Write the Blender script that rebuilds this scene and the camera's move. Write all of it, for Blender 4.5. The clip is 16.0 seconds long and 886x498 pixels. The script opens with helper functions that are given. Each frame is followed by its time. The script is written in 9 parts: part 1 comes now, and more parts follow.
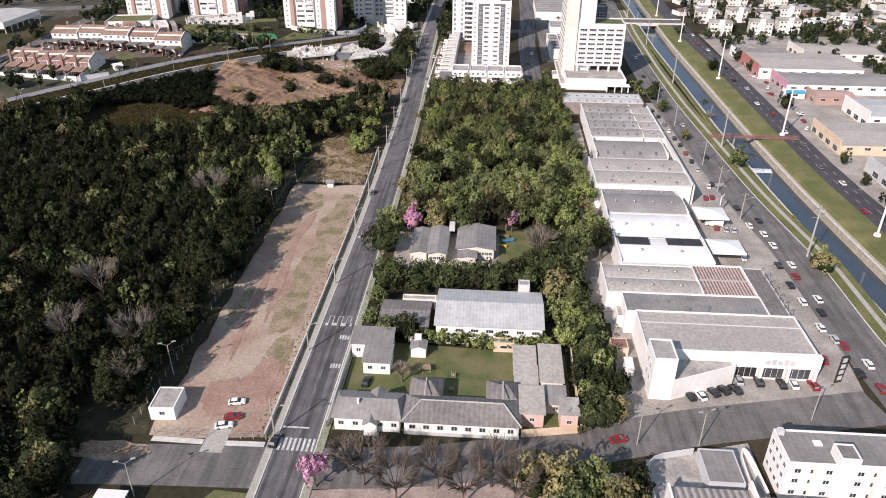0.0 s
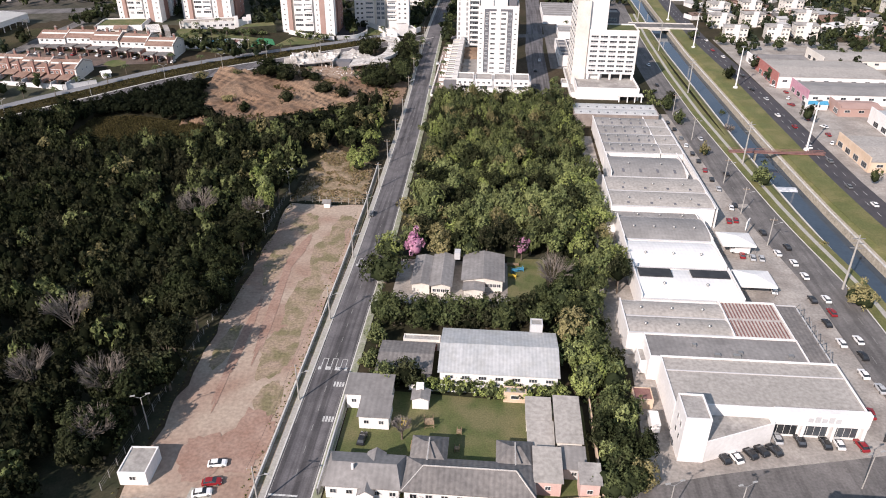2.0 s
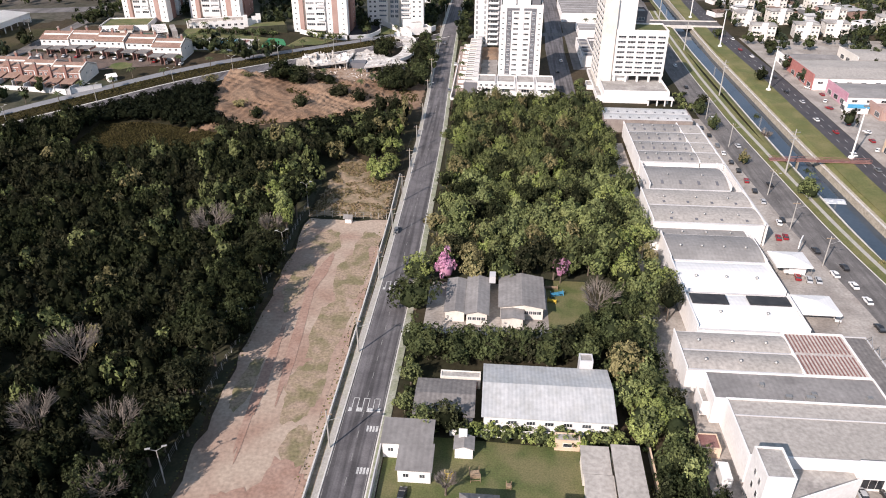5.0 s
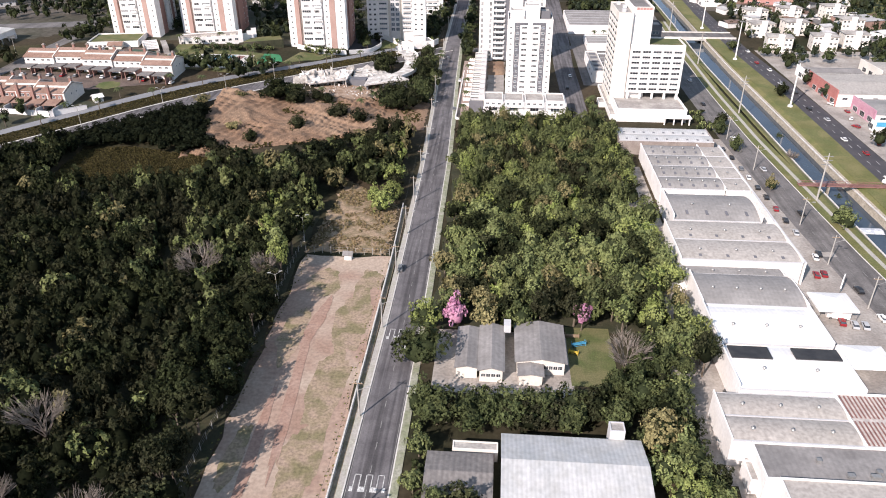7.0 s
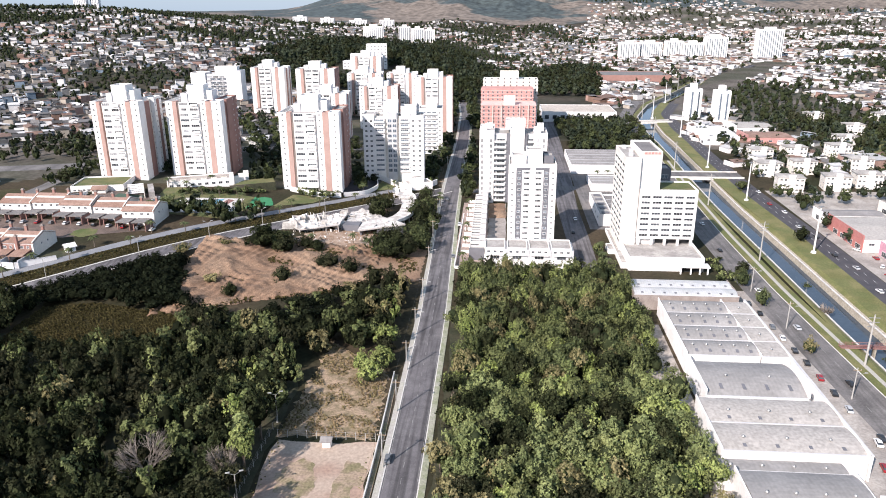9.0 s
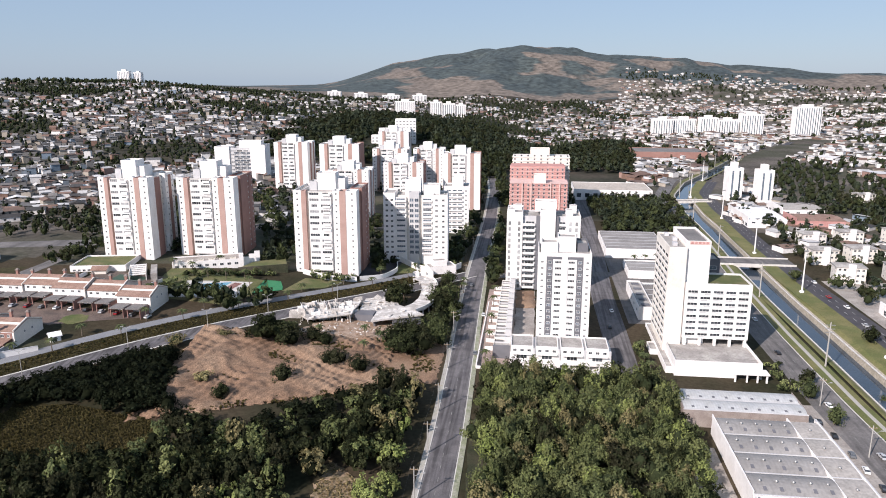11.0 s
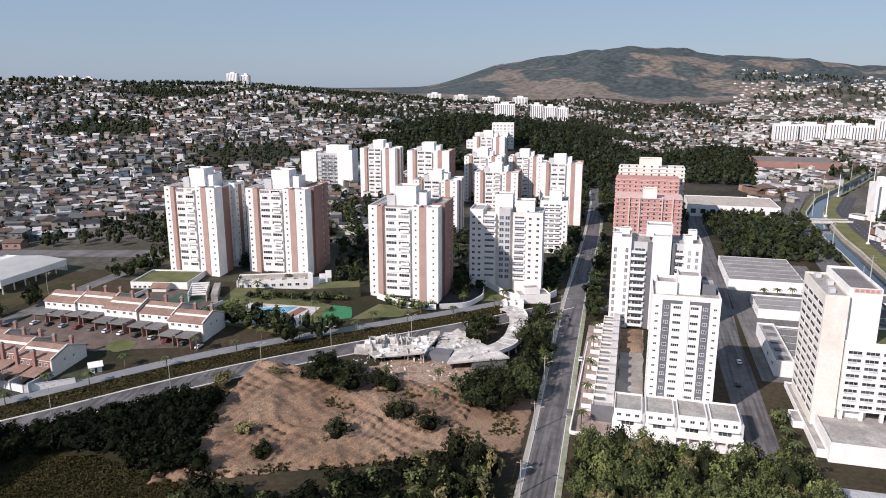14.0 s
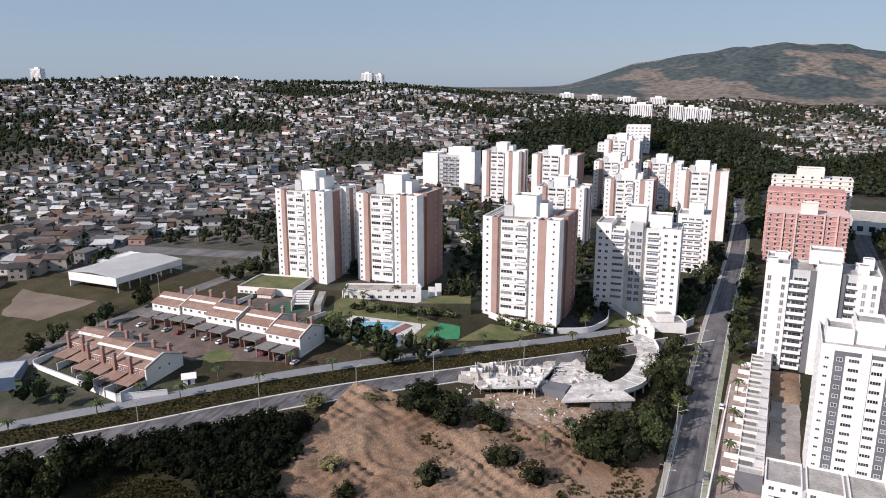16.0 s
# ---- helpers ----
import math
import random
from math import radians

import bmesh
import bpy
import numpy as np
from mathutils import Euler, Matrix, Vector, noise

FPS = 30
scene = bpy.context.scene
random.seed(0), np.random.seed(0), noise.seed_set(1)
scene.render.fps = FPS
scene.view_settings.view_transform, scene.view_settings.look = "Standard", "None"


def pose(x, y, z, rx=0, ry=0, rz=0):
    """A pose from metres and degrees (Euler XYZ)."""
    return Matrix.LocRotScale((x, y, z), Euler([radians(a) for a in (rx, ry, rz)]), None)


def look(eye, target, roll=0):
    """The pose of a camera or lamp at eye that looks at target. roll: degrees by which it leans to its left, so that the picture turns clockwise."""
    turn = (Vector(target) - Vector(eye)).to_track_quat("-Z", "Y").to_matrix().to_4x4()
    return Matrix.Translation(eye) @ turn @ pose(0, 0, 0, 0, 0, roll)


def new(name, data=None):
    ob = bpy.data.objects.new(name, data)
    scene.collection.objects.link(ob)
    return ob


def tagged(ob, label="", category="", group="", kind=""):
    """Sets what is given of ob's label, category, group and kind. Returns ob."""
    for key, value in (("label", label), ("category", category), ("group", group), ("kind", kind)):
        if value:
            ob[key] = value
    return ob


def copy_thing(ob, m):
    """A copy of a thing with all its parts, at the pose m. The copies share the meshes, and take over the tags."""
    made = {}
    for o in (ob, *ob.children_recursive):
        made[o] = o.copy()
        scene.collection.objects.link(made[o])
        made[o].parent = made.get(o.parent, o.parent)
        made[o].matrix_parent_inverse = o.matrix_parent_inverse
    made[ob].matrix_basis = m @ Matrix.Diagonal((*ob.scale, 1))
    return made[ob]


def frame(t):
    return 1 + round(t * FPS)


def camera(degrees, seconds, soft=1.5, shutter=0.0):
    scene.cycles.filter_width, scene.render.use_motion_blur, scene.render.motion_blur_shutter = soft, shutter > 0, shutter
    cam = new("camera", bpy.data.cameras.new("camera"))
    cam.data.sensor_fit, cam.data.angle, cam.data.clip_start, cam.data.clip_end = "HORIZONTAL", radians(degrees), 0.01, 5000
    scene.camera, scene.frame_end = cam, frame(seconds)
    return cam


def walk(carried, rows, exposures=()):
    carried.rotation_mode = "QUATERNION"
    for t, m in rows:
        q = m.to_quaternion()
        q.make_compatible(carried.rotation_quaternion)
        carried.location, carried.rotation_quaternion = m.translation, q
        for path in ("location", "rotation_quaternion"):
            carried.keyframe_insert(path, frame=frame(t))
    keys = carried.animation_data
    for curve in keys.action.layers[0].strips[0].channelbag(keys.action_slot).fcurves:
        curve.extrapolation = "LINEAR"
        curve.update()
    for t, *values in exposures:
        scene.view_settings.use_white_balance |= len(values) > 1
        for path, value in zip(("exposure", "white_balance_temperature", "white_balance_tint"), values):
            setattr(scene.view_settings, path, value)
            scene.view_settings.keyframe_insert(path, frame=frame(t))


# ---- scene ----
cam = camera(64.2, 16.0, 1.0)
PATH = [
    (0, (-0.28, 1.839, 101.076), (-0.401, 3.587, 100.111), 0.3),
    (0.5, (-0.389, 7.607, 101.08), (-0.513, 9.356, 100.118), 0.3),
    (1, (-0.674, 12.669, 101.048), (-0.8, 14.419, 100.087), 0.3),
    (1.5, (-1.266, 16.713, 100.999), (-1.393, 18.461, 100.036), 0.3),
    (2, (-2.191, 19.92, 100.93), (-2.318, 21.665, 99.962), 0.4),
    (2.5, (-3.548, 22.473, 100.863), (-3.677, 24.216, 99.891), 0.4),
    (3, (-5.267, 24.636, 100.785), (-5.394, 26.376, 99.808), 0.5),
    (3.5, (-7.083, 26.678, 100.728), (-7.21, 28.416, 99.748), 0.5),
    (4, (-8.756, 28.932, 100.706), (-8.885, 30.668, 99.722), 0.4),
    (6.5, (-14.342, 48.746, 100.305), (-14.478, 50.485, 99.325), 0.0),
    (7, (-15.024, 54.432, 100.338), (-15.16, 56.176, 99.37), -0.1),
    (7.5, (-15.443, 61.128, 100.409), (-15.582, 62.909, 99.51), -0.1),
    (8, (-15.591, 68.344, 100.504), (-15.734, 70.163, 99.687), -0.2),
    (8.5, (-15.585, 75.868, 100.631), (-15.733, 77.723, 99.898), -0.2),
    (9, (-15.471, 83.376, 100.726), (-15.624, 85.261, 100.077), -0.3),
    (9.2, (-15.412, 86.347, 100.735), (-15.567, 88.243, 100.119), -0.3),
    (11.3, (-14.82, 117.125, 100.659), (-15.095, 119.053, 100.205), -0.1),
    (11.5, (-14.875, 120.041, 100.659), (-15.174, 121.966, 100.205), -0.2),
    (12, (-15.264, 127.304, 100.664), (-15.603, 129.222, 100.211), -0.1),
    (12.5, (-15.866, 134.575, 100.686), (-16.25, 136.485, 100.233), -0.1),
    (13, (-16.621, 141.774, 100.697), (-17.03, 143.679, 100.245), 0.1),
    (13.5, (-17.513, 148.881, 100.7), (-17.961, 150.777, 100.248), 0.0),
    (14, (-18.57, 155.85, 100.67), (-19.081, 157.73, 100.217), 0.0),
    (14.5, (-19.804, 162.666, 100.631), (-20.387, 164.525, 100.178), 0.0),
    (15, (-21.166, 169.398, 100.594), (-21.833, 171.227, 100.14), 0.1),
    (15.5, (-22.488, 176.032, 100.548), (-23.254, 177.823, 100.093), 0.1),
    (16, (-23.746, 182.598, 100.496), (-24.59, 184.353, 100.042), -0.0),
]
walk(cam, [(t, look(eye, target, roll)) for t, eye, target, roll in PATH],
     exposures=[(0, 0.2, 6750, 19), (4, 0.29, 6780, 19), (6.5, 0.42, 6740, 19), (9.2, 0.66, 6500, 17), (11.5, 0.22, 6510, 18), (16, 0.07, 6510, 18)])

# ---- the lie of the land ----
def ss(a, b, v):
    t = np.clip((v - a) / (b - a), 0.0, 1.0)
    return t * t * (3 - 2 * t)


CREST = ((-60, 0.1), (-30, 0.3), (-20.7, 0.45), (-16.3, 0.85), (-12.2, 1.65), (-8.5, 2.0), (-5, 2.15), (-2.6, 2.58), (0.7, 2.77), (3.4, 2.72),
         (5.8, 2.25), (8.4, 1.95), (11, 1.5), (13.2, 0.8), (15.3, 0.15), (17, -0.2), (25, -0.4), (70, -0.4))


def ground_z(x, y):
    """Height of the land at x, y (numbers or arrays): flat by the canal, rising to the hill estate and the far hills."""
    x, y = np.asarray(x, float), np.asarray(y, float)
    z = 2.2 * np.clip(y - 240, 0, 360) / 100
    z = z + 15 * ss(20, 210, -x) * ss(200, 400, y)
    dx, dy = x + 20, y - 180
    r = np.hypot(dx, dy)
    b = np.degrees(np.arctan2(-dx, dy))
    far = ss(380, 700, r) * ss(80, 110, 180 - np.abs(b))
    left = ss(6, 34, b)
    z = z + far * left * (20 * ss(380, 900, r) + 55 * ss(500, 1700, r) - 0.0)
    z = z + far * (1 - left) * 14 * ss(700, 2000, r)
    z = z + 17 * ss(600, 900, r) * (1 - ss(1050, 1500, r)) * ss(0, 9, b) * (1 - ss(11, 23, b))
    el = np.interp(b, [c[0] for c in CREST], [c[1] for c in CREST])
    top = 100 + 3500 * np.tan(np.radians(el))
    z = z + np.clip(top - z, 0, None) * ss(2000, 3500, r) * ss(-70, -40, b) * (1 - ss(60, 75, b))
    return z


# ---- world and sun ----
SUN_AZ, SUN_EL = math.atan2(-0.55, -0.835), radians(33)      # the sun stands behind the camera, low in the winter sky
world = bpy.data.worlds.new("sky")
world.use_nodes = True
scene.world = world
wn = world.node_tree.nodes
sky = wn.new("ShaderNodeTexSky")
sky.sky_type, sky.sun_disc, sky.sun_elevation, sky.sun_rotation = "NISHITA", False, SUN_EL, SUN_AZ
sky.air_density, sky.dust_density, sky.ozone_density = 1.0, 0.5, 3.0
haze = wn.new("ShaderNodeMix")                            # thin winter haze over the whole sky
haze.data_type = "RGBA"
haze.inputs[0].default_value, haze.inputs[7].default_value = 0.5, (7.2, 10.2, 13.6, 1)
world.node_tree.links.new(sky.outputs[0], haze.inputs[6])
world.node_tree.links.new(haze.outputs[2], wn["Background"].inputs[0])
wn["Background"].inputs[1].default_value = 0.057
sun = new("sun", bpy.data.lights.new("sun", "SUN"))
sun.data.energy, sun.data.angle, sun.data.color = 5.0, radians(0.6), (1.0, 0.94, 0.87)
sun.matrix_world = look((-0.55 * 300, -0.835 * 300, 195 + 0.0), (0, 0, 0))

# ---- materials ----


def surf(name, a, b=None, scale=0.3, rough=0.85, fine=5.0, fine_amt=0.25, bump=0.25, c=None, cscale=0.04, cmix=0.6, rnd=0.0, island=0.0,
         metal=0.0, stripe=None, spec=0.3, cedge=(0.45, 0.6), holes=0.0, streak=None):
    """A surface of two or three colours in patches, fine grain, a little relief; stripe: (axis, wavelength, darkening, relief) for corrugation or courses."""
    m = bpy.data.materials.new(name)
    m.use_nodes = True
    nt, p = m.node_tree, m.node_tree.nodes["Principled BSDF"]
    add, link = nt.nodes.new, nt.links.new
    geo = add("ShaderNodeNewGeometry")

    def noise_tex(s, detail=4):
        n = add("ShaderNodeTexNoise")
        n.inputs["Scale"].default_value, n.inputs["Detail"].default_value = s, detail
        link(geo.outputs["Position"], n.inputs["Vector"])
        return n.outputs["Fac"]

    def sharpen(v, lo, hi, x0=0.35, x1=0.65):
        r = add("ShaderNodeMapRange")
        link(v, r.inputs["Value"])
        for k, w in zip(("From Min", "From Max", "To Min", "To Max"), (x0, x1, lo, hi)):
            r.inputs[k].default_value = w
        return r.outputs["Result"]

    def mix(f, u, v, kind="MIX"):
        x = add("ShaderNodeMix")
        x.data_type, x.blend_type = "RGBA", kind
        for i, w in ((0, f), (6, u), (7, v)):
            if isinstance(w, (int, float)):
                x.inputs[i].default_value = w
            elif isinstance(w, tuple):
                x.inputs[i].default_value = (*w, 1)
            else:
                link(w, x.inputs[i])
        return x.outputs[2]

    col = mix(sharpen(noise_tex(scale), 0, 1), a, b or a)
    if c:
        col = mix(sharpen(noise_tex(cscale, 5), 0, cmix, *cedge), col, c)
    grain = noise_tex(fine, 6)
    value = sharpen(grain, 1 - fine_amt, 1 + fine_amt, 0.3, 0.7)
    height = grain
    if rnd:
        o = add("ShaderNodeObjectInfo")
        r = sharpen(o.outputs["Random"], 1 - rnd, 1 + rnd, 0, 1)
        q = add("ShaderNodeMath")
        q.operation = "MULTIPLY"
        link(value, q.inputs[0]), link(r, q.inputs[1])
        value = q.outputs[0]
    if island:
        r = sharpen(geo.outputs["Random Per Island"], 1 - island, 1 + island, 0, 1)
        q = add("ShaderNodeMath")
        q.operation = "MULTIPLY"
        link(value, q.inputs[0]), link(r, q.inputs[1])
        value = q.outputs[0]
    if streak:                                           # long wear marks: scale across, scale along, darkening
        vm = add("ShaderNodeVectorMath")
        vm.operation = "MULTIPLY"
        link(geo.outputs["Position"], vm.inputs[0])
        vm.inputs[1].default_value = (streak[0], streak[1], 1.0)
        n = add("ShaderNodeTexNoise")
        n.inputs["Scale"].default_value, n.inputs["Detail"].default_value = 1.0, 3
        link(vm.outputs[0], n.inputs["Vector"])
        q = add("ShaderNodeMath")
        q.operation = "MULTIPLY"
        link(value, q.inputs[0]), link(sharpen(n.outputs["Fac"], 1 - streak[2], 1.05, 0.38, 0.56), q.inputs[1])
        value = q.outputs[0]
    if stripe:
        axis, wave, dark, relief = stripe
        s = add("ShaderNodeSeparateXYZ")
        link(geo.outputs["Position"], s.inputs[0])
        w = add("ShaderNodeMath")
        w.operation = "MULTIPLY"
        link(s.outputs["XYZ".index(axis)], w.inputs[0])
        w.inputs[1].default_value = 2 * math.pi / wave
        sn = add("ShaderNodeMath")
        sn.operation = "SINE"
        link(w.outputs[0], sn.inputs[0])
        d = sharpen(sn.outputs[0], 1 - dark, 1, -1, 0.4)
        q = add("ShaderNodeMath")
        q.operation = "MULTIPLY"
        link(value, q.inputs[0]), link(d, q.inputs[1])
        value, height, bump = q.outputs[0], sn.outputs[0], relief
    comb = add("ShaderNodeCombineColor")
    for i in range(3):
        link(value, comb.inputs[i])
    col = mix(1.0, col, comb.outputs[0], "MULTIPLY")
    link(col, p.inputs["Base Color"])
    p.inputs["Roughness"].default_value, p.inputs["Metallic"].default_value = rough, metal
    p.inputs["Specular IOR Level"].default_value = spec
    if holes:                                            # sprays with gaps between the leaves
        h = noise_tex(holes, 2)
        link(sharpen(h, 0.0, 1.0, 0.44, 0.47), p.inputs["Alpha"])
    if bump:
        bp = add("ShaderNodeBump")
        bp.inputs["Strength"].default_value, bp.inputs["Distance"].default_value = min(1.0, bump), 0.04 if not stripe else 0.15
        link(height, bp.inputs["Height"]), link(bp.outputs[0], p.inputs["Normal"])
    return m


M_GROUND = surf("land", (0.046, 0.040, 0.026), (0.028, 0.030, 0.017), 0.05, c=(0.085, 0.062, 0.043), cscale=0.02, fine=0.8, bump=0.3, spec=0.05)
M_HILL = surf("hill_land", (0.036, 0.036, 0.028), (0.085, 0.070, 0.056), 0.02, c=(0.035, 0.045, 0.026), cscale=0.006, fine=0.2, spec=0.05)
# scrub colour shifted towards blue: distance haze is put into the base colour
M_MOUNT = surf("hazed_mountain_scrub", (0.046, 0.060, 0.062), (0.062, 0.076, 0.072), 0.012, c=(0.165, 0.135, 0.110), cscale=0.0026, cmix=0.95, cedge=(0.5, 0.53), fine=0.05, fine_amt=0.55, bump=0.1)
M_ASPH = surf("asphalt", (0.125, 0.117, 0.122), (0.165, 0.155, 0.158), 0.12, fine=3, fine_amt=0.15, c=(0.05, 0.048, 0.05), cscale=0.3, cmix=0.3, bump=0.1, streak=(0.75, 0.018, 0.45))
M_ASPH_DARK = surf("dark_asphalt", (0.055, 0.053, 0.06), (0.075, 0.07, 0.075), 0.2, fine=3, fine_amt=0.15, bump=0.1)
M_ASPH_WORN = surf("worn_asphalt", (0.135, 0.126, 0.122), (0.185, 0.172, 0.165), 0.1, fine=2, fine_amt=0.2, c=(0.10, 0.095, 0.09), cscale=0.25, cmix=0.4, bump=0.1, streak=(0.6, 0.03, 0.25))
M_YARD = surf("concrete_yard", (0.30, 0.275, 0.25), (0.40, 0.365, 0.33), 0.15, fine=1.5, fine_amt=0.2, c=(0.2, 0.17, 0.15), cscale=0.12, cmix=0.5)
M_PAVE = surf("pavement_concrete", (0.36, 0.34, 0.31), (0.46, 0.43, 0.39), 0.3, fine=2.5, fine_amt=0.2, c=(0.2, 0.22, 0.13), cscale=0.3, cmix=0.3)
M_KERB = surf("kerb_concrete", (0.5, 0.48, 0.45), (0.62, 0.6, 0.56), 0.5)
M_PAINT = surf("road_paint", (0.62, 0.62, 0.6), (0.42, 0.42, 0.41), 0.8, fine=4, fine_amt=0.35, bump=0)
M_FAINT = surf("worn_road_paint", (0.27, 0.265, 0.25), (0.2, 0.195, 0.19), 0.8, fine=4, fine_amt=0.35, bump=0)
M_PAVEG = surf("mossy_pavement", (0.33, 0.325, 0.27), (0.27, 0.28, 0.2), 0.3, fine=2.5, fine_amt=0.25, c=(0.16, 0.19, 0.09), cscale=0.4, cmix=0.5)
M_DIRT = surf("bare_dirt", (0.30, 0.198, 0.150), (0.37, 0.272, 0.215), 0.09, fine=1.2, fine_amt=0.2, c=(0.42, 0.34, 0.27), cscale=0.05, cmix=0.8)
M_DIRT_GR = surf("weedy_dirt", (0.33, 0.245, 0.185), (0.29, 0.225, 0.15), 0.35, fine=1.6, fine_amt=0.3, c=(0.15, 0.14, 0.065), cscale=0.22, cmix=0.75, cedge=(0.46, 0.62))
M_TRACK = surf("reddish_soil", (0.29, 0.178, 0.135), (0.35, 0.24, 0.19), 0.2, fine=1.5, fine_amt=0.2)
M_ORANGE = surf("orange_earth", (0.235, 0.150, 0.098), (0.165, 0.102, 0.066), 0.12, fine=2.5, fine_amt=0.45, c=(0.31, 0.215, 0.145), cscale=0.06, bump=0.7)
M_RUST = surf("rusty_scrub_ground", (0.33, 0.24, 0.165), (0.17, 0.135, 0.078), 0.45, fine=2, fine_amt=0.35, bump=0.6)
M_LAWN = surf("mown_lawn", (0.075, 0.098, 0.032), (0.12, 0.125, 0.05), 0.2, fine=3, fine_amt=0.25, c=(0.20, 0.165, 0.09), cscale=0.12, cmix=0.5)
M_VERGE = surf("canal_verge_grass", (0.12, 0.122, 0.042), (0.185, 0.168, 0.072), 0.12, fine=2, fine_amt=0.25, c=(0.1, 0.12, 0.04), cscale=0.1)
M_MARSH = surf("marsh_grass", (0.026, 0.023, 0.011), (0.046, 0.038, 0.018), 0.12, fine=1.5, fine_amt=0.4, bump=0.7, spec=0.05)
M_GARDEN = surf("estate_planting", (0.030, 0.036, 0.02), (0.055, 0.055, 0.032), 0.2, fine=2, fine_amt=0.3, c=(0.11, 0.095, 0.075), cscale=0.06, cmix=0.6)
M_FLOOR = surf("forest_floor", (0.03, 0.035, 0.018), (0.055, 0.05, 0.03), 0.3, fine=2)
M_FADEDSIGN = surf("faded_sign_red", (0.42, 0.20, 0.18), (0.5, 0.28, 0.26), 0.5)
M_FIELD = surf("rough_field_grass", (0.040, 0.041, 0.020), (0.066, 0.058, 0.033), 0.1, fine=2, fine_amt=0.3, c=(0.09, 0.072, 0.046), cscale=0.07, cmix=0.6, spec=0.05)
M_COPING = surf("weathered_coping", (0.24, 0.20, 0.18), (0.3, 0.26, 0.235), 0.5)
M_REED = surf("marsh_reeds", (0.064, 0.055, 0.022), (0.088, 0.073, 0.031), 0.15, fine=2, fine_amt=0.3, island=0.4, bump=0, spec=0.05)
M_STRAW = surf("dry_straw_grass", (0.27, 0.205, 0.125), (0.17, 0.145, 0.07), 0.3, fine=2, fine_amt=0.3, island=0.45, bump=0, spec=0.05)
M_WEED = surf("green_weeds", (0.12, 0.125, 0.045), (0.19, 0.17, 0.075), 0.3, fine=2, fine_amt=0.3, island=0.4, bump=0, spec=0.05)
M_NAVY = surf("faded_navy_board", (0.03, 0.045, 0.085), (0.05, 0.065, 0.10), 0.6, fine_amt=0.3)
M_TOWN = surf("dusty_town_ground", (0.085, 0.075, 0.064), (0.15, 0.132, 0.115), 0.03, fine=0.4, fine_amt=0.3, c=(0.05, 0.056, 0.034), cscale=0.012, cmix=0.7, spec=0.05)
# crown cores: shade between the leaf clumps put into a dark base colour
M_CORE = surf("inner_crown_shade", (0.022, 0.029, 0.014), (0.034, 0.042, 0.020), 0.3, fine=2, bump=0, rough=0.9, spec=0.03)
M_PINKPAVE = surf("pinkish_paving", (0.30, 0.225, 0.195), (0.38, 0.30, 0.265), 0.3, fine=2, fine_amt=0.25, c=(0.22, 0.18, 0.15), cscale=0.2, cmix=0.5)
M_TURF_DARK = surf("dull_green_court", (0.035, 0.075, 0.055), (0.05, 0.09, 0.065), 0.3, fine=2, fine_amt=0.15)
M_TURF = surf("green_court", (0.03, 0.19, 0.085), (0.05, 0.22, 0.10), 0.3, fine=2, fine_amt=0.1)
M_WHITE = surf("white_render", (0.84, 0.82, 0.80), (0.77, 0.75, 0.73), 0.15, fine=1.5, fine_amt=0.06, bump=0.05, c=(0.62, 0.59, 0.55), cscale=0.2, cmix=0.25)
M_CREAM = surf("cream_render", (0.74, 0.70, 0.64), (0.66, 0.62, 0.56), 0.15, fine=1.5, fine_amt=0.07, bump=0.05)
M_GREYW = surf("grey_render", (0.125, 0.127, 0.14), (0.16, 0.16, 0.175), 0.2, fine_amt=0.08, bump=0.05)
M_MIDGREY = surf("light_grey_render", (0.48, 0.48, 0.49), (0.55, 0.55, 0.55), 0.2, fine_amt=0.08, bump=0.05)
M_TERRA = surf("salmon_render", (0.385, 0.255, 0.22), (0.44, 0.30, 0.26), 0.2, fine_amt=0.08, bump=0.05)
M_BROWN = surf("brown_red_render", (0.27, 0.15, 0.125), (0.31, 0.18, 0.15), 0.2, fine_amt=0.08, bump=0.05)
M_RED = surf("red_block_masonry", (0.44, 0.225, 0.205), (0.52, 0.29, 0.26), 0.25, fine=2, fine_amt=0.15)
M_PINK = surf("pink_render", (0.62, 0.42, 0.38), (0.68, 0.5, 0.45), 0.3, fine_amt=0.1)
M_PEACH = surf("peach_render", (0.62, 0.46, 0.33), (0.7, 0.55, 0.42), 0.3, fine_amt=0.1)
M_SLAB = surf("roof_slab", (0.42, 0.40, 0.37), (0.32, 0.30, 0.28), 0.25, fine=1.5, fine_amt=0.2, c=(0.22, 0.2, 0.19), cscale=0.2, cmix=0.5)
M_FIBRE = surf("fibre_cement_roof", (0.225, 0.215, 0.208), (0.285, 0.27, 0.26), 0.12, fine=1.2, fine_amt=0.15, c=(0.16, 0.15, 0.145), cscale=0.15, cmix=0.5, stripe=("X", 1.1, 0.07, 0.06))
M_FIBREX = surf("fibre_cement_roof_across", (0.375, 0.345, 0.315), (0.46, 0.43, 0.395), 0.1, fine=1.2, fine_amt=0.2, c=(0.26, 0.24, 0.215), cscale=0.1, cmix=0.5, stripe=("X", 1.1, 0.03, 0.03))
M_FIBRED = surf("dark_fibre_cement_roof", (0.165, 0.155, 0.15), (0.215, 0.20, 0.19), 0.15, fine=1.2, fine_amt=0.2, stripe=("X", 1.0, 0.14, 0.1))
M_ZINC = surf("pale_metal_roof", (0.45, 0.46, 0.46), (0.54, 0.54, 0.535), 0.2, rough=0.55, fine=1, fine_amt=0.12, c=(0.45, 0.44, 0.41), cscale=0.3, cmix=0.4, stripe=("X", 0.8, 0.08, 0.08), metal=0.1)
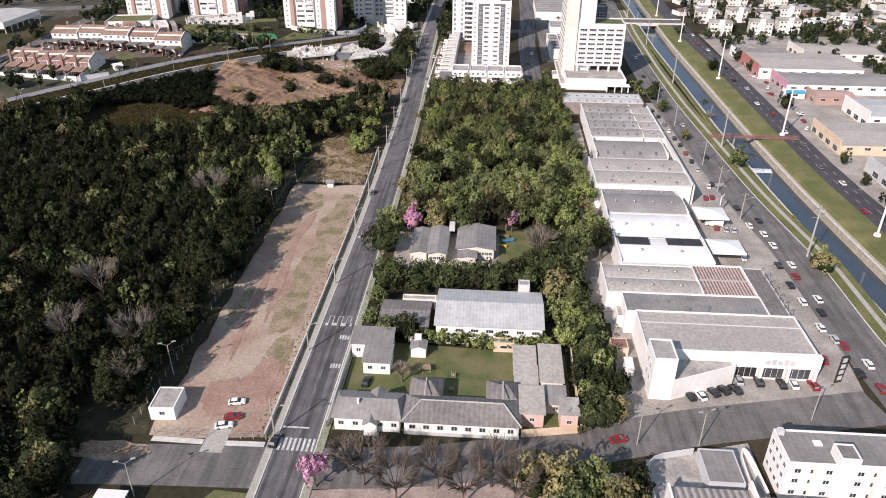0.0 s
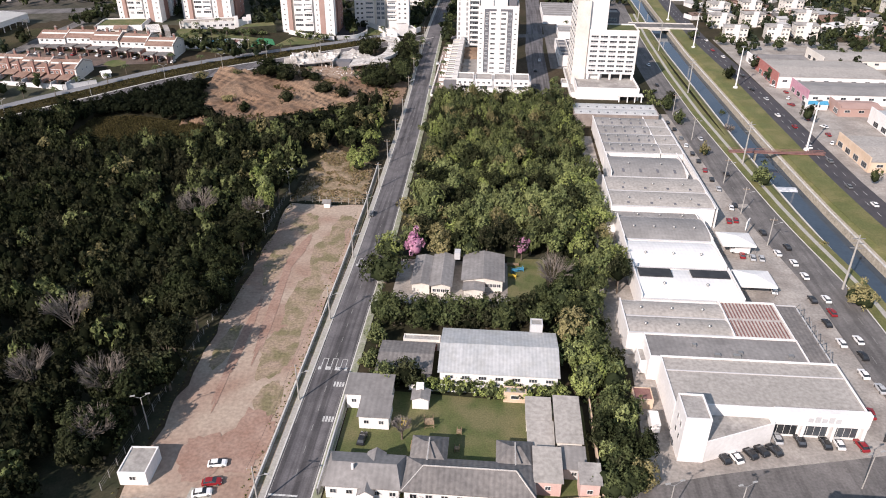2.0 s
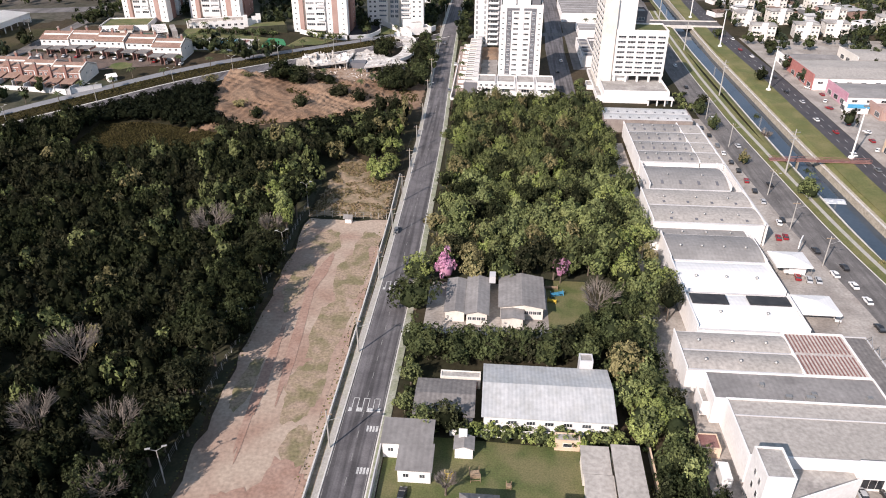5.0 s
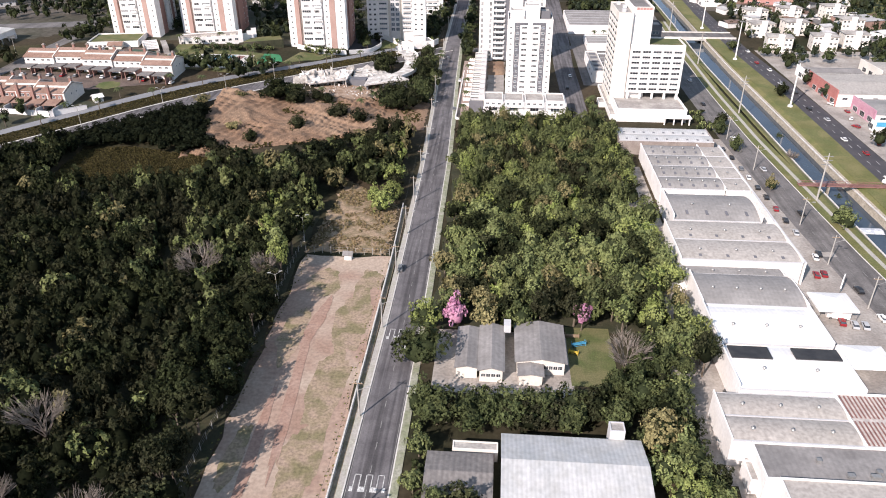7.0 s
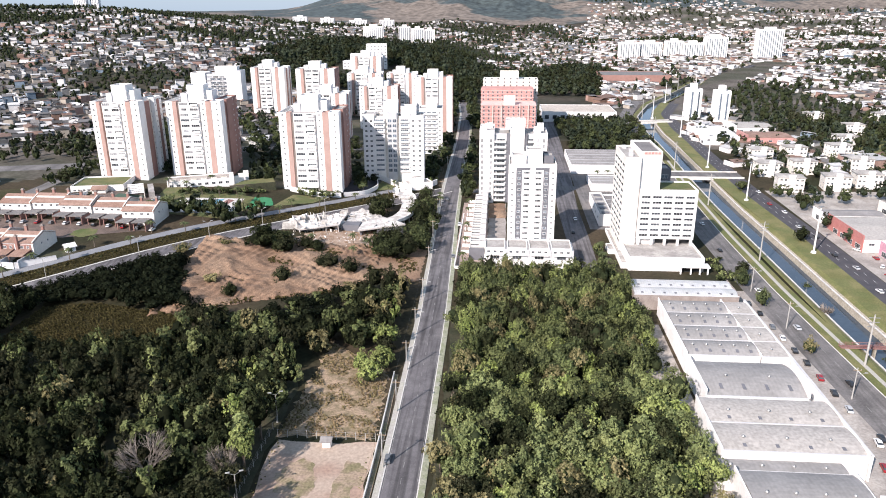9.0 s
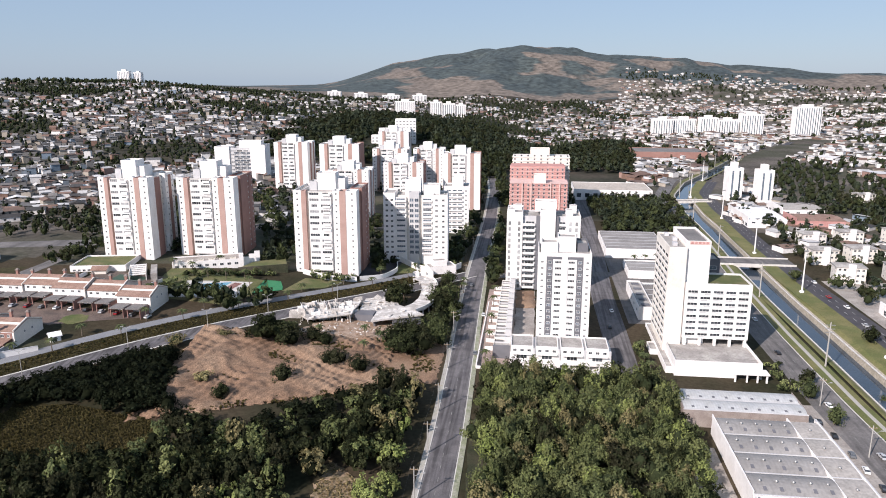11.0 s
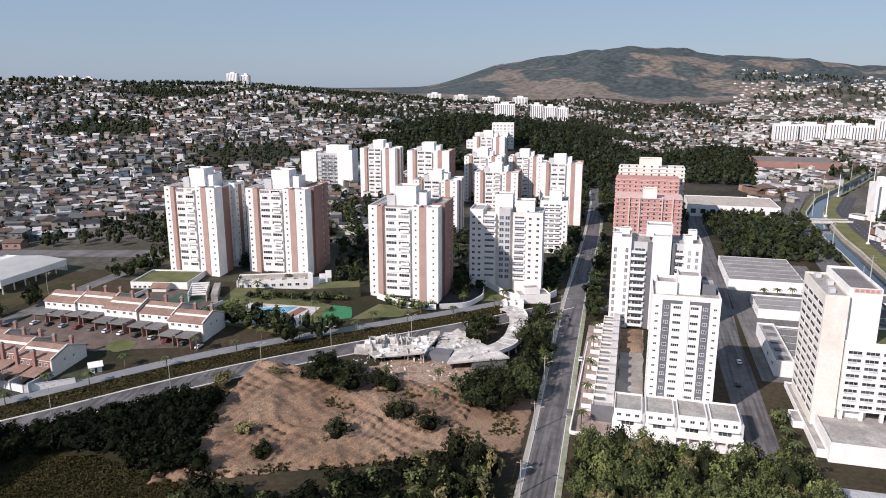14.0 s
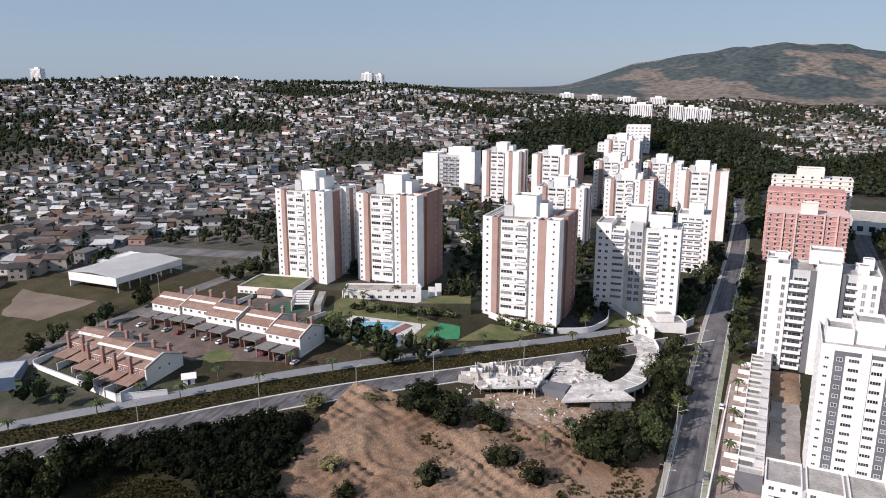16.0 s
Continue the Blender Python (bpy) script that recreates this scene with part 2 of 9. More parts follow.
M_WROOF = surf("white_coated_roof", (0.82, 0.81, 0.79), (0.74, 0.73, 0.71), 0.1, rough=0.6, fine=0.8, fine_amt=0.06, stripe=("X", 1.0, 0.03, 0.04))
M_ARCHR = surf("grey_arched_roof", (0.25, 0.24, 0.23), (0.31, 0.297, 0.285), 0.1, rough=0.7, fine=1, fine_amt=0.12, c=(0.22, 0.21, 0.20), cscale=0.12, cmix=0.5, stripe=("X", 1.0, 0.05, 0.05))
M_TILE = surf("clay_roof_tiles", (0.26, 0.165, 0.125), (0.33, 0.22, 0.175), 0.3, fine=2, fine_amt=0.25, c=(0.22, 0.125, 0.095), cscale=0.25, cmix=0.5, stripe=("X", 0.7, 0.12, 0.12))
M_RUSTROOF = surf("weathered_steel_roof", (0.44, 0.39, 0.36), (0.50, 0.455, 0.42), 0.3, fine=1.2, fine_amt=0.2)
M_STRIPE = surf("ribbed_brown_roof", (0.42, 0.38, 0.35), (0.36, 0.32, 0.30), 0.3, fine=1.5, fine_amt=0.2, stripe=("X", 1.25, 0.5, 0.5))
M_RSTRIP = surf("red_lead_strip", (0.20, 0.095, 0.085), (0.27, 0.15, 0.13), 0.5)
M_GLASS = surf("dark_window_glass", (0.035, 0.04, 0.047), (0.055, 0.062, 0.07), 0.4, rough=0.12, fine_amt=0.1, bump=0, rnd=0.5, spec=0.6)
M_GLASSB = surf("blue_grey_glazing", (0.09, 0.115, 0.15), (0.14, 0.17, 0.2), 0.4, rough=0.12, fine_amt=0.1, bump=0, rnd=0.4, spec=0.6)
M_GLASSM = surf("curtained_window_glass", (0.17, 0.18, 0.19), (0.30, 0.30, 0.30), 0.5, rough=0.2, fine_amt=0.1, bump=0, rnd=0.6, spec=0.5)
M_FRAME = surf("window_frame_paint", (0.72, 0.71, 0.69), (0.66, 0.65, 0.63), 0.5, fine_amt=0.05, bump=0)
M_METAL = surf("galvanised_steel", (0.26, 0.26, 0.26), (0.32, 0.32, 0.31), 0.5, rough=0.5, metal=0.4, fine_amt=0.1, bump=0)
M_CPOLE = surf("concrete_pole", (0.34, 0.325, 0.30), (0.40, 0.385, 0.355), 0.5, fine_amt=0.12)
M_DARK = surf("dark_steel", (0.03, 0.03, 0.032), (0.05, 0.05, 0.05), 0.5, rough=0.5, fine_amt=0.1, bump=0)
M_RUBBER = surf("tyre_rubber", (0.02, 0.02, 0.02), (0.03, 0.03, 0.03), 0.5, fine_amt=0.1, bump=0)
M_BARK = surf("bark", (0.11, 0.085, 0.065), (0.17, 0.14, 0.11), 1.0, fine=4)
M_TWIG = surf("bare_twigs", (0.15, 0.125, 0.105), (0.22, 0.19, 0.165), 0.5, fine=2)
M_LEAF = surf("broad_leaves", (0.132, 0.160, 0.060), (0.200, 0.220, 0.090), 0.13, fine=3.0, fine_amt=0.4, c=(0.088, 0.110, 0.050), cscale=0.09, cmix=0.6, rnd=0.35, island=0.2, bump=0, rough=0.8, spec=0.08, holes=2.2)
M_LEAFB = surf("bright_leaves", (0.19, 0.235, 0.07), (0.245, 0.275, 0.10), 0.15, fine=3.0, fine_amt=0.45, rnd=0.25, island=0.18, bump=0, rough=0.8, spec=0.08, holes=2.2)
M_LEAFO = surf("olive_leaves", (0.17, 0.152, 0.072), (0.235, 0.205, 0.10), 0.2, fine=3.0, fine_amt=0.45, rnd=0.25, island=0.18, bump=0, rough=0.8, spec=0.08, holes=2.2)
M_LEAFM = surf("deep_green_leaves", (0.050, 0.064, 0.027), (0.082, 0.096, 0.040), 0.15, fine=3.0, fine_amt=0.4, rnd=0.3, island=0.2, bump=0, rough=0.8, spec=0.08, holes=2.2)
# darker copies of the leaf material; the left wood's darkness is put into colour
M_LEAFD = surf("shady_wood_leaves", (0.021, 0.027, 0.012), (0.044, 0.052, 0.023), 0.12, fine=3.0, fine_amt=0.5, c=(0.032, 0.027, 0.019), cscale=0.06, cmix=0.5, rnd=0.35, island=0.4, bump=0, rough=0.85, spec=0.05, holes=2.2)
# near-black cores: deep shade inside the left wood's crowns put into the colour
M_CORED = surf("deep_crown_shade", (0.006, 0.008, 0.004), (0.010, 0.012, 0.006), 0.3, fine=2, bump=0, rough=0.9, spec=0.03)
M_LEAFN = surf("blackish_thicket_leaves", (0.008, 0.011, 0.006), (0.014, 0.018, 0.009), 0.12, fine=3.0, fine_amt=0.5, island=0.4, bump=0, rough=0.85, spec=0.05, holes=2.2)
M_LEAFF = surf("far_wood_leaves", (0.026, 0.036, 0.024), (0.044, 0.054, 0.034), 0.05, fine=0.3, fine_amt=0.3, island=0.4, bump=0, rough=0.85, spec=0.05)
M_PINKF = surf("pink_blossom", (0.40, 0.17, 0.28), (0.50, 0.27, 0.37), 0.4, fine=2, rnd=0.15, island=0.35, bump=0)
M_PALM = surf("palm_fronds", (0.045, 0.060, 0.022), (0.075, 0.088, 0.035), 0.4, island=0.3, bump=0)
M_RUBSOIL = surf("rubble_strewn_soil", (0.235, 0.15, 0.095), (0.38, 0.29, 0.225), 0.4, fine=2, fine_amt=0.4, bump=0.6)
M_WATER = surf("canal_water", (0.035, 0.052, 0.072), (0.048, 0.066, 0.088), 0.05, rough=0.08, fine=0.7, fine_amt=0.1, bump=0.12, spec=0.5)
M_FOAM = surf("white_water", (0.35, 0.38, 0.42), (0.6, 0.62, 0.65), 0.8, fine=3, bump=0.4)
M_POOL = surf("pool_water", (0.10, 0.33, 0.48), (0.16, 0.42, 0.55), 0.2, rough=0.08, fine_amt=0.08, bump=0.05)
M_BANK = surf("stone_bank", (0.28, 0.25, 0.2), (0.36, 0.32, 0.26), 0.4, fine=1.5, fine_amt=0.3)
M_RUBBLE = surf("pale_rubble", (0.72, 0.69, 0.65), (0.48, 0.45, 0.42), 0.6, fine=3, fine_amt=0.3, c=(0.36, 0.33, 0.30), cscale=0.25, cmix=0.6, island=0.25)
M_BLUE = surf("blue_tarpaulin", (0.05, 0.26, 0.42), (0.07, 0.32, 0.5), 0.5)
M_YELLOW = surf("yellow_paint", (0.6, 0.42, 0.05), (0.65, 0.47, 0.08), 0.5)
M_REDP = surf("red_paint", (0.45, 0.04, 0.035), (0.5, 0.07, 0.06), 0.5)
M_WOOD = surf("weathered_wood", (0.27, 0.19, 0.12), (0.34, 0.25, 0.17), 0.8)
M_LAMP = surf("lamp_head_glass", (0.33, 0.33, 0.32), (0.38, 0.38, 0.37), 0.5, bump=0)
CARS = {n: surf(n + "_car_paint", c, None, 0.5, rough=0.28, fine_amt=0.03, bump=0, spec=0.5) for n, c in dict(
    white=(0.78, 0.78, 0.77), black=(0.02, 0.02, 0.022), red=(0.27, 0.018, 0.022), silver=(0.45, 0.46, 0.47), grey=(0.14, 0.145, 0.15), blue=(0.03, 0.06, 0.17)).items()}
HOUSEP = [surf("plaster_" + n, c, tuple(0.85 * v for v in c), 0.3, fine=1, fine_amt=0.12, island=0.12, rnd=0.12) for n, c in dict(
    white=(0.70, 0.68, 0.66), cream=(0.36, 0.32, 0.27), brick=(0.20, 0.125, 0.095), grey=(0.19, 0.185, 0.18), salmon=(0.33, 0.215, 0.18), blue=(0.2, 0.26, 0.32)).items()]
HOUSER = [surf("small_roof_" + n, c, tuple(0.8 * v for v in c), 0.3, fine=1, fine_amt=0.15, island=0.25, rnd=0.2) for n, c in dict(
    fibre=(0.155, 0.147, 0.143), pale=(0.55, 0.54, 0.53), clay=(0.20, 0.128, 0.10), dark=(0.062, 0.060, 0.060), rust=(0.16, 0.11, 0.09)).items()]

# ---- mesh helpers ----


def box(bm, x0, x1, y0, y1, z0, z1, mi=0, top=None, taper=0.0):
    """A box between those planes; top: another material slot for its upper face."""
    v = [bm.verts.new((x, y, z)) for z, k in ((z0, 0.0), (z1, taper)) for x, y in ((x0 + k, y0 + k), (x1 - k, y0 + k), (x1 - k, y1 - k), (x0 + k, y1 - k))]
    for i, f in enumerate(((3, 2, 1, 0), (4, 5, 6, 7), (0, 1, 5, 4), (1, 2, 6, 5), (2, 3, 7, 6), (3, 0, 4, 7))):
        face = bm.faces.new([v[k] for k in f])
        face.material_index = top if (i == 1 and top is not None) else mi
    return v


def prism(bm, pts, z0, z1, mi=0, top=None):
    """An upright prism on a plan outline; pts run anticlockwise."""
    lo, hi = [bm.verts.new((x, y, z0)) for x, y in pts], [bm.verts.new((x, y, z1)) for x, y in pts]
    f = bm.faces.new(hi)
    f.material_index = mi if top is None else top
    bm.faces.new(lo[::-1]).material_index = mi
    for i in range(len(pts)):
        j = (i + 1) % len(pts)
        bm.faces.new((lo[i], lo[j], hi[j], hi[i])).material_index = mi


def tube(bm, a, b, r0, r1, sides=6, mi=0):
    a, b = Vector(a), Vector(b)
    q = (b - a).to_track_quat("Z", "Y")
    rings = [[bm.verts.new(p + q @ Vector((r * math.cos(2 * math.pi * i / sides), r * math.sin(2 * math.pi * i / sides), 0))) for i in range(sides)]
             for p, r in ((a, r0), (b, r1))]
    for i in range(sides):
        j = (i + 1) % sides
        bm.faces.new((rings[0][i], rings[0][j], rings[1][j], rings[1][i])).material_index = mi
    bm.faces.new(rings[1]).material_index = mi
    bm.faces.new(rings[0][::-1]).material_index = mi


def to_mesh(name, bm, mats):
    me = bpy.data.meshes.new(name)
    bmesh.ops.recalc_face_normals(bm, faces=bm.faces[:])
    bm.to_mesh(me)
    bm.free()
    for m in (mats if isinstance(mats, (list, tuple)) else [mats]):
        me.materials.append(m)
    return me


def part(name, bm, mats, parent, label="", m=None):
    """Links a bmesh (or a finished mesh) as one object under a thing or a part."""
    ob = new(name, bm if isinstance(bm, bpy.types.Mesh) else to_mesh(name, bm, mats))
    ob.parent = parent
    if m is not None:
        ob.matrix_basis = m
    return tagged(ob, label)


def thing(name, m, label, category, group="", kind=""):
    ob = new(name)
    ob.empty_display_size = 0.5
    ob.matrix_basis = m
    return tagged(ob, label, category, group, kind)


def np_mesh(name, verts, faces, mats, index=None, smooth=False):
    """A mesh from arrays: faces is a list of (n, k) arrays of vertex numbers, index a material number for each array."""
    me = bpy.data.meshes.new(name)
    me.vertices.add(len(verts))
    me.vertices.foreach_set("co", np.asarray(verts, np.float32).ravel())
    flat = np.concatenate([f.ravel() for f in faces]).astype(np.int32)
    sizes = np.concatenate([np.full(len(f), f.shape[1], np.int32) for f in faces])
    me.loops.add(len(flat))
    me.loops.foreach_set("vertex_index", flat)
    me.polygons.add(len(sizes))
    me.polygons.foreach_set("loop_start", np.concatenate([[0], np.cumsum(sizes)[:-1]]).astype(np.int32))
    if index is not None:
        me.polygons.foreach_set("material_index", np.concatenate([np.full(len(f), i, np.int32) for f, i in zip(faces, index)]))
    me.update(calc_edges=True)
    me.polygons.foreach_set("use_smooth", [smooth] * len(me.polygons))
    for m in mats:
        me.materials.append(m)
    return me


def gz(x, y):
    return float(ground_z(x, y))


def path_normals(pts, step):
    """Points every step metres along a polyline, smoothed at its corners, with their left-hand normals."""
    p = np.asarray(pts, float)
    s = np.concatenate([[0], np.cumsum(np.hypot(*np.diff(p, axis=0).T))])
    n = max(2, int(s[-1] / step) + 1)
    u = np.linspace(0, s[-1], n)
    q = np.stack([np.interp(u, s, p[:, 0]), np.interp(u, s, p[:, 1])], 1)
    for _ in range(3 if len(pts) > 2 else 0):
        q[1:-1] = (q[:-2] + 2 * q[1:-1] + q[2:]) / 4
    d = np.gradient(q, axis=0)
    d /= np.linalg.norm(d, axis=1)[:, None]
    return q, np.stack([-d[:, 1], d[:, 0]], 1)


def ribbon(name, pts, profile, mats, label="", category="", step=5.0, kind="structure"):
    """A strip that follows the land along a path. profile: (offset to the left, height above the land, material number of the strip that starts there)."""
    q, nrm = path_normals(pts, step)
    rows = []
    for off, h, _ in profile:
        xy = q + nrm * off
        rows.append(np.column_stack([xy, ground_z(q[:, 0], q[:, 1]) * 0 + ground_z(xy[:, 0], xy[:, 1]) + h]))
    v = np.concatenate(rows)
    n, faces, idx = len(q), [], []
    k = np.arange(n - 1)
    for i in range(len(profile) - 1):
        faces.append(np.column_stack([i * n + k, i * n + k + 1, (i + 1) * n + k + 1, (i + 1) * n + k])[:, ::-1])
        idx.append(profile[i][2])
    return tagged(new(name, np_mesh(name, v, faces, mats, idx)), label, category, "", kind)


def patch(name, corners, mat, label, category, h=0.05, step=4.0, rough=0.0, seed=1, kind="structure", relief=0.0):
    """A four-cornered piece of ground that follows the land."""
    c = [Vector((*p, 0)) for p in corners]
    n = max(2, int(max((c[1] - c[0]).length, (c[2] - c[3]).length) / step) + 1)
    k = max(2, int(max((c[3] - c[0]).length, (c[2] - c[1]).length) / step) + 1)
    rng = np.random.RandomState(seed)
    v = []
    for j in range(k):
        for i in range(n):
            p = c[0].lerp(c[1], i / (n - 1)).lerp(c[3].lerp(c[2], i / (n - 1)), j / (k - 1))
            e = rough * (i in (0, n - 1) or j in (0, k - 1))
            x, y = p.x + e * rng.uniform(-1, 1), p.y + e * rng.uniform(-1, 1)
            ph = 1.5 * noise.noise(Vector((x * 0.05, y * 0.05, 8.0)))
            up = relief * (0.28 * (math.sin(x * 0.55 + y * 1.3 + 5 * ph) * (0.5 + ph) + 0.8 * math.sin(x * 2.1 - y * 1.1 + 9 * ph)) + 1.4 * max(0.0, noise.noise(Vector((x * 0.035, y * 0.06, 4.0)))) + 0.3 + noise.noise(Vector((x * 0.13, y * 0.13, 2.0))) + 0.6 * abs(noise.noise(Vector((x * 0.3 + y * 0.2, y * 0.3, 5.0))))) * (0 < i < n - 1 and 0 < j < k - 1)
            v.append((x, y, gz(x, y) + h + max(0.0, up)))
    f = np.array([[j * n + i, j * n + i + 1, (j + 1) * n + i + 1, (j + 1) * n + i] for j in range(k - 1) for i in range(n - 1)])
    me = np_mesh(name, np.array(v), [f], [mat])
    me.polygons.foreach_set("use_smooth", [True] * len(me.polygons))
    return tagged(new(name, me), label, category, "", kind)


def lane_marks(name, pts, offs, width, dash, gap, label, step=1.0, paint=None):
    """Painted dashes along a path, all of one line."""
    q, nrm = path_normals(pts, step)
    v, f, run = [], [], 0.0
    for i in range(len(q) - 1):
        if (i * step) % (dash + gap) < dash:
            b = len(v)
            for a in (i, i + 1):
                for o in (offs - width / 2, offs + width / 2):
                    x, y = q[a] + nrm[a] * o
                    v.append((x, y, gz(x, y) + 0.075))
            f.append((b, b + 2, b + 3, b + 1))
    return tagged(new(name, np_mesh(name, np.array(v), [np.array(f)], [paint or M_PAINT])), label, "road marking", "", "structure")

# ---- the land: one sheet to the horizon ----


def steps(*bands):
    out = []
    for a, b, s in bands:
        out += list(np.arange(a, b - 1e-6, s))
    return np.array(out + [bands[-1][1]])


CANAL = [(111.3, 40), (108.8, 158), (106.3, 207), (104.3, 260), (103.1, 300), (102.3, 371), (101.3, 440), (102.3, 500), (103.8, 540), (105, 640), (112, 728), (137, 811), (177, 897),
         (249, 1060), (360, 1270)]
CANAL_Q = path_normals(CANAL, 6.0)[0]


def canal_depth(x, y):
    """How far the land drops into the canal's trench."""
    d = np.full(np.shape(x), 1e9)
    for cx, cy in CANAL_Q:
        d = np.minimum(d, (x - cx) ** 2 + (y - cy) ** 2)
    return 6.0 * (1 - ss(4.2, 9.8, np.sqrt(d)))


gx = steps((-4900, -1500, 170), (-1500, -420, 36), (-420, 88, 5), (88, 124, 2), (124, 300, 5), (300, 900, 30), (900, 4900, 160))
gy = steps((-400, 60, 40), (60, 660, 5), (660, 1300, 20), (1300, 2200, 50), (2200, 4900, 90))
X, Y = np.meshgrid(gx, gy)
Z = ground_z(X, Y)
near = (X > 60) & (X < 420) & (Y < 1320)
Z[near] -= canal_depth(X[near], Y[near])
R = np.hypot(X + 20, Y - 180)
wob = np.array([noise.noise(Vector((x * 0.0032, y * 0.0032, 0.3))) + 0.5 * noise.noise(Vector((x * 0.009, y * 0.009, 3.0))) for x, y in zip(X.ravel(), Y.ravel())]).reshape(X.shape)
Z += wob * (14 * ss(600, 1500, R) + 34 * ss(2100, 3300, R)) * np.clip(1.15 - ss(3300, 3600, R) * 0.9, 0, 1) * (1 - 0.85 * ss(1900, 2300, R) * ss(9, 15, np.degrees(np.arctan2(-(X + 20), Y - 180))))
nx, ny = len(gx), len(gy)
jj, ii = np.meshgrid(np.arange(ny - 1), np.arange(nx - 1), indexing="ij")
quads = np.column_stack([(jj * nx + ii).ravel(), (jj * nx + ii + 1).ravel(), ((jj + 1) * nx + ii + 1).ravel(), ((jj + 1) * nx + ii).ravel()])
rc = R[:-1, :-1].ravel()
bearing = np.degrees(np.arctan2(-(X + 20), Y - 180))[:-1, :-1].ravel()
right_bank = (rc >= 420) & (rc < 2250) & (bearing < -7 - 4 * (rc < 1000))
left_bank = (rc >= 330) & (rc < 760) & (bearing > 36) & (Y[:-1, :-1].ravel() > 380)
right_foot = (rc >= 2250) & (rc < 2600) & (bearing < -9)
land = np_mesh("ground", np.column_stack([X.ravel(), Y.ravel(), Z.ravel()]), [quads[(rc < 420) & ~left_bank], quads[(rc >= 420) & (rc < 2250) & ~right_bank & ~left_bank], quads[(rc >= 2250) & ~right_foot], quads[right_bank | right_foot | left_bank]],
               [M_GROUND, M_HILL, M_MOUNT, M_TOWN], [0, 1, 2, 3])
for p in land.polygons:
    p.use_smooth = True
tagged(new("ground", land), "dry grass and earth rising to scrubby hills and a rocky mountain", "ground", "", "structure")


def land_z(x, y):
    """Height of the built land sheet, wobble included."""
    i, j = int(np.clip(np.searchsorted(gx, x) - 1, 0, nx - 2)), int(np.clip(np.searchsorted(gy, y) - 1, 0, ny - 2))
    u, w = (x - gx[i]) / (gx[i + 1] - gx[i]), (y - gy[j]) / (gy[j + 1] - gy[j])
    return float((Z[j, i] * (1 - u) + Z[j, i + 1] * u) * (1 - w) + (Z[j + 1, i] * (1 - u) + Z[j + 1, i + 1] * u) * w)


# ---- roads, pavements and the canal ----
AVENUE = [(-36.2, 40), (-36.2, 100), (-36.0, 150), (-35.8, 200), (-36.3, 250), (-36.7, 300), (-38.0, 348), (-39.6, 396), (-41.3, 472), (-41.6, 540), (-42, 603), (-46, 725), (-60, 900)]
road = [(4.0, 0.06, 0), (-4.0, 0.06, 0)]
ribbon("road", AVENUE, road, [M_ASPH], "worn grey asphalt avenue with tyre marks", "road")
for side, w in ((1, 1.3), (-1, 1.5)):
    prof = [(side * 4.02, 0.02, 1), (side * 4.04, 0.17, 1), (side * 4.3, 0.18, 0), (side * (4.3 + w), 0.18, 1), (side * (4.32 + w), 0.0, 1)]
    ribbon("pavement", AVENUE, prof, [M_PAVEG if side < 0 else M_PAVE, M_KERB], "weed-edged concrete pavement with a pale kerb", "pavement")
lane_marks("lane_line", AVENUE, 0.0, 0.14, 2, 4, "faded centre dashes on the avenue", paint=M_FAINT)
lane_marks("lane_line", AVENUE, 3.75, 0.12, 40, 3, "faint edge line on the avenue", paint=M_FAINT)
lane_marks("lane_line", AVENUE, -3.75, 0.12, 30, 5, "faint edge line on the avenue", paint=M_FAINT)
CROSS = [(-76, 95), (-60, 96), (-38, 96.5), (-10, 99), (18, 106), (45, 114.5), (62, 118), (84, 123)]
ribbon("road", CROSS, [(5.2, 0.05, 0), (-5.2, 0.05, 0)], [M_ASPH_WORN], "patched pale asphalt side street", "road")
NEARAV = [(93, 60), (91, 120), (89.6, 150), (90, 187), (86.5, 221), (83.6, 265), (80, 330), (79, 392), (80, 470), (83, 540), (88, 640), (96, 728), (118, 815), (158, 905), (232, 1070), (345, 1285)]
ribbon("road", NEARAV, [(5.6, 0.06, 0), (-5.6, 0.06, 0)], [M_ASPH_WORN], "grey asphalt avenue along the canal", "road")
lane_marks("lane_dashes", NEARAV, 1.8, 0.13, 3, 5, "worn lane dashes on the canal avenue", paint=M_FAINT)
lane_marks("lane_dashes", NEARAV, -1.8, 0.13, 3, 5, "worn lane dashes on the canal avenue", paint=M_FAINT)
prof = [(-5.65, 0.0, 1), (-5.65, 0.15, 1), (-5.9, 0.16, 2), (-8.6, 0.16, 0), (-10.0, 0.17, 2), (-12, 0.12, 2)]
ribbon("verge", NEARAV[:10], prof, [M_PAVE, M_KERB, M_VERGE], "yellowed grass verge with a footpath", "grass")
FARAV = [(130, 60), (129, 150), (128, 206), (125, 265), (124.6, 320), (124, 394), (121, 470), (122, 560), (126, 660), (134, 740), (158, 815), (196, 890), (268, 1050), (378, 1260)]
ribbon("road", FARAV, [(4.9, 0.06, 0), (-4.9, 0.06, 0)], [M_ASPH_DARK], "dark asphalt avenue beyond the canal", "road")
lane_marks("lane_dashes", FARAV, 1.6, 0.15, 3, 5, "white lane dashes on the far avenue")
lane_marks("lane_dashes", FARAV, -1.6, 0.15, 3, 5, "white lane dashes on the far avenue")
ribbon("verge", FARAV[:11], [(4.95, 0.14, 0), (13.2, 0.1, 0)], [M_VERGE], "broad grass verge beside the far avenue", "grass")
ribbon("water", CANAL, [(5.2, -3.4, 0), (-5.2, -3.4, 0)], [M_WATER], "dark blue water in the canal", "water", kind="structure")
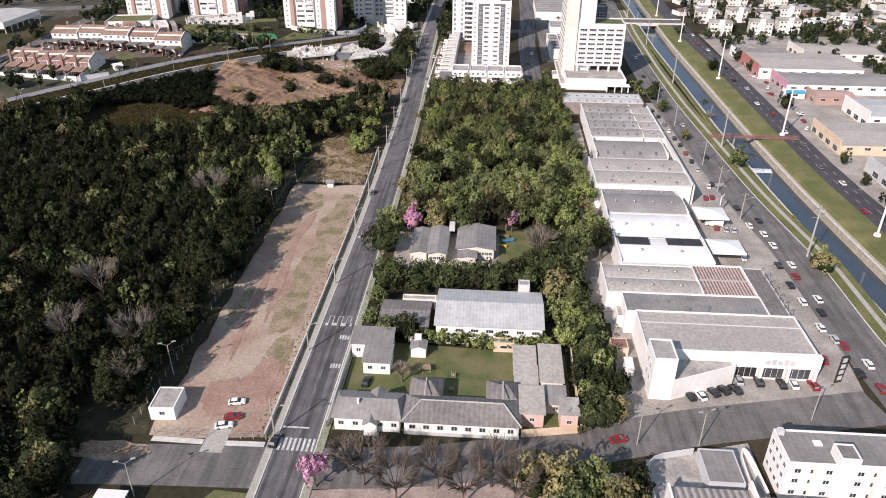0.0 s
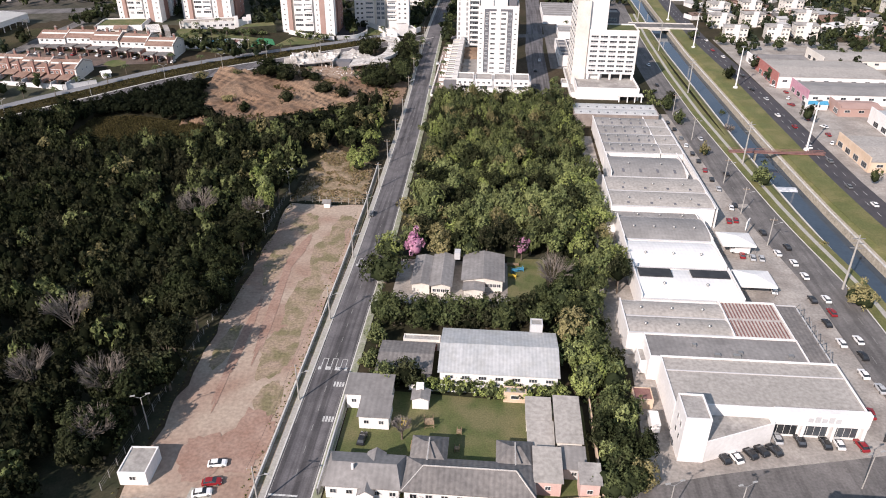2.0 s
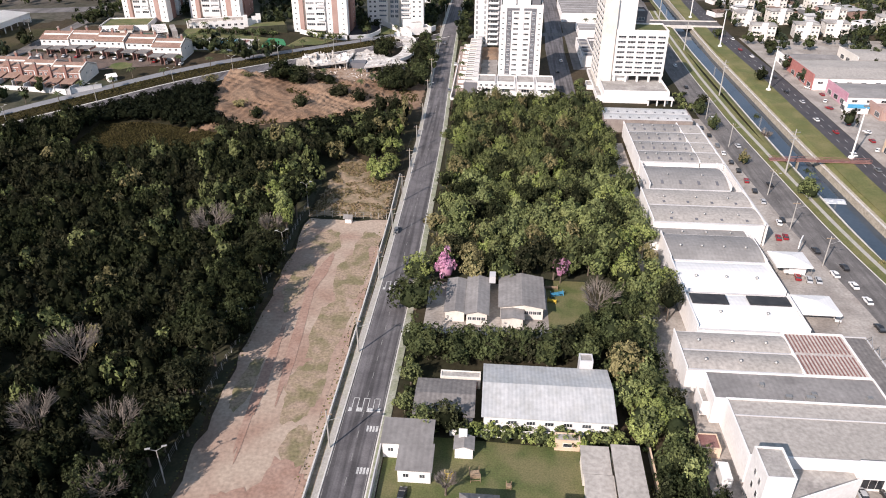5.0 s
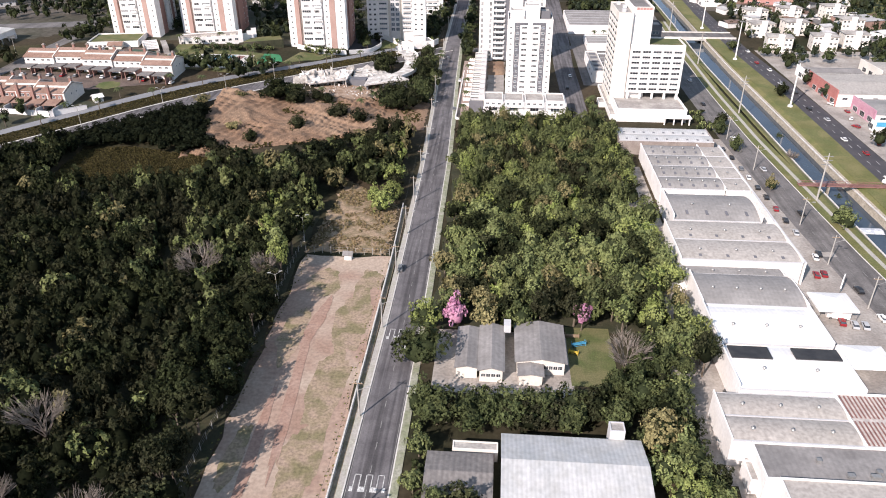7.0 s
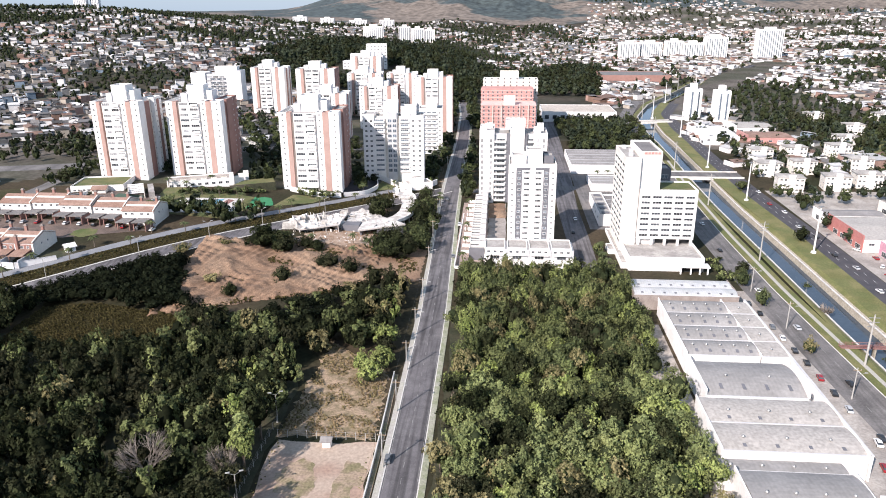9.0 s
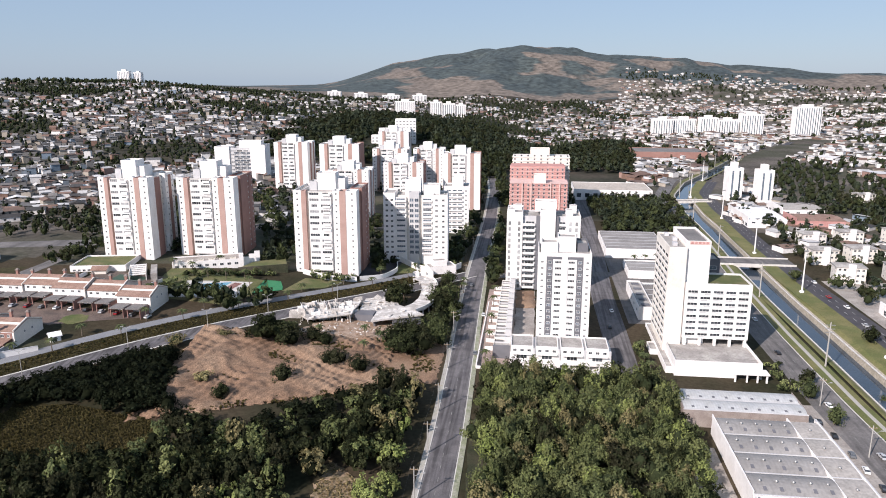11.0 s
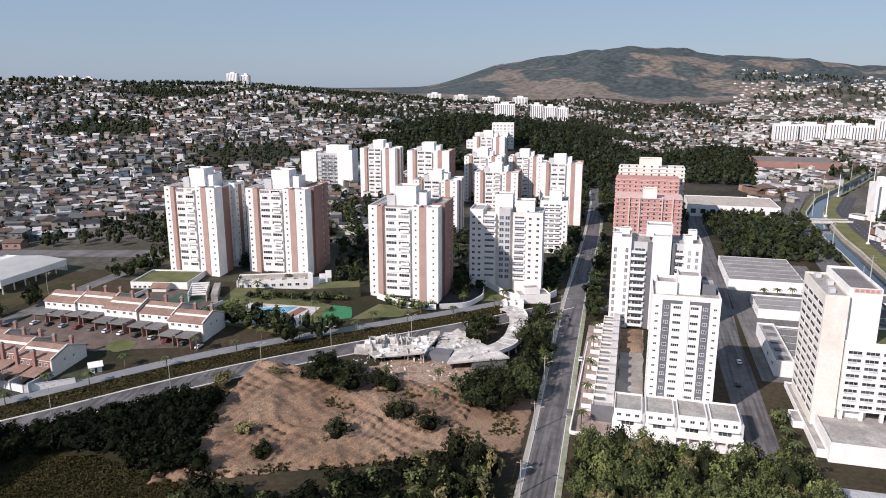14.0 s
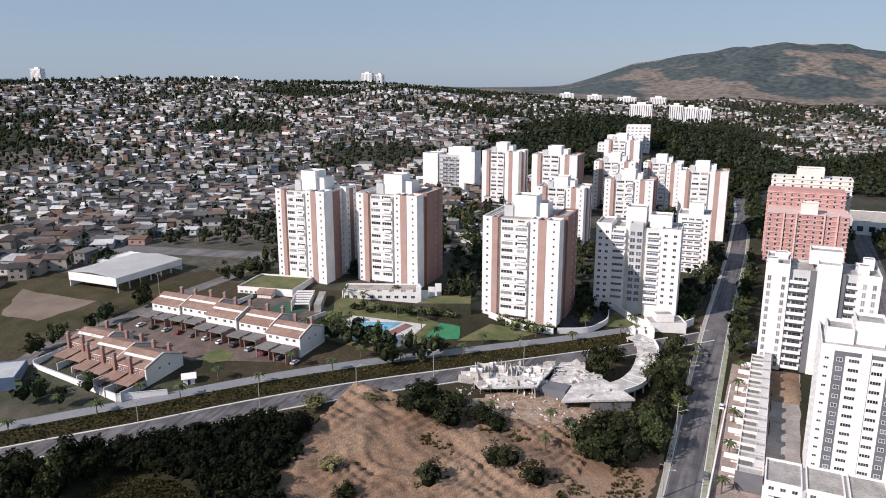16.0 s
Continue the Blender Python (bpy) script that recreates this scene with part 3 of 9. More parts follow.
for side in (1, -1):
    ribbon("canal_bank", CANAL, [(side * 5.0, -3.6, 0), (side * 5.6, -1.2, 0), (side * 6.6, -0.7, 1), (side * 8.6, 0.1, 1), (side * 9.6, 0.12, 0)], [M_BANK, M_VERGE],
           "stone canal bank with a grassy ledge", "bank")
    ribbon("canal_wall_cap", CANAL[:12], [(side * 5.4, -1.25, 0), (side * 5.4, -0.95, 0), (side * 5.9, -0.95, 0), (side * 5.9, -1.25, 0)], [M_KERB], "pale stone coping of the canal", "coping")

BOUL = [(-300, 190), (-262, 232), (-202.8, 284.8), (-176.8, 308.1), (-150.7, 336.8), (-114.2, 377.4), (-80, 420), (-60, 446), (-47, 462)]
ribbon("road", BOUL, [(0, 0.06, 0), (-8.0, 0.06, 0)], [M_ASPH], "grey asphalt boulevard", "road")
ribbon("kerb", BOUL[1:], [(0.3, 0.0, 0), (0.3, 0.2, 0), (-0.2, 0.2, 0), (-0.2, 0.0, 0)], [M_KERB], "pale kerb of the boulevard", "kerb")
ribbon("kerb", BOUL[1:], [(-7.8, 0.0, 0), (-7.8, 0.18, 0), (-8.3, 0.18, 0), (-8.3, 0.0, 0)], [M_KERB], "pale kerb of the boulevard", "kerb")
ribbon("verge", BOUL, [(9.0, 0.12, 0), (0.3, 0.15, 0)], [M_MARSH], "rough grass median between boulevard and service lane", "grass")
ribbon("service_lane", BOUL[1:], [(13.4, 0.1, 0), (9.0, 0.1, 0)], [surf("blue_grey_paving", (0.185, 0.19, 0.205), (0.225, 0.23, 0.24), 0.2)], "blue-grey paved service lane", "road")
ribbon("road", [(-47, 458), (-20, 462), (5, 468), (30, 470)], [(4, 0.055, 0), (-4, 0.055, 0)], [M_ASPH_WORN], "asphalt cross street by the towers", "road")
ribbon("road", [(20, 330), (20.5, 380), (20, 435), (22.5, 505), (23.5, 570), (24, 620), (25, 700)], [(5.6, 0.05, 0), (-4.6, 0.05, 0)], [M_ASPH], "worn asphalt side street beside the white slab block", "road")
ribbon("road", [(-236, 304), (-247, 328), (-239, 358), (-236, 406), (-240, 446)], [(3.5, 0.06, 0), (-3.5, 0.06, 0)], [M_ASPH_WORN], "pale street climbing beside the estate", "road")
ribbon("road", [(-460, 392), (-400, 408), (-321, 427), (-241, 446), (-200, 470), (-150, 520), (-60, 560)], [(7, 0.07, 0), (-6, 0.07, 0)], [M_ASPH_WORN], "street along the foot of the hill settlement", "road")
ribbon("bridge", [(84, 502), (126, 502)], [(7, -0.9, 0), (7, 1.1, 0), (6.7, 1.1, 0), (6.7, 0.4, 1), (-6.7, 0.4, 0), (-6.7, 1.1, 0), (-7, 1.1, 0), (-7, -0.9, 0), (7, -0.9, 0)], [M_KERB, M_ASPH_WORN],
       "flat concrete road bridge across the canal", "bridge", kind="")
ribbon("bridge", [(101, 690), (128, 695)], [(4, -0.6, 0), (4, 1.4, 0), (3.6, 1.4, 0), (3.6, 0.6, 1), (-3.6, 0.6, 0), (-3.6, 1.4, 0), (-4, 1.4, 0), (-4, -0.6, 0), (4, -0.6, 0)], [M_KERB, M_ASPH_WORN],
       "second concrete road bridge farther up the canal", "bridge", kind="")

ribbon("weir", [(97.2, 262), (107.6, 262)], [(1.8, -3.2, 0), (0.6, -2.75, 0), (-0.6, -2.7, 0), (-2.2, -3.3, 0)], [M_FOAM], "low weir with white water in the canal", "weir", 1.0)
foot = thing("footbridge", pose(90, 287.6, gz(100, 287)), "rusty steel footbridge across the canal", "footbridge")
bm = bmesh.new()
box(bm, 0, 36, -1.0, 1.0, 0.3, 0.6)
part("deck", bm, M_RSTRIP, foot)
for v2 in (-1.0, 0.92):
    bm = bmesh.new()
    box(bm, 0, 36, v2, v2 + 0.08, 1.5, 1.62), box(bm, 0, 36, v2, v2 + 0.08, 1.0, 1.08)
    for u in range(19):
        box(bm, 2 * u, 2 * u + 0.09, v2 + 0.09, v2 + 0.16, 0.604, 1.62)
    part("railing", bm, M_RSTRIP, foot)
for u in (0.6, 10, 26, 35):
    bm = bmesh.new()
    box(bm, u, u + 0.5, -0.8, 0.8, -3.8 if 5 < u < 30 else -0.6, 0.296)
    part("pier", bm, M_BANK, foot)

# ground pieces
patch("dirt_lot", [(-66, 103), (-41.9, 104), (-44, 229), (-68.5, 229)], M_DIRT, "bare reddish dirt lot, levelled and empty", "dirt lot", 0.03, 4, 0.7)


def blob(name, cx, cy, rx, ry, mat, label, category, seed, h=0.06, turn=0.0, n=40):
    """An irregular patch of ground with a ragged outline."""
    v, ca, sa = [(cx, cy, gz(cx, cy) + h)], math.cos(turn), math.sin(turn)
    for ring in (0.6, 1.0):
        for i in range(n):
            a = 2 * math.pi * i / n
            k = ring * (1 + 0.32 * noise.noise(Vector((math.cos(a) * 1.7, math.sin(a) * 1.7, seed))) + 0.22 * noise.noise(Vector((math.cos(a) * 6, math.sin(a) * 6, seed + 5))) * (ring > 0.9))
            x, y = rx * k * math.cos(a), ry * k * math.sin(a)
            x, y = cx + x * ca - y * sa, cy + x * sa + y * ca
            v.append((x, y, gz(x, y) + h))
    tri = np.array([(0, 1 + i, 1 + (i + 1) % n) for i in range(n)])
    quad = np.array([(1 + i, 1 + n + i, 1 + n + (i + 1) % n, 1 + (i + 1) % n) for i in range(n)])
    return tagged(new(name, np_mesh(name, np.array(v), [tri, quad], [mat])), label, category, "", "structure")


for i, (x, y, rx, ry) in enumerate(((-48.5, 198, 4.6, 14), (-49.5, 172, 4.2, 13), (-50, 150, 4.4, 10), (-47.5, 132, 2.6, 7), (-62, 190, 3.0, 12), (-47.6, 216, 3.4, 6), (-60, 214, 5.0, 6), (-63.0, 150, 2.0, 8))):
    blob("weed_patch", x, y, rx, ry, M_DIRT_GR, "dry weeds on the bare lot", "weeds", 3.1 * i, 0.05 + 0.004 * i)
for i, (x, y, rx, ry, tn) in enumerate(((-56.5, 170, 1.3, 26, 0.08), (-59.5, 150, 1.0, 22, 0.05), (-57.5, 196, 1.6, 12, -0.1))):
    blob("wheel_track", x, y, rx, ry, M_TRACK, "reddish wheel track across the lot", "track", 40 + 3.3 * i, 0.09 + 0.004 * i, tn)
for i, (x, y, rx, ry) in enumerate(((-47.6, 121, 5.5, 8), (-55, 116, 5, 6))):
    blob("red_soil", x, y, rx, ry, M_TRACK, "damp reddish soil on the lot", "soil", 70 + 3.3 * i, 0.105 + 0.004 * i)
patch("overgrown_plot", [(-69, 230.5), (-44.5, 230.5), (-46, 262), (-66, 280)], M_RUST, "rust-coloured dry scrub plot behind a fence", "scrub", 0.05, 1.0, 1.2, relief=0.22)
patch("meadow", [(196, 486), (330, 490), (340, 640), (210, 620)], M_VERGE, "pale dry meadow among trees beyond the flats", "meadow", 0.06, 8, 2.0)
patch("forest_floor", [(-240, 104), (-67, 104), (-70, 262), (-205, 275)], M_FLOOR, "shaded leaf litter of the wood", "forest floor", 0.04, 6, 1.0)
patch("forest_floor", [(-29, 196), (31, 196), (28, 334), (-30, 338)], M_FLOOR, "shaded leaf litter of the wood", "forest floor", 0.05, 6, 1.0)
patch("marsh", [(-168, 264), (-113, 266), (-114, 290), (-166, 292)], M_MARSH, "olive marsh grass clearing among trees", "marsh", 0.25, 4, 1.5)
patch("earth_strip", [(-68, 330), (-44.8, 330), (-44.8, 364), (-66, 366)], M_ORANGE, "trodden orange earth beside the avenue", "earth", 0.1, 1.2, 0.6, relief=0.5)
patch("earthworks", [(-130, 287), (-63, 322), (-62, 364), (-135, 351)], M_ORANGE, "churned orange earth with tracks", "earth", 0.15, 0.75, 1.0, relief=1.5)
patch("yard", [(-30, 107.5), (19, 110), (19, 136), (-30, 138)], M_LAWN, "worn lawn of the walled compound", "lawn", 0.03, 5)
patch("forecourt", [(29, 113), (83, 127), (88, 178), (33, 172)], M_YARD, "pale concrete forecourt with parking bays", "forecourt", 0.04, 6)
patch("forecourt", [(62, 170), (88, 170), (79, 330), (66, 330)], M_YARD, "dusty parking strip along the warehouses", "forecourt", 0.045, 6)
patch("service_yard", [(25, 150), (38, 150), (38, 300), (29, 300)], M_YARD, "concrete service lane behind the warehouses", "yard", 0.05, 6)
patch("yard", [(-27, 172), (4, 172), (4, 195), (-27, 195)], M_YARD, "grey concrete schoolyard", "yard", 0.05, 6)
patch("lawn", [(3.5, 176), (14, 176), (14, 198), (3.5, 198)], M_LAWN, "small playground lawn", "lawn", 0.055, 5)
patch("service_yard", [(27, 398), (70, 398), (72, 556), (27, 556)], M_ASPH_WORN, "worn yard round the low halls", "yard", 0.035, 6)
patch("far_yards", [(131, 60), (330, 60), (330, 470), (129, 470)], M_YARD, "dusty yards and car parks beyond the avenue", "yard", 0.03, 9)
patch("garden", [(-258, 303), (-216, 291), (-170, 329), (-240, 331)], M_GARDEN, "rough dark garden ground beside the town houses", "garden", 0.03, 5, 0.8)
patch("field", [(-330, 322), (-254, 322), (-242, 400), (-326, 372)], M_FIELD, "rough playing field with a sandy pitch", "field", 0.05, 6)
patch("sand_pitch", [(-289, 342), (-269, 343), (-263.5, 364.5), (-307, 363)], surf("sandy_soil", (0.15, 0.115, 0.088), (0.205, 0.158, 0.122), 0.1), "sandy football pitch", "pitch", 0.09, 5, 0.8)

# ---- vegetation ----
rng = np.random.RandomState(7)


def ico(sub=2):
    bm = bmesh.new()
    bmesh.ops.create_icosphere(bm, subdivisions=sub, radius=1.0)
    v = np.array([p.co for p in bm.verts])
    f = np.array([[p.index for p in q.verts] for q in bm.faces])
    bm.free()
    return v, f


ICO1 = ico(1)


def crown_arrays(seed, leaves, leaf, lobes=7, flat=0.72):
    """Leaf sprays on many small clumps over a few boughs of a unit crown, and the dark inner mass. Returns vertices, quads, triangles."""
    r = np.random.RandomState(seed)
    boughs = max(1, lobes // 6)
    bc = r.normal(size=(boughs, 3)) * 0.22
    bc[:, 2] = np.abs(bc[:, 2]) * 0.6
    bc[0] = (0, 0, 0.12)
    br = r.uniform(0.46, 0.62, boughs)
    br[0] = 0.66
    own = np.arange(lobes) % boughs
    d0 = r.normal(size=(lobes, 3))
    d0[:, 2] = np.abs(d0[:, 2]) * 1.1 - 0.25
    d0 /= np.linalg.norm(d0, axis=1)[:, None]
    rad = r.uniform(0.16, 0.30, lobes) if lobes > 3 else r.uniform(0.5, 0.6, lobes)
    c = bc[own] + d0 * (br[own] * r.uniform(0.82, 1.12, lobes))[:, None] * (1.0 if lobes > 3 else 0.35)
    which = r.choice(lobes, leaves, p=rad ** 2 / (rad ** 2).sum())
    d = r.normal(size=(leaves, 3)) + d0[which] * 0.9
    d /= np.linalg.norm(d, axis=1)[:, None]
    pos = c[which] + d * (rad[which] * r.uniform(0.55, 1.12, leaves))[:, None]
    pos[:, 2] *= flat / 0.72
    n = d + d0[which] * 0.5 + r.normal(size=(leaves, 3)) * 0.55
    n /= np.linalg.norm(n, axis=1)[:, None]
    t = np.cross(n, r.normal(size=(leaves, 3)))
    t /= np.linalg.norm(t, axis=1)[:, None]
    b = np.cross(n, t)
    sz = leaf * r.uniform(0.55, 1.3, (leaves, 1))
    sag = n * sz * 0.25
    quad = np.stack([pos - t * sz - sag, pos - b * sz * 0.7, pos + t * sz - sag, pos + b * sz * 0.7], 1).reshape(-1, 3)
    cv, ct, base = [], [], 0
    for k in range(boughs):
        cv.append((bc[k] + ICO1[0] * br[k] * 0.72) * (1, 1, flat / 0.72))
        ct.append(ICO1[1] + base)
        base += len(ICO1[0])
    q = np.arange(leaves * 4).reshape(-1, 4)
    return np.concatenate([quad] + cv), q, np.concatenate(ct) + leaves * 4


def trunk_bm(h, r, seed, limbs=4, spread=1.6):
    r0 = random.Random(seed)
    bm = bmesh.new()
    tube(bm, (0, 0, -0.4), (0.1, 0.05, h * 0.55), r, r * 0.7)
    for k in range(limbs):
        a = 2 * math.pi * (k + r0.random() * 0.6) / limbs
        tube(bm, (0.1, 0.05, h * 0.5), (spread * math.cos(a), spread * math.sin(a), h * r0.uniform(0.8, 1.0)), r * 0.55, r * 0.2, 5)
    return bm


CROWNS = [crown_arrays(100 + k, 760, 0.088, 30 + 5 * (k % 3), 0.72 + 0.08 * (k % 3)) for k in range(6)]
CROWN_SMALL = [crown_arrays(200 + k, 235, 0.135, 22 + 3 * (k % 3), 0.75) for k in range(5)]
CROWN_MID = [crown_arrays(250 + k, 95, 0.21, 14, 0.78) for k in range(4)]
CROWN_DOT = [crown_arrays(350 + k, 7, 0.45, 2, 0.8) for k in range(4)]
CROWN_FAR = [crown_arrays(300 + k, 34, 0.34, 8, 0.8) for k in range(4)]


def crown_mesh(name, arrays, mat):
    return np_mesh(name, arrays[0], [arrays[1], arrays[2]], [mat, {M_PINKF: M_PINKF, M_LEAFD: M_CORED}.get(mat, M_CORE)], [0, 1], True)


TRUNK = to_mesh("trunk", trunk_bm(4.2, 0.22, 5), M_BARK)
CROWN_MESHES = {}
for nm, mat in dict(leaf=M_LEAF, bright=M_LEAFB, olive=M_LEAFO, dark=M_LEAFD, deep=M_LEAFM, pink=M_PINKF).items():
    CROWN_MESHES[nm] = [crown_mesh("crown", a, mat) for a in (CROWNS if nm in ("leaf", "dark", "deep") else CROWNS[:3])]
TREE_WORDS = dict(leaf="broadleaf tree with a dense dark green crown", bright="broadleaf tree with fresh bright green leaves", olive="bamboo-like tree with olive yellow foliage",
                  dark="dark leafy tree of the shady wood", deep="dense tree with deep green leaves", pink="trumpet tree covered in pink blossom")


def tree(x, y, w, h, kind="leaf", group="", z=None, words=""):
    """A tree w metres wide and h high: trunk and crown."""
    z = land_z(x, y) if z is None else z
    t = thing("tree", pose(x, y, z, 0, 0, rng.uniform(0, 360)), words or TREE_WORDS[kind], "tree", group)
    ch = min(h * 0.62, w * 0.62)
    part("trunk", TRUNK, None, t, m=Matrix.Diagonal((w / 6, w / 6, max(0.5, (h - ch * 0.7) / 4.2), 1)))
    ms = CROWN_MESHES[kind]
    part("crown", ms[rng.randint(len(ms))], None, t, m=Matrix.Translation((0, 0, h - ch * 1.0)) @ Matrix.Diagonal((w * 0.56, w * 0.56, ch * 1.12, 1)))
    return t


def wood(name, spots, arrays, mats, label, category="wood", kind="stuff", core=None):
    """Many trees joined in one sheet of foliage. spots: x, y, z, width, height, material."""
    vs, qs, ts, qi, ti, base = [], [], [], [], [], 0
    r = np.random.RandomState(len(spots))
    for x, y, z, w, h, mi in spots:
        v, q, t = arrays[r.randint(len(arrays))]
        a = r.uniform(0, 6.28)
        ca, sa = math.cos(a), math.sin(a)
        p = np.column_stack([(v[:, 0] * ca - v[:, 1] * sa) * w * 0.56 + x, (v[:, 0] * sa + v[:, 1] * ca) * w * 0.56 + y, v[:, 2] * h * 0.62 + z + h * 0.42])
        vs.append(p), qs.append(q + base), ts.append(t + base)
        qi.append(mi), ti.append(len(mats))
        base += len(v)
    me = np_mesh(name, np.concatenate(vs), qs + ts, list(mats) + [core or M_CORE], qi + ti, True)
    return tagged(new(name, me), label, category, "", kind)


def inside(poly, x, y):
    n, hit, j = len(poly), False, len(poly) - 1
    for i in range(n):
        if (poly[i][1] > y) != (poly[j][1] > y) and x < (poly[j][0] - poly[i][0]) * (y - poly[i][1]) / (poly[j][1] - poly[i][1]) + poly[i][0]:
            hit = not hit
        j = i
    return hit


def scatter(poly, gap, seed, keep=lambda x, y: True):
    r = np.random.RandomState(seed)
    xs, ys = [p[0] for p in poly], [p[1] for p in poly]
    out = []
    row = 0
    y = min(ys)
    while y < max(ys):
        x = min(xs) + (row % 2) * gap / 2
        while x < max(xs):
            px, py = x + r.uniform(-0.42, 0.42) * gap, y + r.uniform(-0.42, 0.42) * gap
            if inside(poly, px, py) and keep(px, py):
                out.append((px, py))
            x += gap
        y += gap * 0.87
        row += 1
    return out


LEFT_WOOD = [(-69.5, 117), (-68.4, 150), (-69.8, 190), (-71.5, 226), (-72, 262), (-64, 281), (-52, 268), (-46.5, 268), (-47.5, 300), (-47, 318), (-60, 322), (-72, 315), (-86, 303), (-96, 290), (-114, 286), (-126, 294),
             (-132, 326), (-146, 322), (-162, 305), (-190, 280), (-256, 222), (-260, 66), (-82, 66), (-74, 88), (-80, 104)]
MARSH = [(-168, 266), (-150, 262), (-116, 267), (-112, 279), (-118, 289), (-150, 293), (-166, 288)]
RIGHT_WOOD = [(-29, 199), (-20, 200.5), (-16, 195), (2, 194.5), (8, 200), (16, 197), (22, 190), (33, 176), (35, 186), (32, 205), (33, 235), (30, 265), (32, 300), (29, 333), (-5, 337), (-30, 337), (-29, 290), (-27, 240)]
left = scatter(LEFT_WOOD, 5.6, 3, lambda x, y: not inside(MARSH, x, y))
right = scatter(RIGHT_WOOD, 5.4, 4)
print("trees", len(left), len(right))
r7 = np.random.RandomState(17)
spots = []
for x, y in left:
    w, h = r7.uniform(5.5, 9.5), r7.uniform(6.5, 11.5)
    if y > 285 and x < -62:
        w, h = w * 0.95, h * 0.6
    near_lot = x > -80 and y < 240
    lit = min(1.0, max(0.0, (x + 125) / 60 + 0.5 * float(ss(170, 250, y) * ss(-150, -112, x)) * (y < 285) - 0.85 * float(1 - ss(150, 225, y))))                  # light and dark by position put into the leaf mix, lighter towards the avenue
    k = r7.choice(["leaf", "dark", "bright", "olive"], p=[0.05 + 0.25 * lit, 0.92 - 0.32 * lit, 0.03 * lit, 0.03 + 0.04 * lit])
    if near_lot:
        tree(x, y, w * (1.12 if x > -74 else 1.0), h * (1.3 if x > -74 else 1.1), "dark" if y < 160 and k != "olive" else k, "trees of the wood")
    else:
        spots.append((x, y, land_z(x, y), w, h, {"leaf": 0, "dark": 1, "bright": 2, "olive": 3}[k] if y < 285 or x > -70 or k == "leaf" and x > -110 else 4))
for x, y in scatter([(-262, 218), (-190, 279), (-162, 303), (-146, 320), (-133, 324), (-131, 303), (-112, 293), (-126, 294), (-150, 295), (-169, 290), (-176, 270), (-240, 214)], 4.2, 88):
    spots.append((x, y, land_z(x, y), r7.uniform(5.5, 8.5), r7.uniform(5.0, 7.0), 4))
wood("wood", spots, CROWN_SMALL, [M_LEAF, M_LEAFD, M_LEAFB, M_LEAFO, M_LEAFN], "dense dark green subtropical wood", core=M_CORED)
grove = []
for x, y in right:
    k = r7.choice(["leaf", "bright", "dark", "olive"], p=[0.58, 0.11, 0.20, 0.11])
    w, h = r7.uniform(5.5, 9), r7.uniform(6.5, 10.5)
    if y < 262:
        tree(x, y, w, h, k, "trees of the grove")
    else:
        grove.append((x, y, land_z(x, y), w, h, {"leaf": 0, "dark": 1, "bright": 2, "olive": 3}[k]))
wood("grove", grove, CROWNS, [M_LEAF, M_LEAFD, M_LEAFB, M_LEAFO], "dense green grove beside the avenue")


def tufts(name, poly, gap, size, height, mat, seed, label, category, keep=lambda x, y: True):
    """Upright tufts of grass, three crossed blades each, over a piece of ground."""
    r = np.random.RandomState(seed)
    vs, qs, base = [], [], 0
    for x, y in scatter(poly, gap, seed, keep):
        z, a = land_z(x, y), r.uniform(0, 3.14)
        w, h = size * r.uniform(0.5, 1.3), height * r.uniform(0.5, 1.3)
        for k in range(3):
            c, s_ = math.cos(a + 1.05 * k) * w / 2, math.sin(a + 1.05 * k) * w / 2
            lx, ly = r.uniform(-0.2, 0.2, 2)
            vs.append(np.array([(x - c * 0.5, y - s_ * 0.5, z), (x + c * 0.5, y + s_ * 0.5, z), (x + c + lx, y + s_ + ly, z + h), (x - c + lx, y - s_ + ly, z + h * 0.85)]))
            qs.append(np.array([[0, 1, 2, 3]]) + base)
            base += 4
    tagged(new(name, np_mesh(name, np.concatenate(vs), [np.concatenate(qs)], [mat])), label, category, "", "stuff")


tufts("marsh_grass", MARSH, 0.75, 0.7, 0.8, M_REED, 81, "tall olive marsh grass in the clearing", "grass")
tufts("dry_grass", [(-69, 231), (-44.8, 231), (-46, 262), (-66, 279)], 0.8, 0.7, 0.6, M_STRAW, 82, "dry straw-coloured grass on the fenced plot", "grass", lambda x, y: noise.noise(Vector((x * 0.2, y * 0.2, 3.0))) > -0.12)
tufts("weeds", [(-68, 104), (-42.4, 104), (-44.6, 229), (-68.6, 229)], 1.25, 0.45, 0.22, M_WEED, 83, "sparse weeds growing along the lot's edges", "weeds", lambda x, y: (x > -45 + 1.5 * noise.noise(Vector((0, y * 0.3, 0))) or x < -66.8))
tufts("earth_scrub", [(-133, 286), (-63, 320), (-46, 331), (-46, 364), (-134, 352)], 1.25, 1.1, 0.9, M_REED, 84, "low dark scrub on the churned earth and along its edges", "weeds", lambda x, y: noise.noise(Vector((x * 0.09, y * 0.09, 17.0))) + 0.35 * (y < 306 + 0.52 * (x + 100)) + 0.3 * (x < -124) > 0.22)
q, nr = path_normals(BOUL[1:8], 8.0)
tufts("verge_grass", [tuple(a + n * 1.0) for a, n in zip(q, nr)] + [tuple(a + n * 8.4) for a, n in zip(q, nr)][::-1], 1.05, 0.7, 0.55, M_REED, 85, "rough grass on the boulevard median", "grass")

# ---- towers ----
WIN = {}


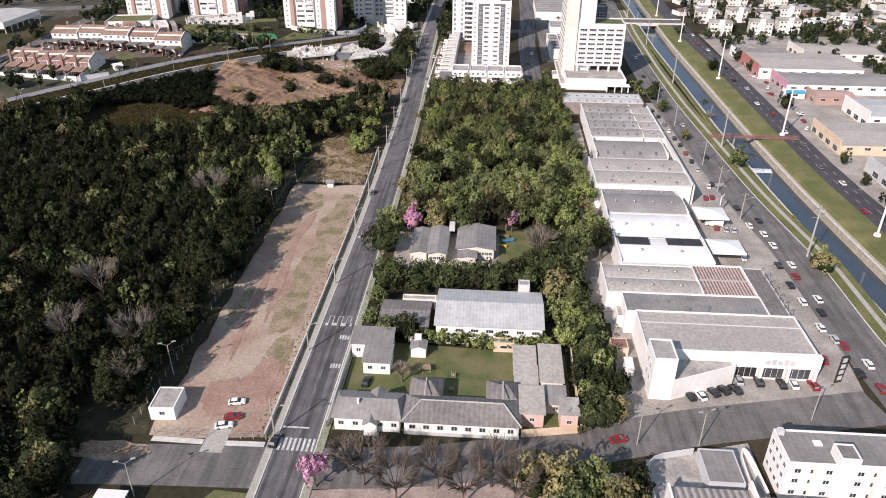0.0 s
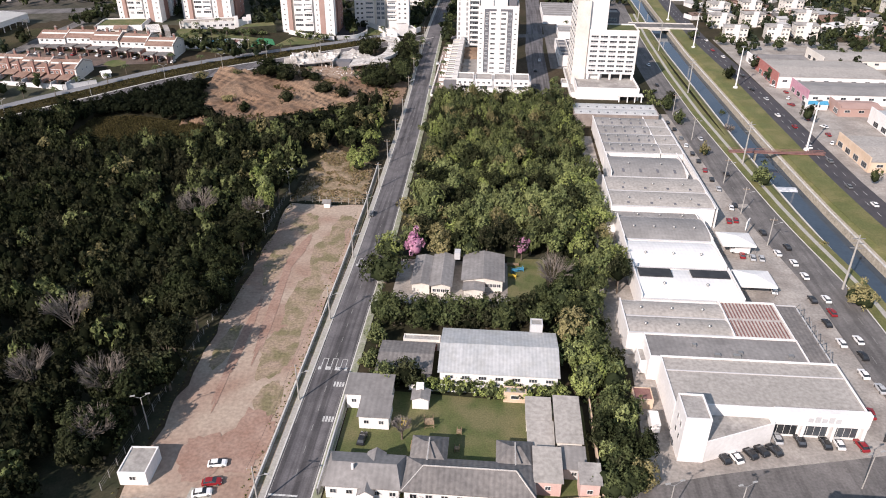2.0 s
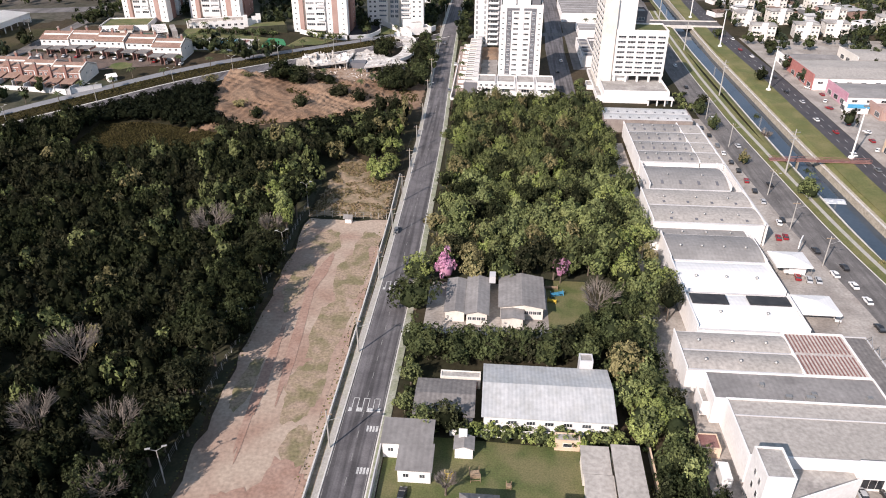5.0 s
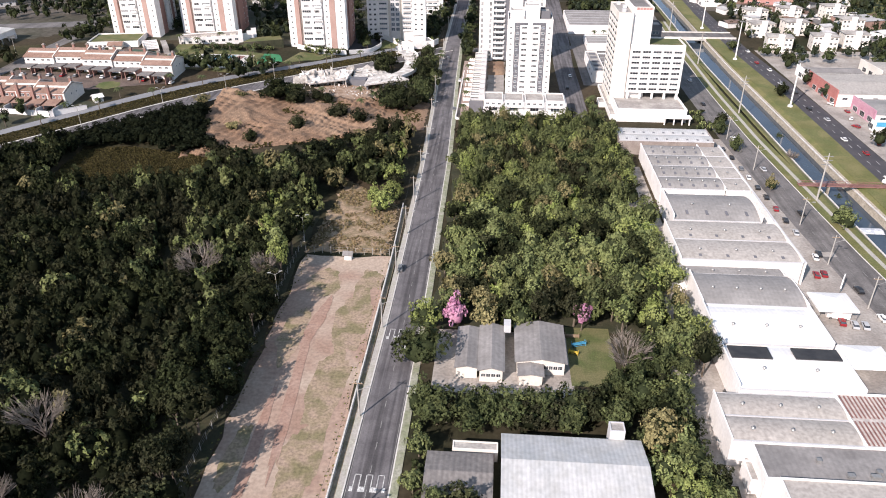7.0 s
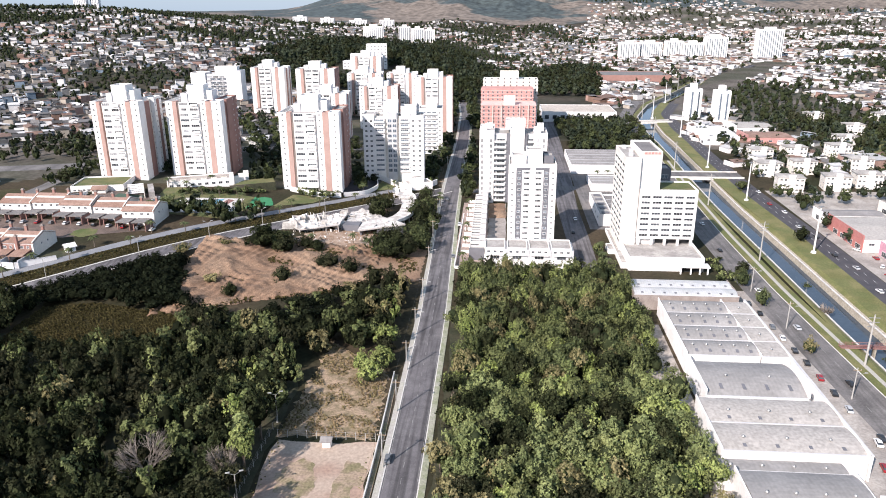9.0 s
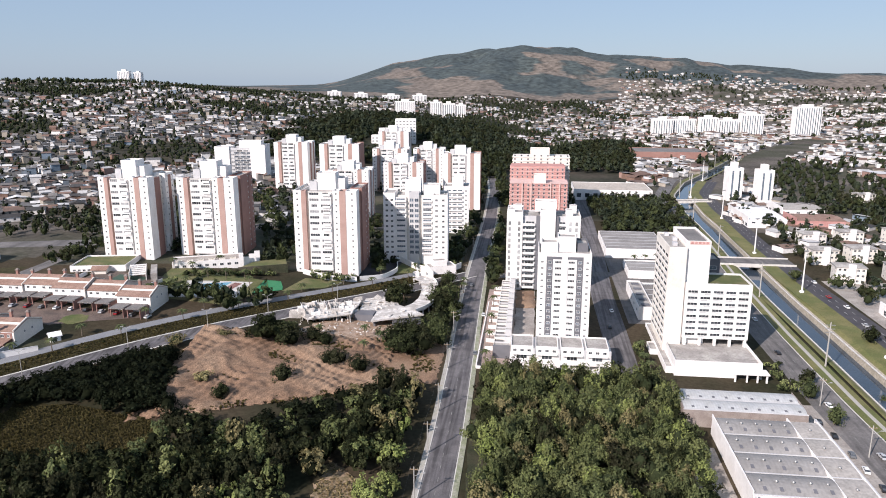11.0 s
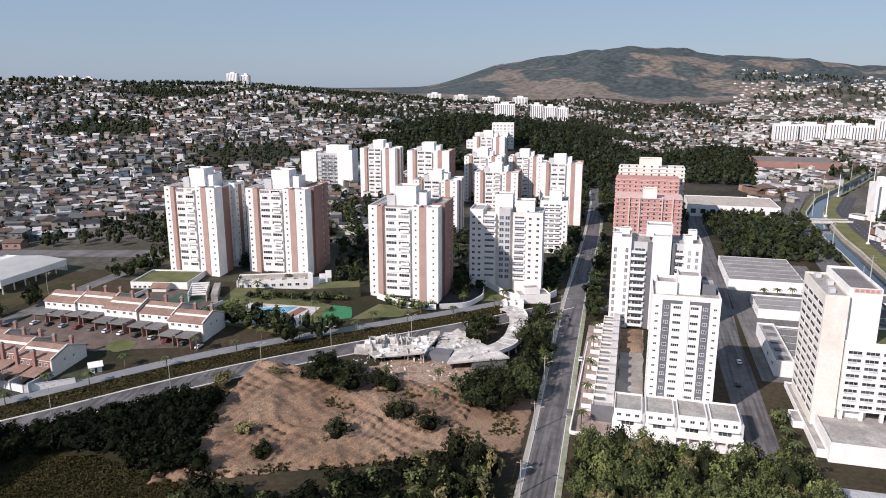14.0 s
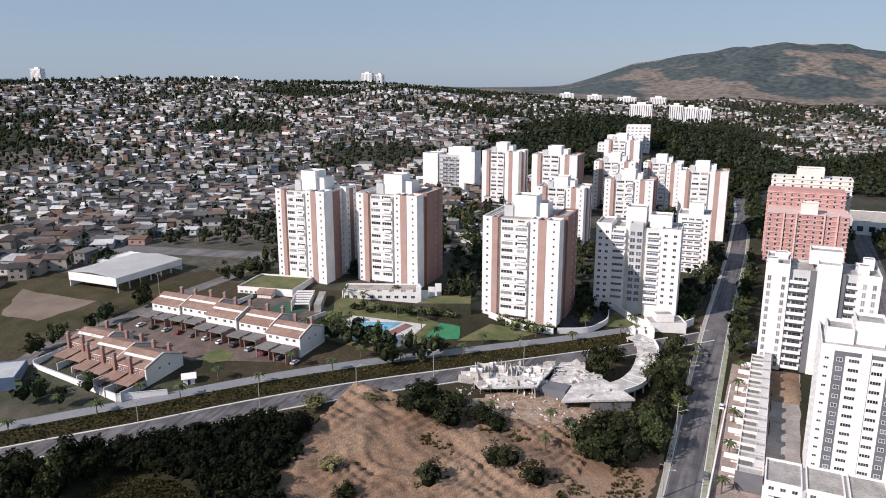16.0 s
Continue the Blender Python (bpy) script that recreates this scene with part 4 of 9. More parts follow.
def window_mesh(w, h, glass="dark", bars=1):
    """A framed window of that size in the xz plane, facing -y: frame proud of the wall, pane set back in it, mullions."""
    key = (round(w, 2), round(h, 2), glass, bars)
    if key not in WIN:
        bm = bmesh.new()
        f, d, r = min(0.09, w * 0.1), 0.07, -0.02

        def rect(a, c, y):
            return [bm.verts.new((sx * a, y, sz * c)) for sx, sz in ((-1, -1), (1, -1), (1, 1), (-1, 1))]

        back, front, lip, pane = rect(w / 2, h / 2, 0.0), rect(w / 2, h / 2, -d), rect(w / 2 - f, h / 2 - f, -d), rect(w / 2 - f, h / 2 - f, r)
        for lo, hi in ((back, front), (front, lip), (lip, pane)):
            for i in range(4):
                bm.faces.new((lo[i], lo[(i + 1) % 4], hi[(i + 1) % 4], hi[i]))
        lo, hi = pane[0], pane[3]
        xs = []
        for k in range(bars):
            x = -w / 2 + w * (k + 1) / (bars + 1)
            xs += [(x - 0.035, 1), (x + 0.035, 0)]
        for x, mi in xs + [(None, 1)]:
            lo2, hi2 = (pane[1], pane[2]) if x is None else (bm.verts.new((x, r, -h / 2 + f)), bm.verts.new((x, r, h / 2 - f)))
            bm.faces.new((lo, lo2, hi2, hi)).material_index = mi
            lo, hi = lo2, hi2
        WIN[key] = to_mesh("window", bm, [M_FRAME, {"dark": M_GLASS, "blue": M_GLASSB, "mid": M_GLASSM}[glass]])
    return WIN[key]


FACE = {"s": 0, "e": 90, "n": 180, "w": 270}


def on_face(face, w, d, u, z, out=0.0):
    """Where a part sits on one face of a w by d block centred on the origin: u along the face, z up."""
    if face == "s":
        return pose(u, -d / 2 - out, z, 0, 0, 0)
    if face == "e":
        return pose(w / 2 + out, u, z, 0, 0, 90)
    if face == "n":
        return pose(-u, d / 2 + out, z, 0, 0, 180)
    return pose(-w / 2 - out, -u, z, 0, 0, 270)


def windows(parent, face, w, d, us, zs, ww, wh, glass="dark", bars=1, out=0.0):
    me = window_mesh(ww, wh, glass, bars)
    for z in zs:
        for u in us:
            part("window", me, None, parent, m=on_face(face, w, d, u, z, out))


def block(name, parent, x0, x1, y0, y1, z0, z1, mat, roof=None, parapet=0.8, label=""):
    """A rendered volume with a sunken roof behind a parapet."""
    bm = bmesh.new()
    t = min(0.25, (x1 - x0) / 5)
    rings = [[bm.verts.new((x, y, z)) for x, y in ((x0 + k, y0 + k), (x1 - k, y0 + k), (x1 - k, y1 - k), (x0 + k, y1 - k))]
             for k, z in (((0, z0), (0, z1 + parapet), (t, z1 + parapet), (t, z1)) if parapet else ((0, z0), (0, z1)))]
    bm.faces.new(rings[0][::-1])
    for lo, hi in zip(rings[:-1], rings[1:]):
        for i in range(4):
            bm.faces.new((lo[i], lo[(i + 1) % 4], hi[(i + 1) % 4], hi[i]))
    bm.faces.new(rings[-1]).material_index = 1
    return part(name, bm, [mat, roof or M_SLAB], parent, label)


def slab_part(name, parent, x0, x1, y0, y1, z0, z1, mat, label=""):
    bm = bmesh.new()
    box(bm, x0, x1, y0, y1, z0, z1)
    return part(name, bm, mat, parent, label)


def balcony(parent, face, w, d, u, z, bw, depth, mat=None):
    key = ("balcony", round(bw, 2), depth, id(mat))
    if key not in WIN:
        bm = bmesh.new()
        box(bm, -bw / 2, bw / 2, -depth, 0, -0.12, 0.06)
        box(bm, -bw / 2, bw / 2, -depth, -depth + 0.1, 0.06, 1.0), box(bm, -bw / 2, -bw / 2 + 0.1, -depth + 0.1, 0, 0.06, 1.0), box(bm, bw / 2 - 0.1, bw / 2, -depth + 0.1, 0, 0.06, 1.0)
        WIN[key] = to_mesh("balcony", bm, mat or M_WHITE)
    part("balcony", WIN[key], None, parent, m=on_face(face, w, d, u, z))


def estate_tower(x, y, rot, w, d, z0, ztop, floors, label, accent=M_TERRA, detail=2, lift=7.0, flank=None):
    """A white apartment tower with coloured pilasters, stacked window bays and a lift house on the roof. x, y: middle of its front."""
    t = thing("apartment_tower", pose(x, y, z0, 0, 0, rot) @ pose(0, d / 2, 0), label, "apartment tower", "white apartment towers")
    H = ztop - z0
    fh = H / (floors + 0.35)
    block("core", t, -w / 2 + 1.2, w / 2 - 1.2, -d / 2 + 2.0, d / 2 - 1.0, 0, H - 0.6, M_CREAM)
    # front: left wing, coloured pilaster, centre bay, coloured pilaster, right wing
    block("wing", t, -w / 2, -w / 2 + w * 0.13, -d / 2 + 0.6, d / 2 - 3, 0.0, H, M_WHITE)
    block("pilaster", t, -w / 2 + w * 0.13, -w / 2 + w * 0.205, -d / 2 + 0.1, -d / 2 + 4, 0, H - 0.1, accent, label="salmon rendered pilaster")
    block("centre_bay", t, -w * 0.25, w * 0.10, -d / 2, -d / 2 + 5, 2.6, H - 1.2, M_WHITE)
    block("wing", t, w * 0.13, w * 0.23, -d / 2 + 0.3, -d / 2 + 6, 0, H + 0.1, M_WHITE)
    block("pilaster", t, w * 0.23, w * 0.33, -d / 2 + 0.15, -d / 2 + 6.1, 0, H - 0.1, accent, label="salmon rendered pilaster")
    block("wing", t, w * 0.33, w / 2, -d / 2 + 0.3, -d / 2 + 7, 0, H, M_WHITE)
    block("side_wing", t, w / 2 - 5, w / 2 + 0.6, d / 2 - (18 if flank else 9), d / 2, 0, H, flank or M_WHITE)
    slab_part("side_pilaster", t, w / 2 - 2, w / 2 - 0.12, -d / 2 + 7, -d / 2 + 13, 0, H - 0.3, M_BROWN, "brown rendered strip")
    slab_part("side_pilaster", t, w / 2 - 2, w / 2 + 0.75, d / 2 - 6, d / 2 - 3, 0, H - 0.3, M_BROWN, "brown rendered strip")
    block("lift_house", t, -w * 0.20, w * 0.10, -3.5, 5, H - 0.6, H + lift, M_WHITE)
    block("water_tank", t, w * 0.10, w * 0.24, -2, 6, H - 0.6, H + lift * 0.6, M_WHITE)
    block("roof_room", t, -w * 0.32, -w * 0.20, -4, 3, H - 0.6, H + lift * 0.42, M_MIDGREY)
    zs = [fh * (k + 0.95) + 0.5 for k in range(floors)]
    for k, z in enumerate(zs[1:]):
        for u in (-w * 0.165, w * 0.015):
            pick = (k * 5 + int(abs(u) * 7) + int(abs(x))) % 7
            windows(t, "s", w, d, [u], [z], w * (0.15 if pick < 5 else 0.09), 1.3, "dark" if pick % 3 else "mid", 3, 0.0)
        slab_part("spandrel", t, -w * 0.235, w * 0.085, -d / 2 - 0.03, -d / 2, z + 0.95, z + 1.15, M_MIDGREY, "thin grey spandrel band")
    slab_part("pipe_recess", t, w * 0.10, w * 0.13, -d / 2 + 1.2, -d / 2 + 2.1, 2.6, H - 1.0, M_MIDGREY, "grey recess beside the bay")
    if detail > 1:
        windows(t, "s", w, d, [-w * 0.435], zs, 0.9, 0.9, "dark", 0, -0.6)
        windows(t, "s", w, d, [w * 0.18, w * 0.43], zs, 0.8, 0.8, "dark", 0, -0.3)
        windows(t, "e", w, d, [-d / 2 + 8.0 + 4.6, 1.5, 4.0], zs, 1.1, 1.0, "dark", 1, -1.2)
        windows(t, "e", w, d, [d / 2 - 7.4, d / 2 - 1.6], zs, 0.8, 0.8, "dark", 0, 0.6)
        for k, z in enumerate(zs[2:]):
            if (k * 7 + int(abs(x))) % 3:
                balcony(t, "s", w, d, w * 0.03, z - 0.95, w * 0.12, 0.5)
    return t


TLAB = "white apartment tower with salmon pilasters and a lift house"
estate_tower(-203.4, 418.0, 3, 24, 26, 18.0, 57.0, 14, TLAB)
estate_tower(-170.0, 432.0, 4, 28, 27, 16.6, 55.6, 14, "white apartment tower with salmon pilasters and brown flank", flank=M_BROWN)
estate_tower(-110.0, 428.5, 3, 30, 29, 11.0, 51.0, 14, "white apartment tower with salmon pilasters and brown flank", flank=M_BROWN)
for x, y, w, zt, fl, lab in ((-190, 614, 25, 57.5, 13, "white tower with stacked balconies behind the estate"), (-154, 615, 29, 56.5, 13, "white tower with a brown shaded side wall"), (-124, 652, 27, 50, 12, "white tower in the rear row"),
                             (-104, 600, 28, 45.4, 12, "white tower with a salmon corner pilaster"), (-65, 622, 27, 50, 13, "white tower with salmon flank beside the avenue"), (-142, 760, 28, 56, 13, "stepped white tower before the wooded hill"),
                             (-98, 682, 25, 47.5, 12, "white tower at the back of the estate"), (-130, 548, 26, 46, 11, "white tower tucked behind the front tower")):
    estate_tower(x, y, 4, w, 21, gz(x, y + 8) - 0.4, zt, fl, lab, detail=2 if fl < 13 else 1, lift=5.0, flank=M_BROWN if "brown" in lab or "salmon" in lab else None)

# slab block of offices behind the estate
t = thing("office_slab", pose(-246, 655, gz(-246, 655) - 0.5, 0, 0, 4), "plain white slab block with a grey window field", "office block")
block("wing", t, -21, -9, 0, 14, 0, 26.5, M_WHITE)
block("wing", t, 8, 20, 0, 14, 0, 28, M_WHITE)
block("centre", t, -9, 8, 1.2, 14, 0, 25.5, M_MIDGREY, label="grey recessed centre")
block("roof_room", t, -2, 16, 4, 12, 25.5, 31, M_WHITE)
windows(t, "s", 16, 26, [-5, 0, 5], [3 + 3.0 * k for k in range(8)], 4.2, 1.5, "mid", 2, -11.79)

# balcony block of the estate, beside the avenue
t = thing("apartment_block", pose(-73.6, 467.3, 12.6, 0, 0, 4) @ Matrix.Scale(0.95, 4) @ pose(0, 9, 0), "white apartment block with blue-grey glazed balconies", "apartment block", "white apartment towers")
w, d, H = 35, 18, 34
block("core", t, -15.5, 15.5, -7, 8, -6, H - 1.5, M_CREAM)
block("wing", t, -17.5, -11, -9, 7, -6, H, M_WHITE)
block("wing", t, 9.5, 17.5, -9, 7, -6, H - 1.0, M_WHITE)
block("centre_bay", t, -3.4, 2.0, -8.6, -4, -6, H + 0.5, M_MIDGREY, label="light grey glazed centre bay")
block("side_bay", t, -11, -5, -8.2, -3, -6, H - 2.5, M_WHITE)
block("side_bay", t, 3.5, 9.5, -8.2, -3, -6, H - 2.5, M_WHITE)
block("lift_house", t, -6, 2.5, -3, 6, H - 1.5, H + 6.5, M_WHITE)
block("roof_terrace", t, 4, 13, -2, 6, H - 1.5, H + 3.5, M_WHITE)
zs = [1.8 + 2.9 * k for k in range(11)]
windows(t, "s", w, d, [-8.0, 6.4], zs, 4.6, 1.7, "blue", 3, -0.8)
windows(t, "s", w, d, [-2.1, 0.7], zs, 2.2, 1.9, "blue", 1, -0.4)
windows(t, "s", w, d, [-15.6, -12.8, 11.5, 15.2], zs, 1.4, 1.2, "dark", 1, 0.0)
windows(t, "e", w, d, [-5, 0, 5], zs, 1.2, 1.1, "dark", 1, 0.0)
for z in zs:
    balcony(t, "s", w, d - 1.6, -8.0, z - 1.0, 5.6, 1.0), balcony(t, "s", w, d - 1.6, 6.4, z - 1.0, 5.6, 1.0)
t = thing("apartment_block", pose(-60.5, 545, 7.4, 0, 0, 4) @ pose(0, 8, 0), "white block with glazed corner balconies beside the avenue", "apartment block", "white apartment towers")
block("body", t, -7.6, 7.6, -8, 8, 0, 30, M_WHITE)
block("lift_house", t, -3, 4, -3, 5, 30, 35, M_WHITE)
zs = [1.8 + 2.9 * k for k in range(10)]
windows(t, "s", 15.2, 16, [-4.6, -1.2, 2.2], zs, 2.6, 1.6, "blue", 2, 0.0)
windows(t, "s", 15.2, 16, [5.9], zs, 1.0, 1.0, "dark", 0, 0.0)
for z in zs:
    balcony(t, "s", 15.2, 16, -1.2, z - 1.0, 10, 0.9)

# twin white towers over a podium
t = thing("apartment_tower", pose(-8.5, 438, 4.6) @ pose(0, 10, 0), "new white tower with grey recesses and stacked balconies", "apartment tower", "twin podium towers")
w, d, H = 34, 20, 36.8
block("wing", t, -17, -9.6, -10, 9, 0, H, M_WHITE)
block("wing", t, -1.5, 5.5, -10, 9, 0, H + 1.0, M_WHITE)
block("wing", t, 10.5, 17, -9.4, 9, 0, H - 1.5, M_WHITE)
block("recess", t, -9.6, -1.5, -8.4, 8, 0, H - 2, M_MIDGREY, label="light grey recess")
block("recess", t, 5.5, 10.5, -8.2, 8, 0, H - 2, M_MIDGREY, label="light grey recess")
slab_part("strip", t, -3.4, -1.6, -9.3, -8.3, 0, H - 1, M_GREYW, "dark grey vertical strip")
slab_part("strip", t, 5.6, 7.0, -9.3, -8.1, 0, H - 1, M_GREYW, "dark grey vertical strip")
block("lift_house", t, -4, 6, -3, 5, H, H + 4, M_WHITE)
for u, v2, hh in ((-15, -6, 1.6), (-12, 2, 2.2), (12, -4, 1.4), (14, 4, 2.0), (-13, 6, 1.2), (2, 6.5, 1.8)):
    block("roof_room", t, u - 1.6, u + 1.6, v2 - 1.8, v2 + 1.8, H - 1.5, H + hh, M_WHITE, parapet=0.2)
zs = [2.0 + 2.75 * k for k in range(12)]
windows(t, "s", w, d, [-15.6, -11.2], zs, 1.2, 1.9, "mid", 1, 0.0)
windows(t, "s", w, d, [12.4, 15.2], zs, 1.2, 1.9, "mid", 1, -0.6)
windows(t, "s", w, d, [-6.2], zs, 4.0, 1.5, "dark", 2, -1.6)
windows(t, "s", w, d, [8.8], zs, 2.6, 1.5, "dark", 1, -1.8)
windows(t, "e", w, d, [-6, 0, 6], zs, 1.3, 1.2, "dark", 1, 0.0)
for z in zs:
    balcony(t, "s", w, d - 3.2, -6.6, z - 1.0, 5.6, 1.5), balcony(t, "s", w, d - 3.6, 8.9, z - 1.0, 3.2, 1.3)
t = thing("apartment_tower", pose(-1.8, 364, 8.0) @ pose(0, 9, 0), "new white tower with dark grey window strips above a podium", "apartment tower", "twin podium towers")
w, d, H = 19, 18, 32
block("body", t, -9.5, 9.5, -9, 9, -5.5, H, M_WHITE)
slab_part("strip", t, -6.6, -4.3, -9.06, -8.7, 0.2, H - 0.6, M_GREYW, "dark grey vertical strip")
slab_part("strip", t, 4.3, 6.6, -9.06, -8.7, 0.2, H - 0.6, M_GREYW, "dark grey vertical strip")
slab_part("crown_band", t, -4.3, 4.3, -9.06, -8.7, H - 1.6, H - 0.6, M_GREYW, "dark grey band")
slab_part("fin", t, -1.0, 1.0, -9.25, -8.9, 0, H, M_WHITE)
block("lift_house", t, -2.5, 4, -4, 4, H, H + 5, M_WHITE)
block("water_tank", t, -8.5, -2.6, -5, 3, H, H + 3, M_WHITE)
block("roof_room", t, 4.5, 8.5, -3, 6, H, H + 2.4, M_GREYW)
zs = [1.5 + 2.32 * k for k in range(13)]
windows(t, "s", w, d, [-5.4, 5.4], zs, 1.3, 1.0, "blue", 1, 0.07)
windows(t, "s", w, d, [-2.4, 2.4], zs, 2.3, 0.95, "dark", 3, 0.0)
windows(t, "s", w, d, [-8.1, 8.1], zs, 1.0, 0.7, "dark", 1, 0.0)
windows(t, "e", w, d, [-5, 0, 5], zs, 1.2, 1.0, "dark", 1, 0.0)
windows(t, "w", w, d, [-5, 0, 5], zs, 1.2, 1.0, "dark", 1, 0.0)

t = thing("podium", pose(-3, 347, 2.2), "white two-storey podium with an open garage below", "podium")
slab_part("garage_wall", t, -17.5, 17.5, 0.0, 6, -0.6, 0.6, M_WHITE)
slab_part("garage_floor", t, -17.0, 17.0, 1.5, 18, 0.2, 0.5, M_SLAB)
for k in range(6):
    slab_part("pillar", t, -0.2 + 3.4 * k - 0.3, -0.2 + 3.4 * k + 0.3, 0.2, 0.8, 0.6, 2.4, M_WHITE)
slab_part("garage_front", t, -17.5, -0.5, 0.2, 1.2, 0.6, 2.4, M_WHITE)
# dark sheet behind the pillars: the garage's inner shade given as colour
slab_part("garage_back", t, -0.5, 17.2, 4.0, 4.3, 0.6, 2.4, M_DARK, "dark sheet for the shade inside the garage")
slab_part("deck", t, -17.6, 17.6, 0.0, 19, 2.4, 3.1, M_WHITE)
for k in range(4):
    x0 = -17.3 + 8.75 * k
    block("unit", t, x0, x0 + 7.9, 2.4, 14, 3.1, 7.6, M_WHITE, parapet=0.5)
    slab_part("party_wall", t, x0 + 7.9, x0 + 8.7, 2.0, 14, 3.1, 7.2, M_MIDGREY, "light grey party wall")
    slab_part("porch_slab", t, x0 + 0.3, x0 + 7.6, 1.0, 2.4, 5.2, 5.45, M_WHITE)
    for u in (1.5, 4.0, 6.5):
        part("window", window_mesh(1.3, 1.0, "dark", 1), None, t, m=pose(x0 + u, 2.39, 6.4))
    part("window", window_mesh(3.6, 1.6, "dark", 2), None, t, m=pose(x0 + 4, 2.39, 4.1))
slab_part("balustrade", t, -17.5, 17.5, 0.0, 0.2, 3.1, 4.0, M_WHITE)
wl = thing("garden_wall", pose(-32.2, 345.5, 2.2), "long white boundary wall round the podium plot", "wall")
slab_part("front_wall", wl, 0, 50, -0.2, 0.2, -0.4, 1.3, M_WHITE)
slab_part("side_wall", wl, -0.2, 0.2, 0.2, 110, -0.4, 2.0, M_WHITE)
patch("courtyard", [(-20, 364), (-11.5, 364), (-11.5, 437), (-20, 437)], M_YARD, "grey paving in the building site courtyard", "yard", 0.12, 5, 0.4)
patch("paving", [(-33, 346), (-20, 346), (-20, 437), (-33, 437)], M_PINKPAVE, "pinkish paving beside the row houses", "paving", 0.08, 6)
patch("courtyard", [(-20, 412), (-11.5, 412), (-11.5, 437), (-20, 437)], M_ORANGE, "heaped orange earth in the building site courtyard", "soil", 0.2, 1.6, 0.5, relief=1.4)
row = thing("row_house", pose(-26.8, 356, 2.4), "small white unfinished row house with a flat roof terrace", "house", "row houses by the podium")
block("body", row, 0, 6.2, 0, 7.2, 0, 4.6, M_CREAM, parapet=0.5)
block("stair_head", row, 3.9, 6.2, 5.0, 7.2, 4.6, 6.3, M_MIDGREY, parapet=0.2)
slab_part("terrace_wall", row, 0.2, 6.0, 3.3, 3.5, 4.6, 5.2, M_MIDGREY)
slab_part("terrace_floor", row, 0.3, 5.9, 0.3, 3.2, 4.6, 4.7, M_SLAB, "grey terrace floor")
slab_part("roof_deck", row, 0.3, 3.4, 3.6, 6.9, 4.6, 4.72, M_FIBRED, "dark unfinished roof deck")
slab_part("pergola_beam", row, -1.6, 0.1, 1.0, 1.3, 2.5, 2.8, M_WHITE)
slab_part("side_wall", row, -3.6, -0.004, 6.9, 7.1, 0, 1.8, M_WHITE)
part("window", window_mesh(1.2, 1.1), None, row, m=pose(-0.01, 2.2, 2.9, 0, 0, 270))
part("window", window_mesh(1.2, 1.1), None, row, m=pose(-0.01, 5.2, 2.9, 0, 0, 270))
for k in range(1, 11):
    copy_thing(row, pose(-26.8 - 0.02 * k, 356 + 7.4 * k, gz(-24, 356 + 7.4 * k)))
g = thing("gable_wall", pose(-27, 355.6, 2.3), "dark grey end wall of the row houses", "wall")
slab_part("wall", g, 0, 6.3, -0.2, 0.2, 0, 5.4, M_GREYW)

# white slab hotel-like office block
t = thing("office_tower", pose(0, 0, 2.4), "bright white office tower with strip windows over a wide podium", "office tower")
block("podium", t, 36.0, 64.8, 348, 392, -0.6, 4.6, M_WHITE, parapet=1.1)
block("side_podium", t, 33.4, 36.0, 350, 396, -0.6, 2.0, M_WHITE, parapet=0.5)
block("porch", t, 30.6, 33.4, 366, 374, -0.6, 2.2, M_WHITE, parapet=0.3)
slab_part("canopy", t, 54.5, 66.4, 344.6, 349.2, 2.7, 3.1, M_WHITE)
# dark sheet on the podium front puts the canopy's shade into colour
slab_part("shaded_entrance", t, 56.2, 64.0, 347.9, 347.99, -0.4, 2.6, M_DARK, "dark sheet for the shade under the canopy")
for u in (55.2, 59.0, 62.4, 65.4):
    slab_part("canopy_post", t, u, u + 0.5, 345.0, 345.5, -0.6, 2.7, M_WHITE)
block("slab", t, 35.0, 41.2, 366.5, 393, -0.6, 40.6, M_CREAM, parapet=0.6)
block("core", t, 41.2, 49.6, 368, 394, -0.6, 42.6, M_WHITE, parapet=0.7)
slab_part("core_deck", t, 42.0, 48.6, 369.5, 392, 42.6, 42.75, M_FIBRED, "dark roof deck")
block("rear_block", t, 49.6, 57.4, 384, 394, -0.6, 32.4, M_GREYW, parapet=0.6)
block("front_block", t, 41.6, 64.6, 366, 381.5, 7.4, 27.4, M_WHITE, parapet=0.8)
# solid dark box fills the open storey, its shade given as colour
slab_part("undercroft", t, 43, 63.4, 369, 381, 4.6, 7.4, M_DARK, "dark box in place of undercroft shade")
for k in range(5):
    slab_part("pier", t, 42.2 + 5.3 * k, 43.1 + 5.3 * k, 366.2, 367.4, 4.6, 7.4, M_WHITE)
slab_part("roof_lawn", t, 49.8, 64.2, 366.5, 381.2, 27.44, 27.6, M_LAWN, "grass roof")
slab_part("roof_sign", t, 42.2, 49.2, 367.88, 367.99, 42.0, 43.2, M_PINK, "pale red roof sign, illegible")
bm = bmesh.new()
for k in range(5):
    box(bm, 42.6 + 1.3 * k, 43.5 + 1.3 * k, 367.8, 367.87, 42.2, 43.0)
part("sign_lettering", bm, M_FADEDSIGN, t, "faded red sign bars")
for k in range(8):
    z = 9.0 + 2.3 * k
    for u in range(5):
        part("window", window_mesh(3.5, 1.05, "dark", 2), None, t, m=pose(44.2 + 4.4 * u, 365.99, z))
        slab_part("sill_panel", t, 42.6 + 4.4 * u + 1.2 * (k % 2), 44.9 + 4.4 * u + 1.2 * (k % 2), 365.9, 366.0, z - 1.05, z - 0.62, M_MIDGREY, "grey sill panel")
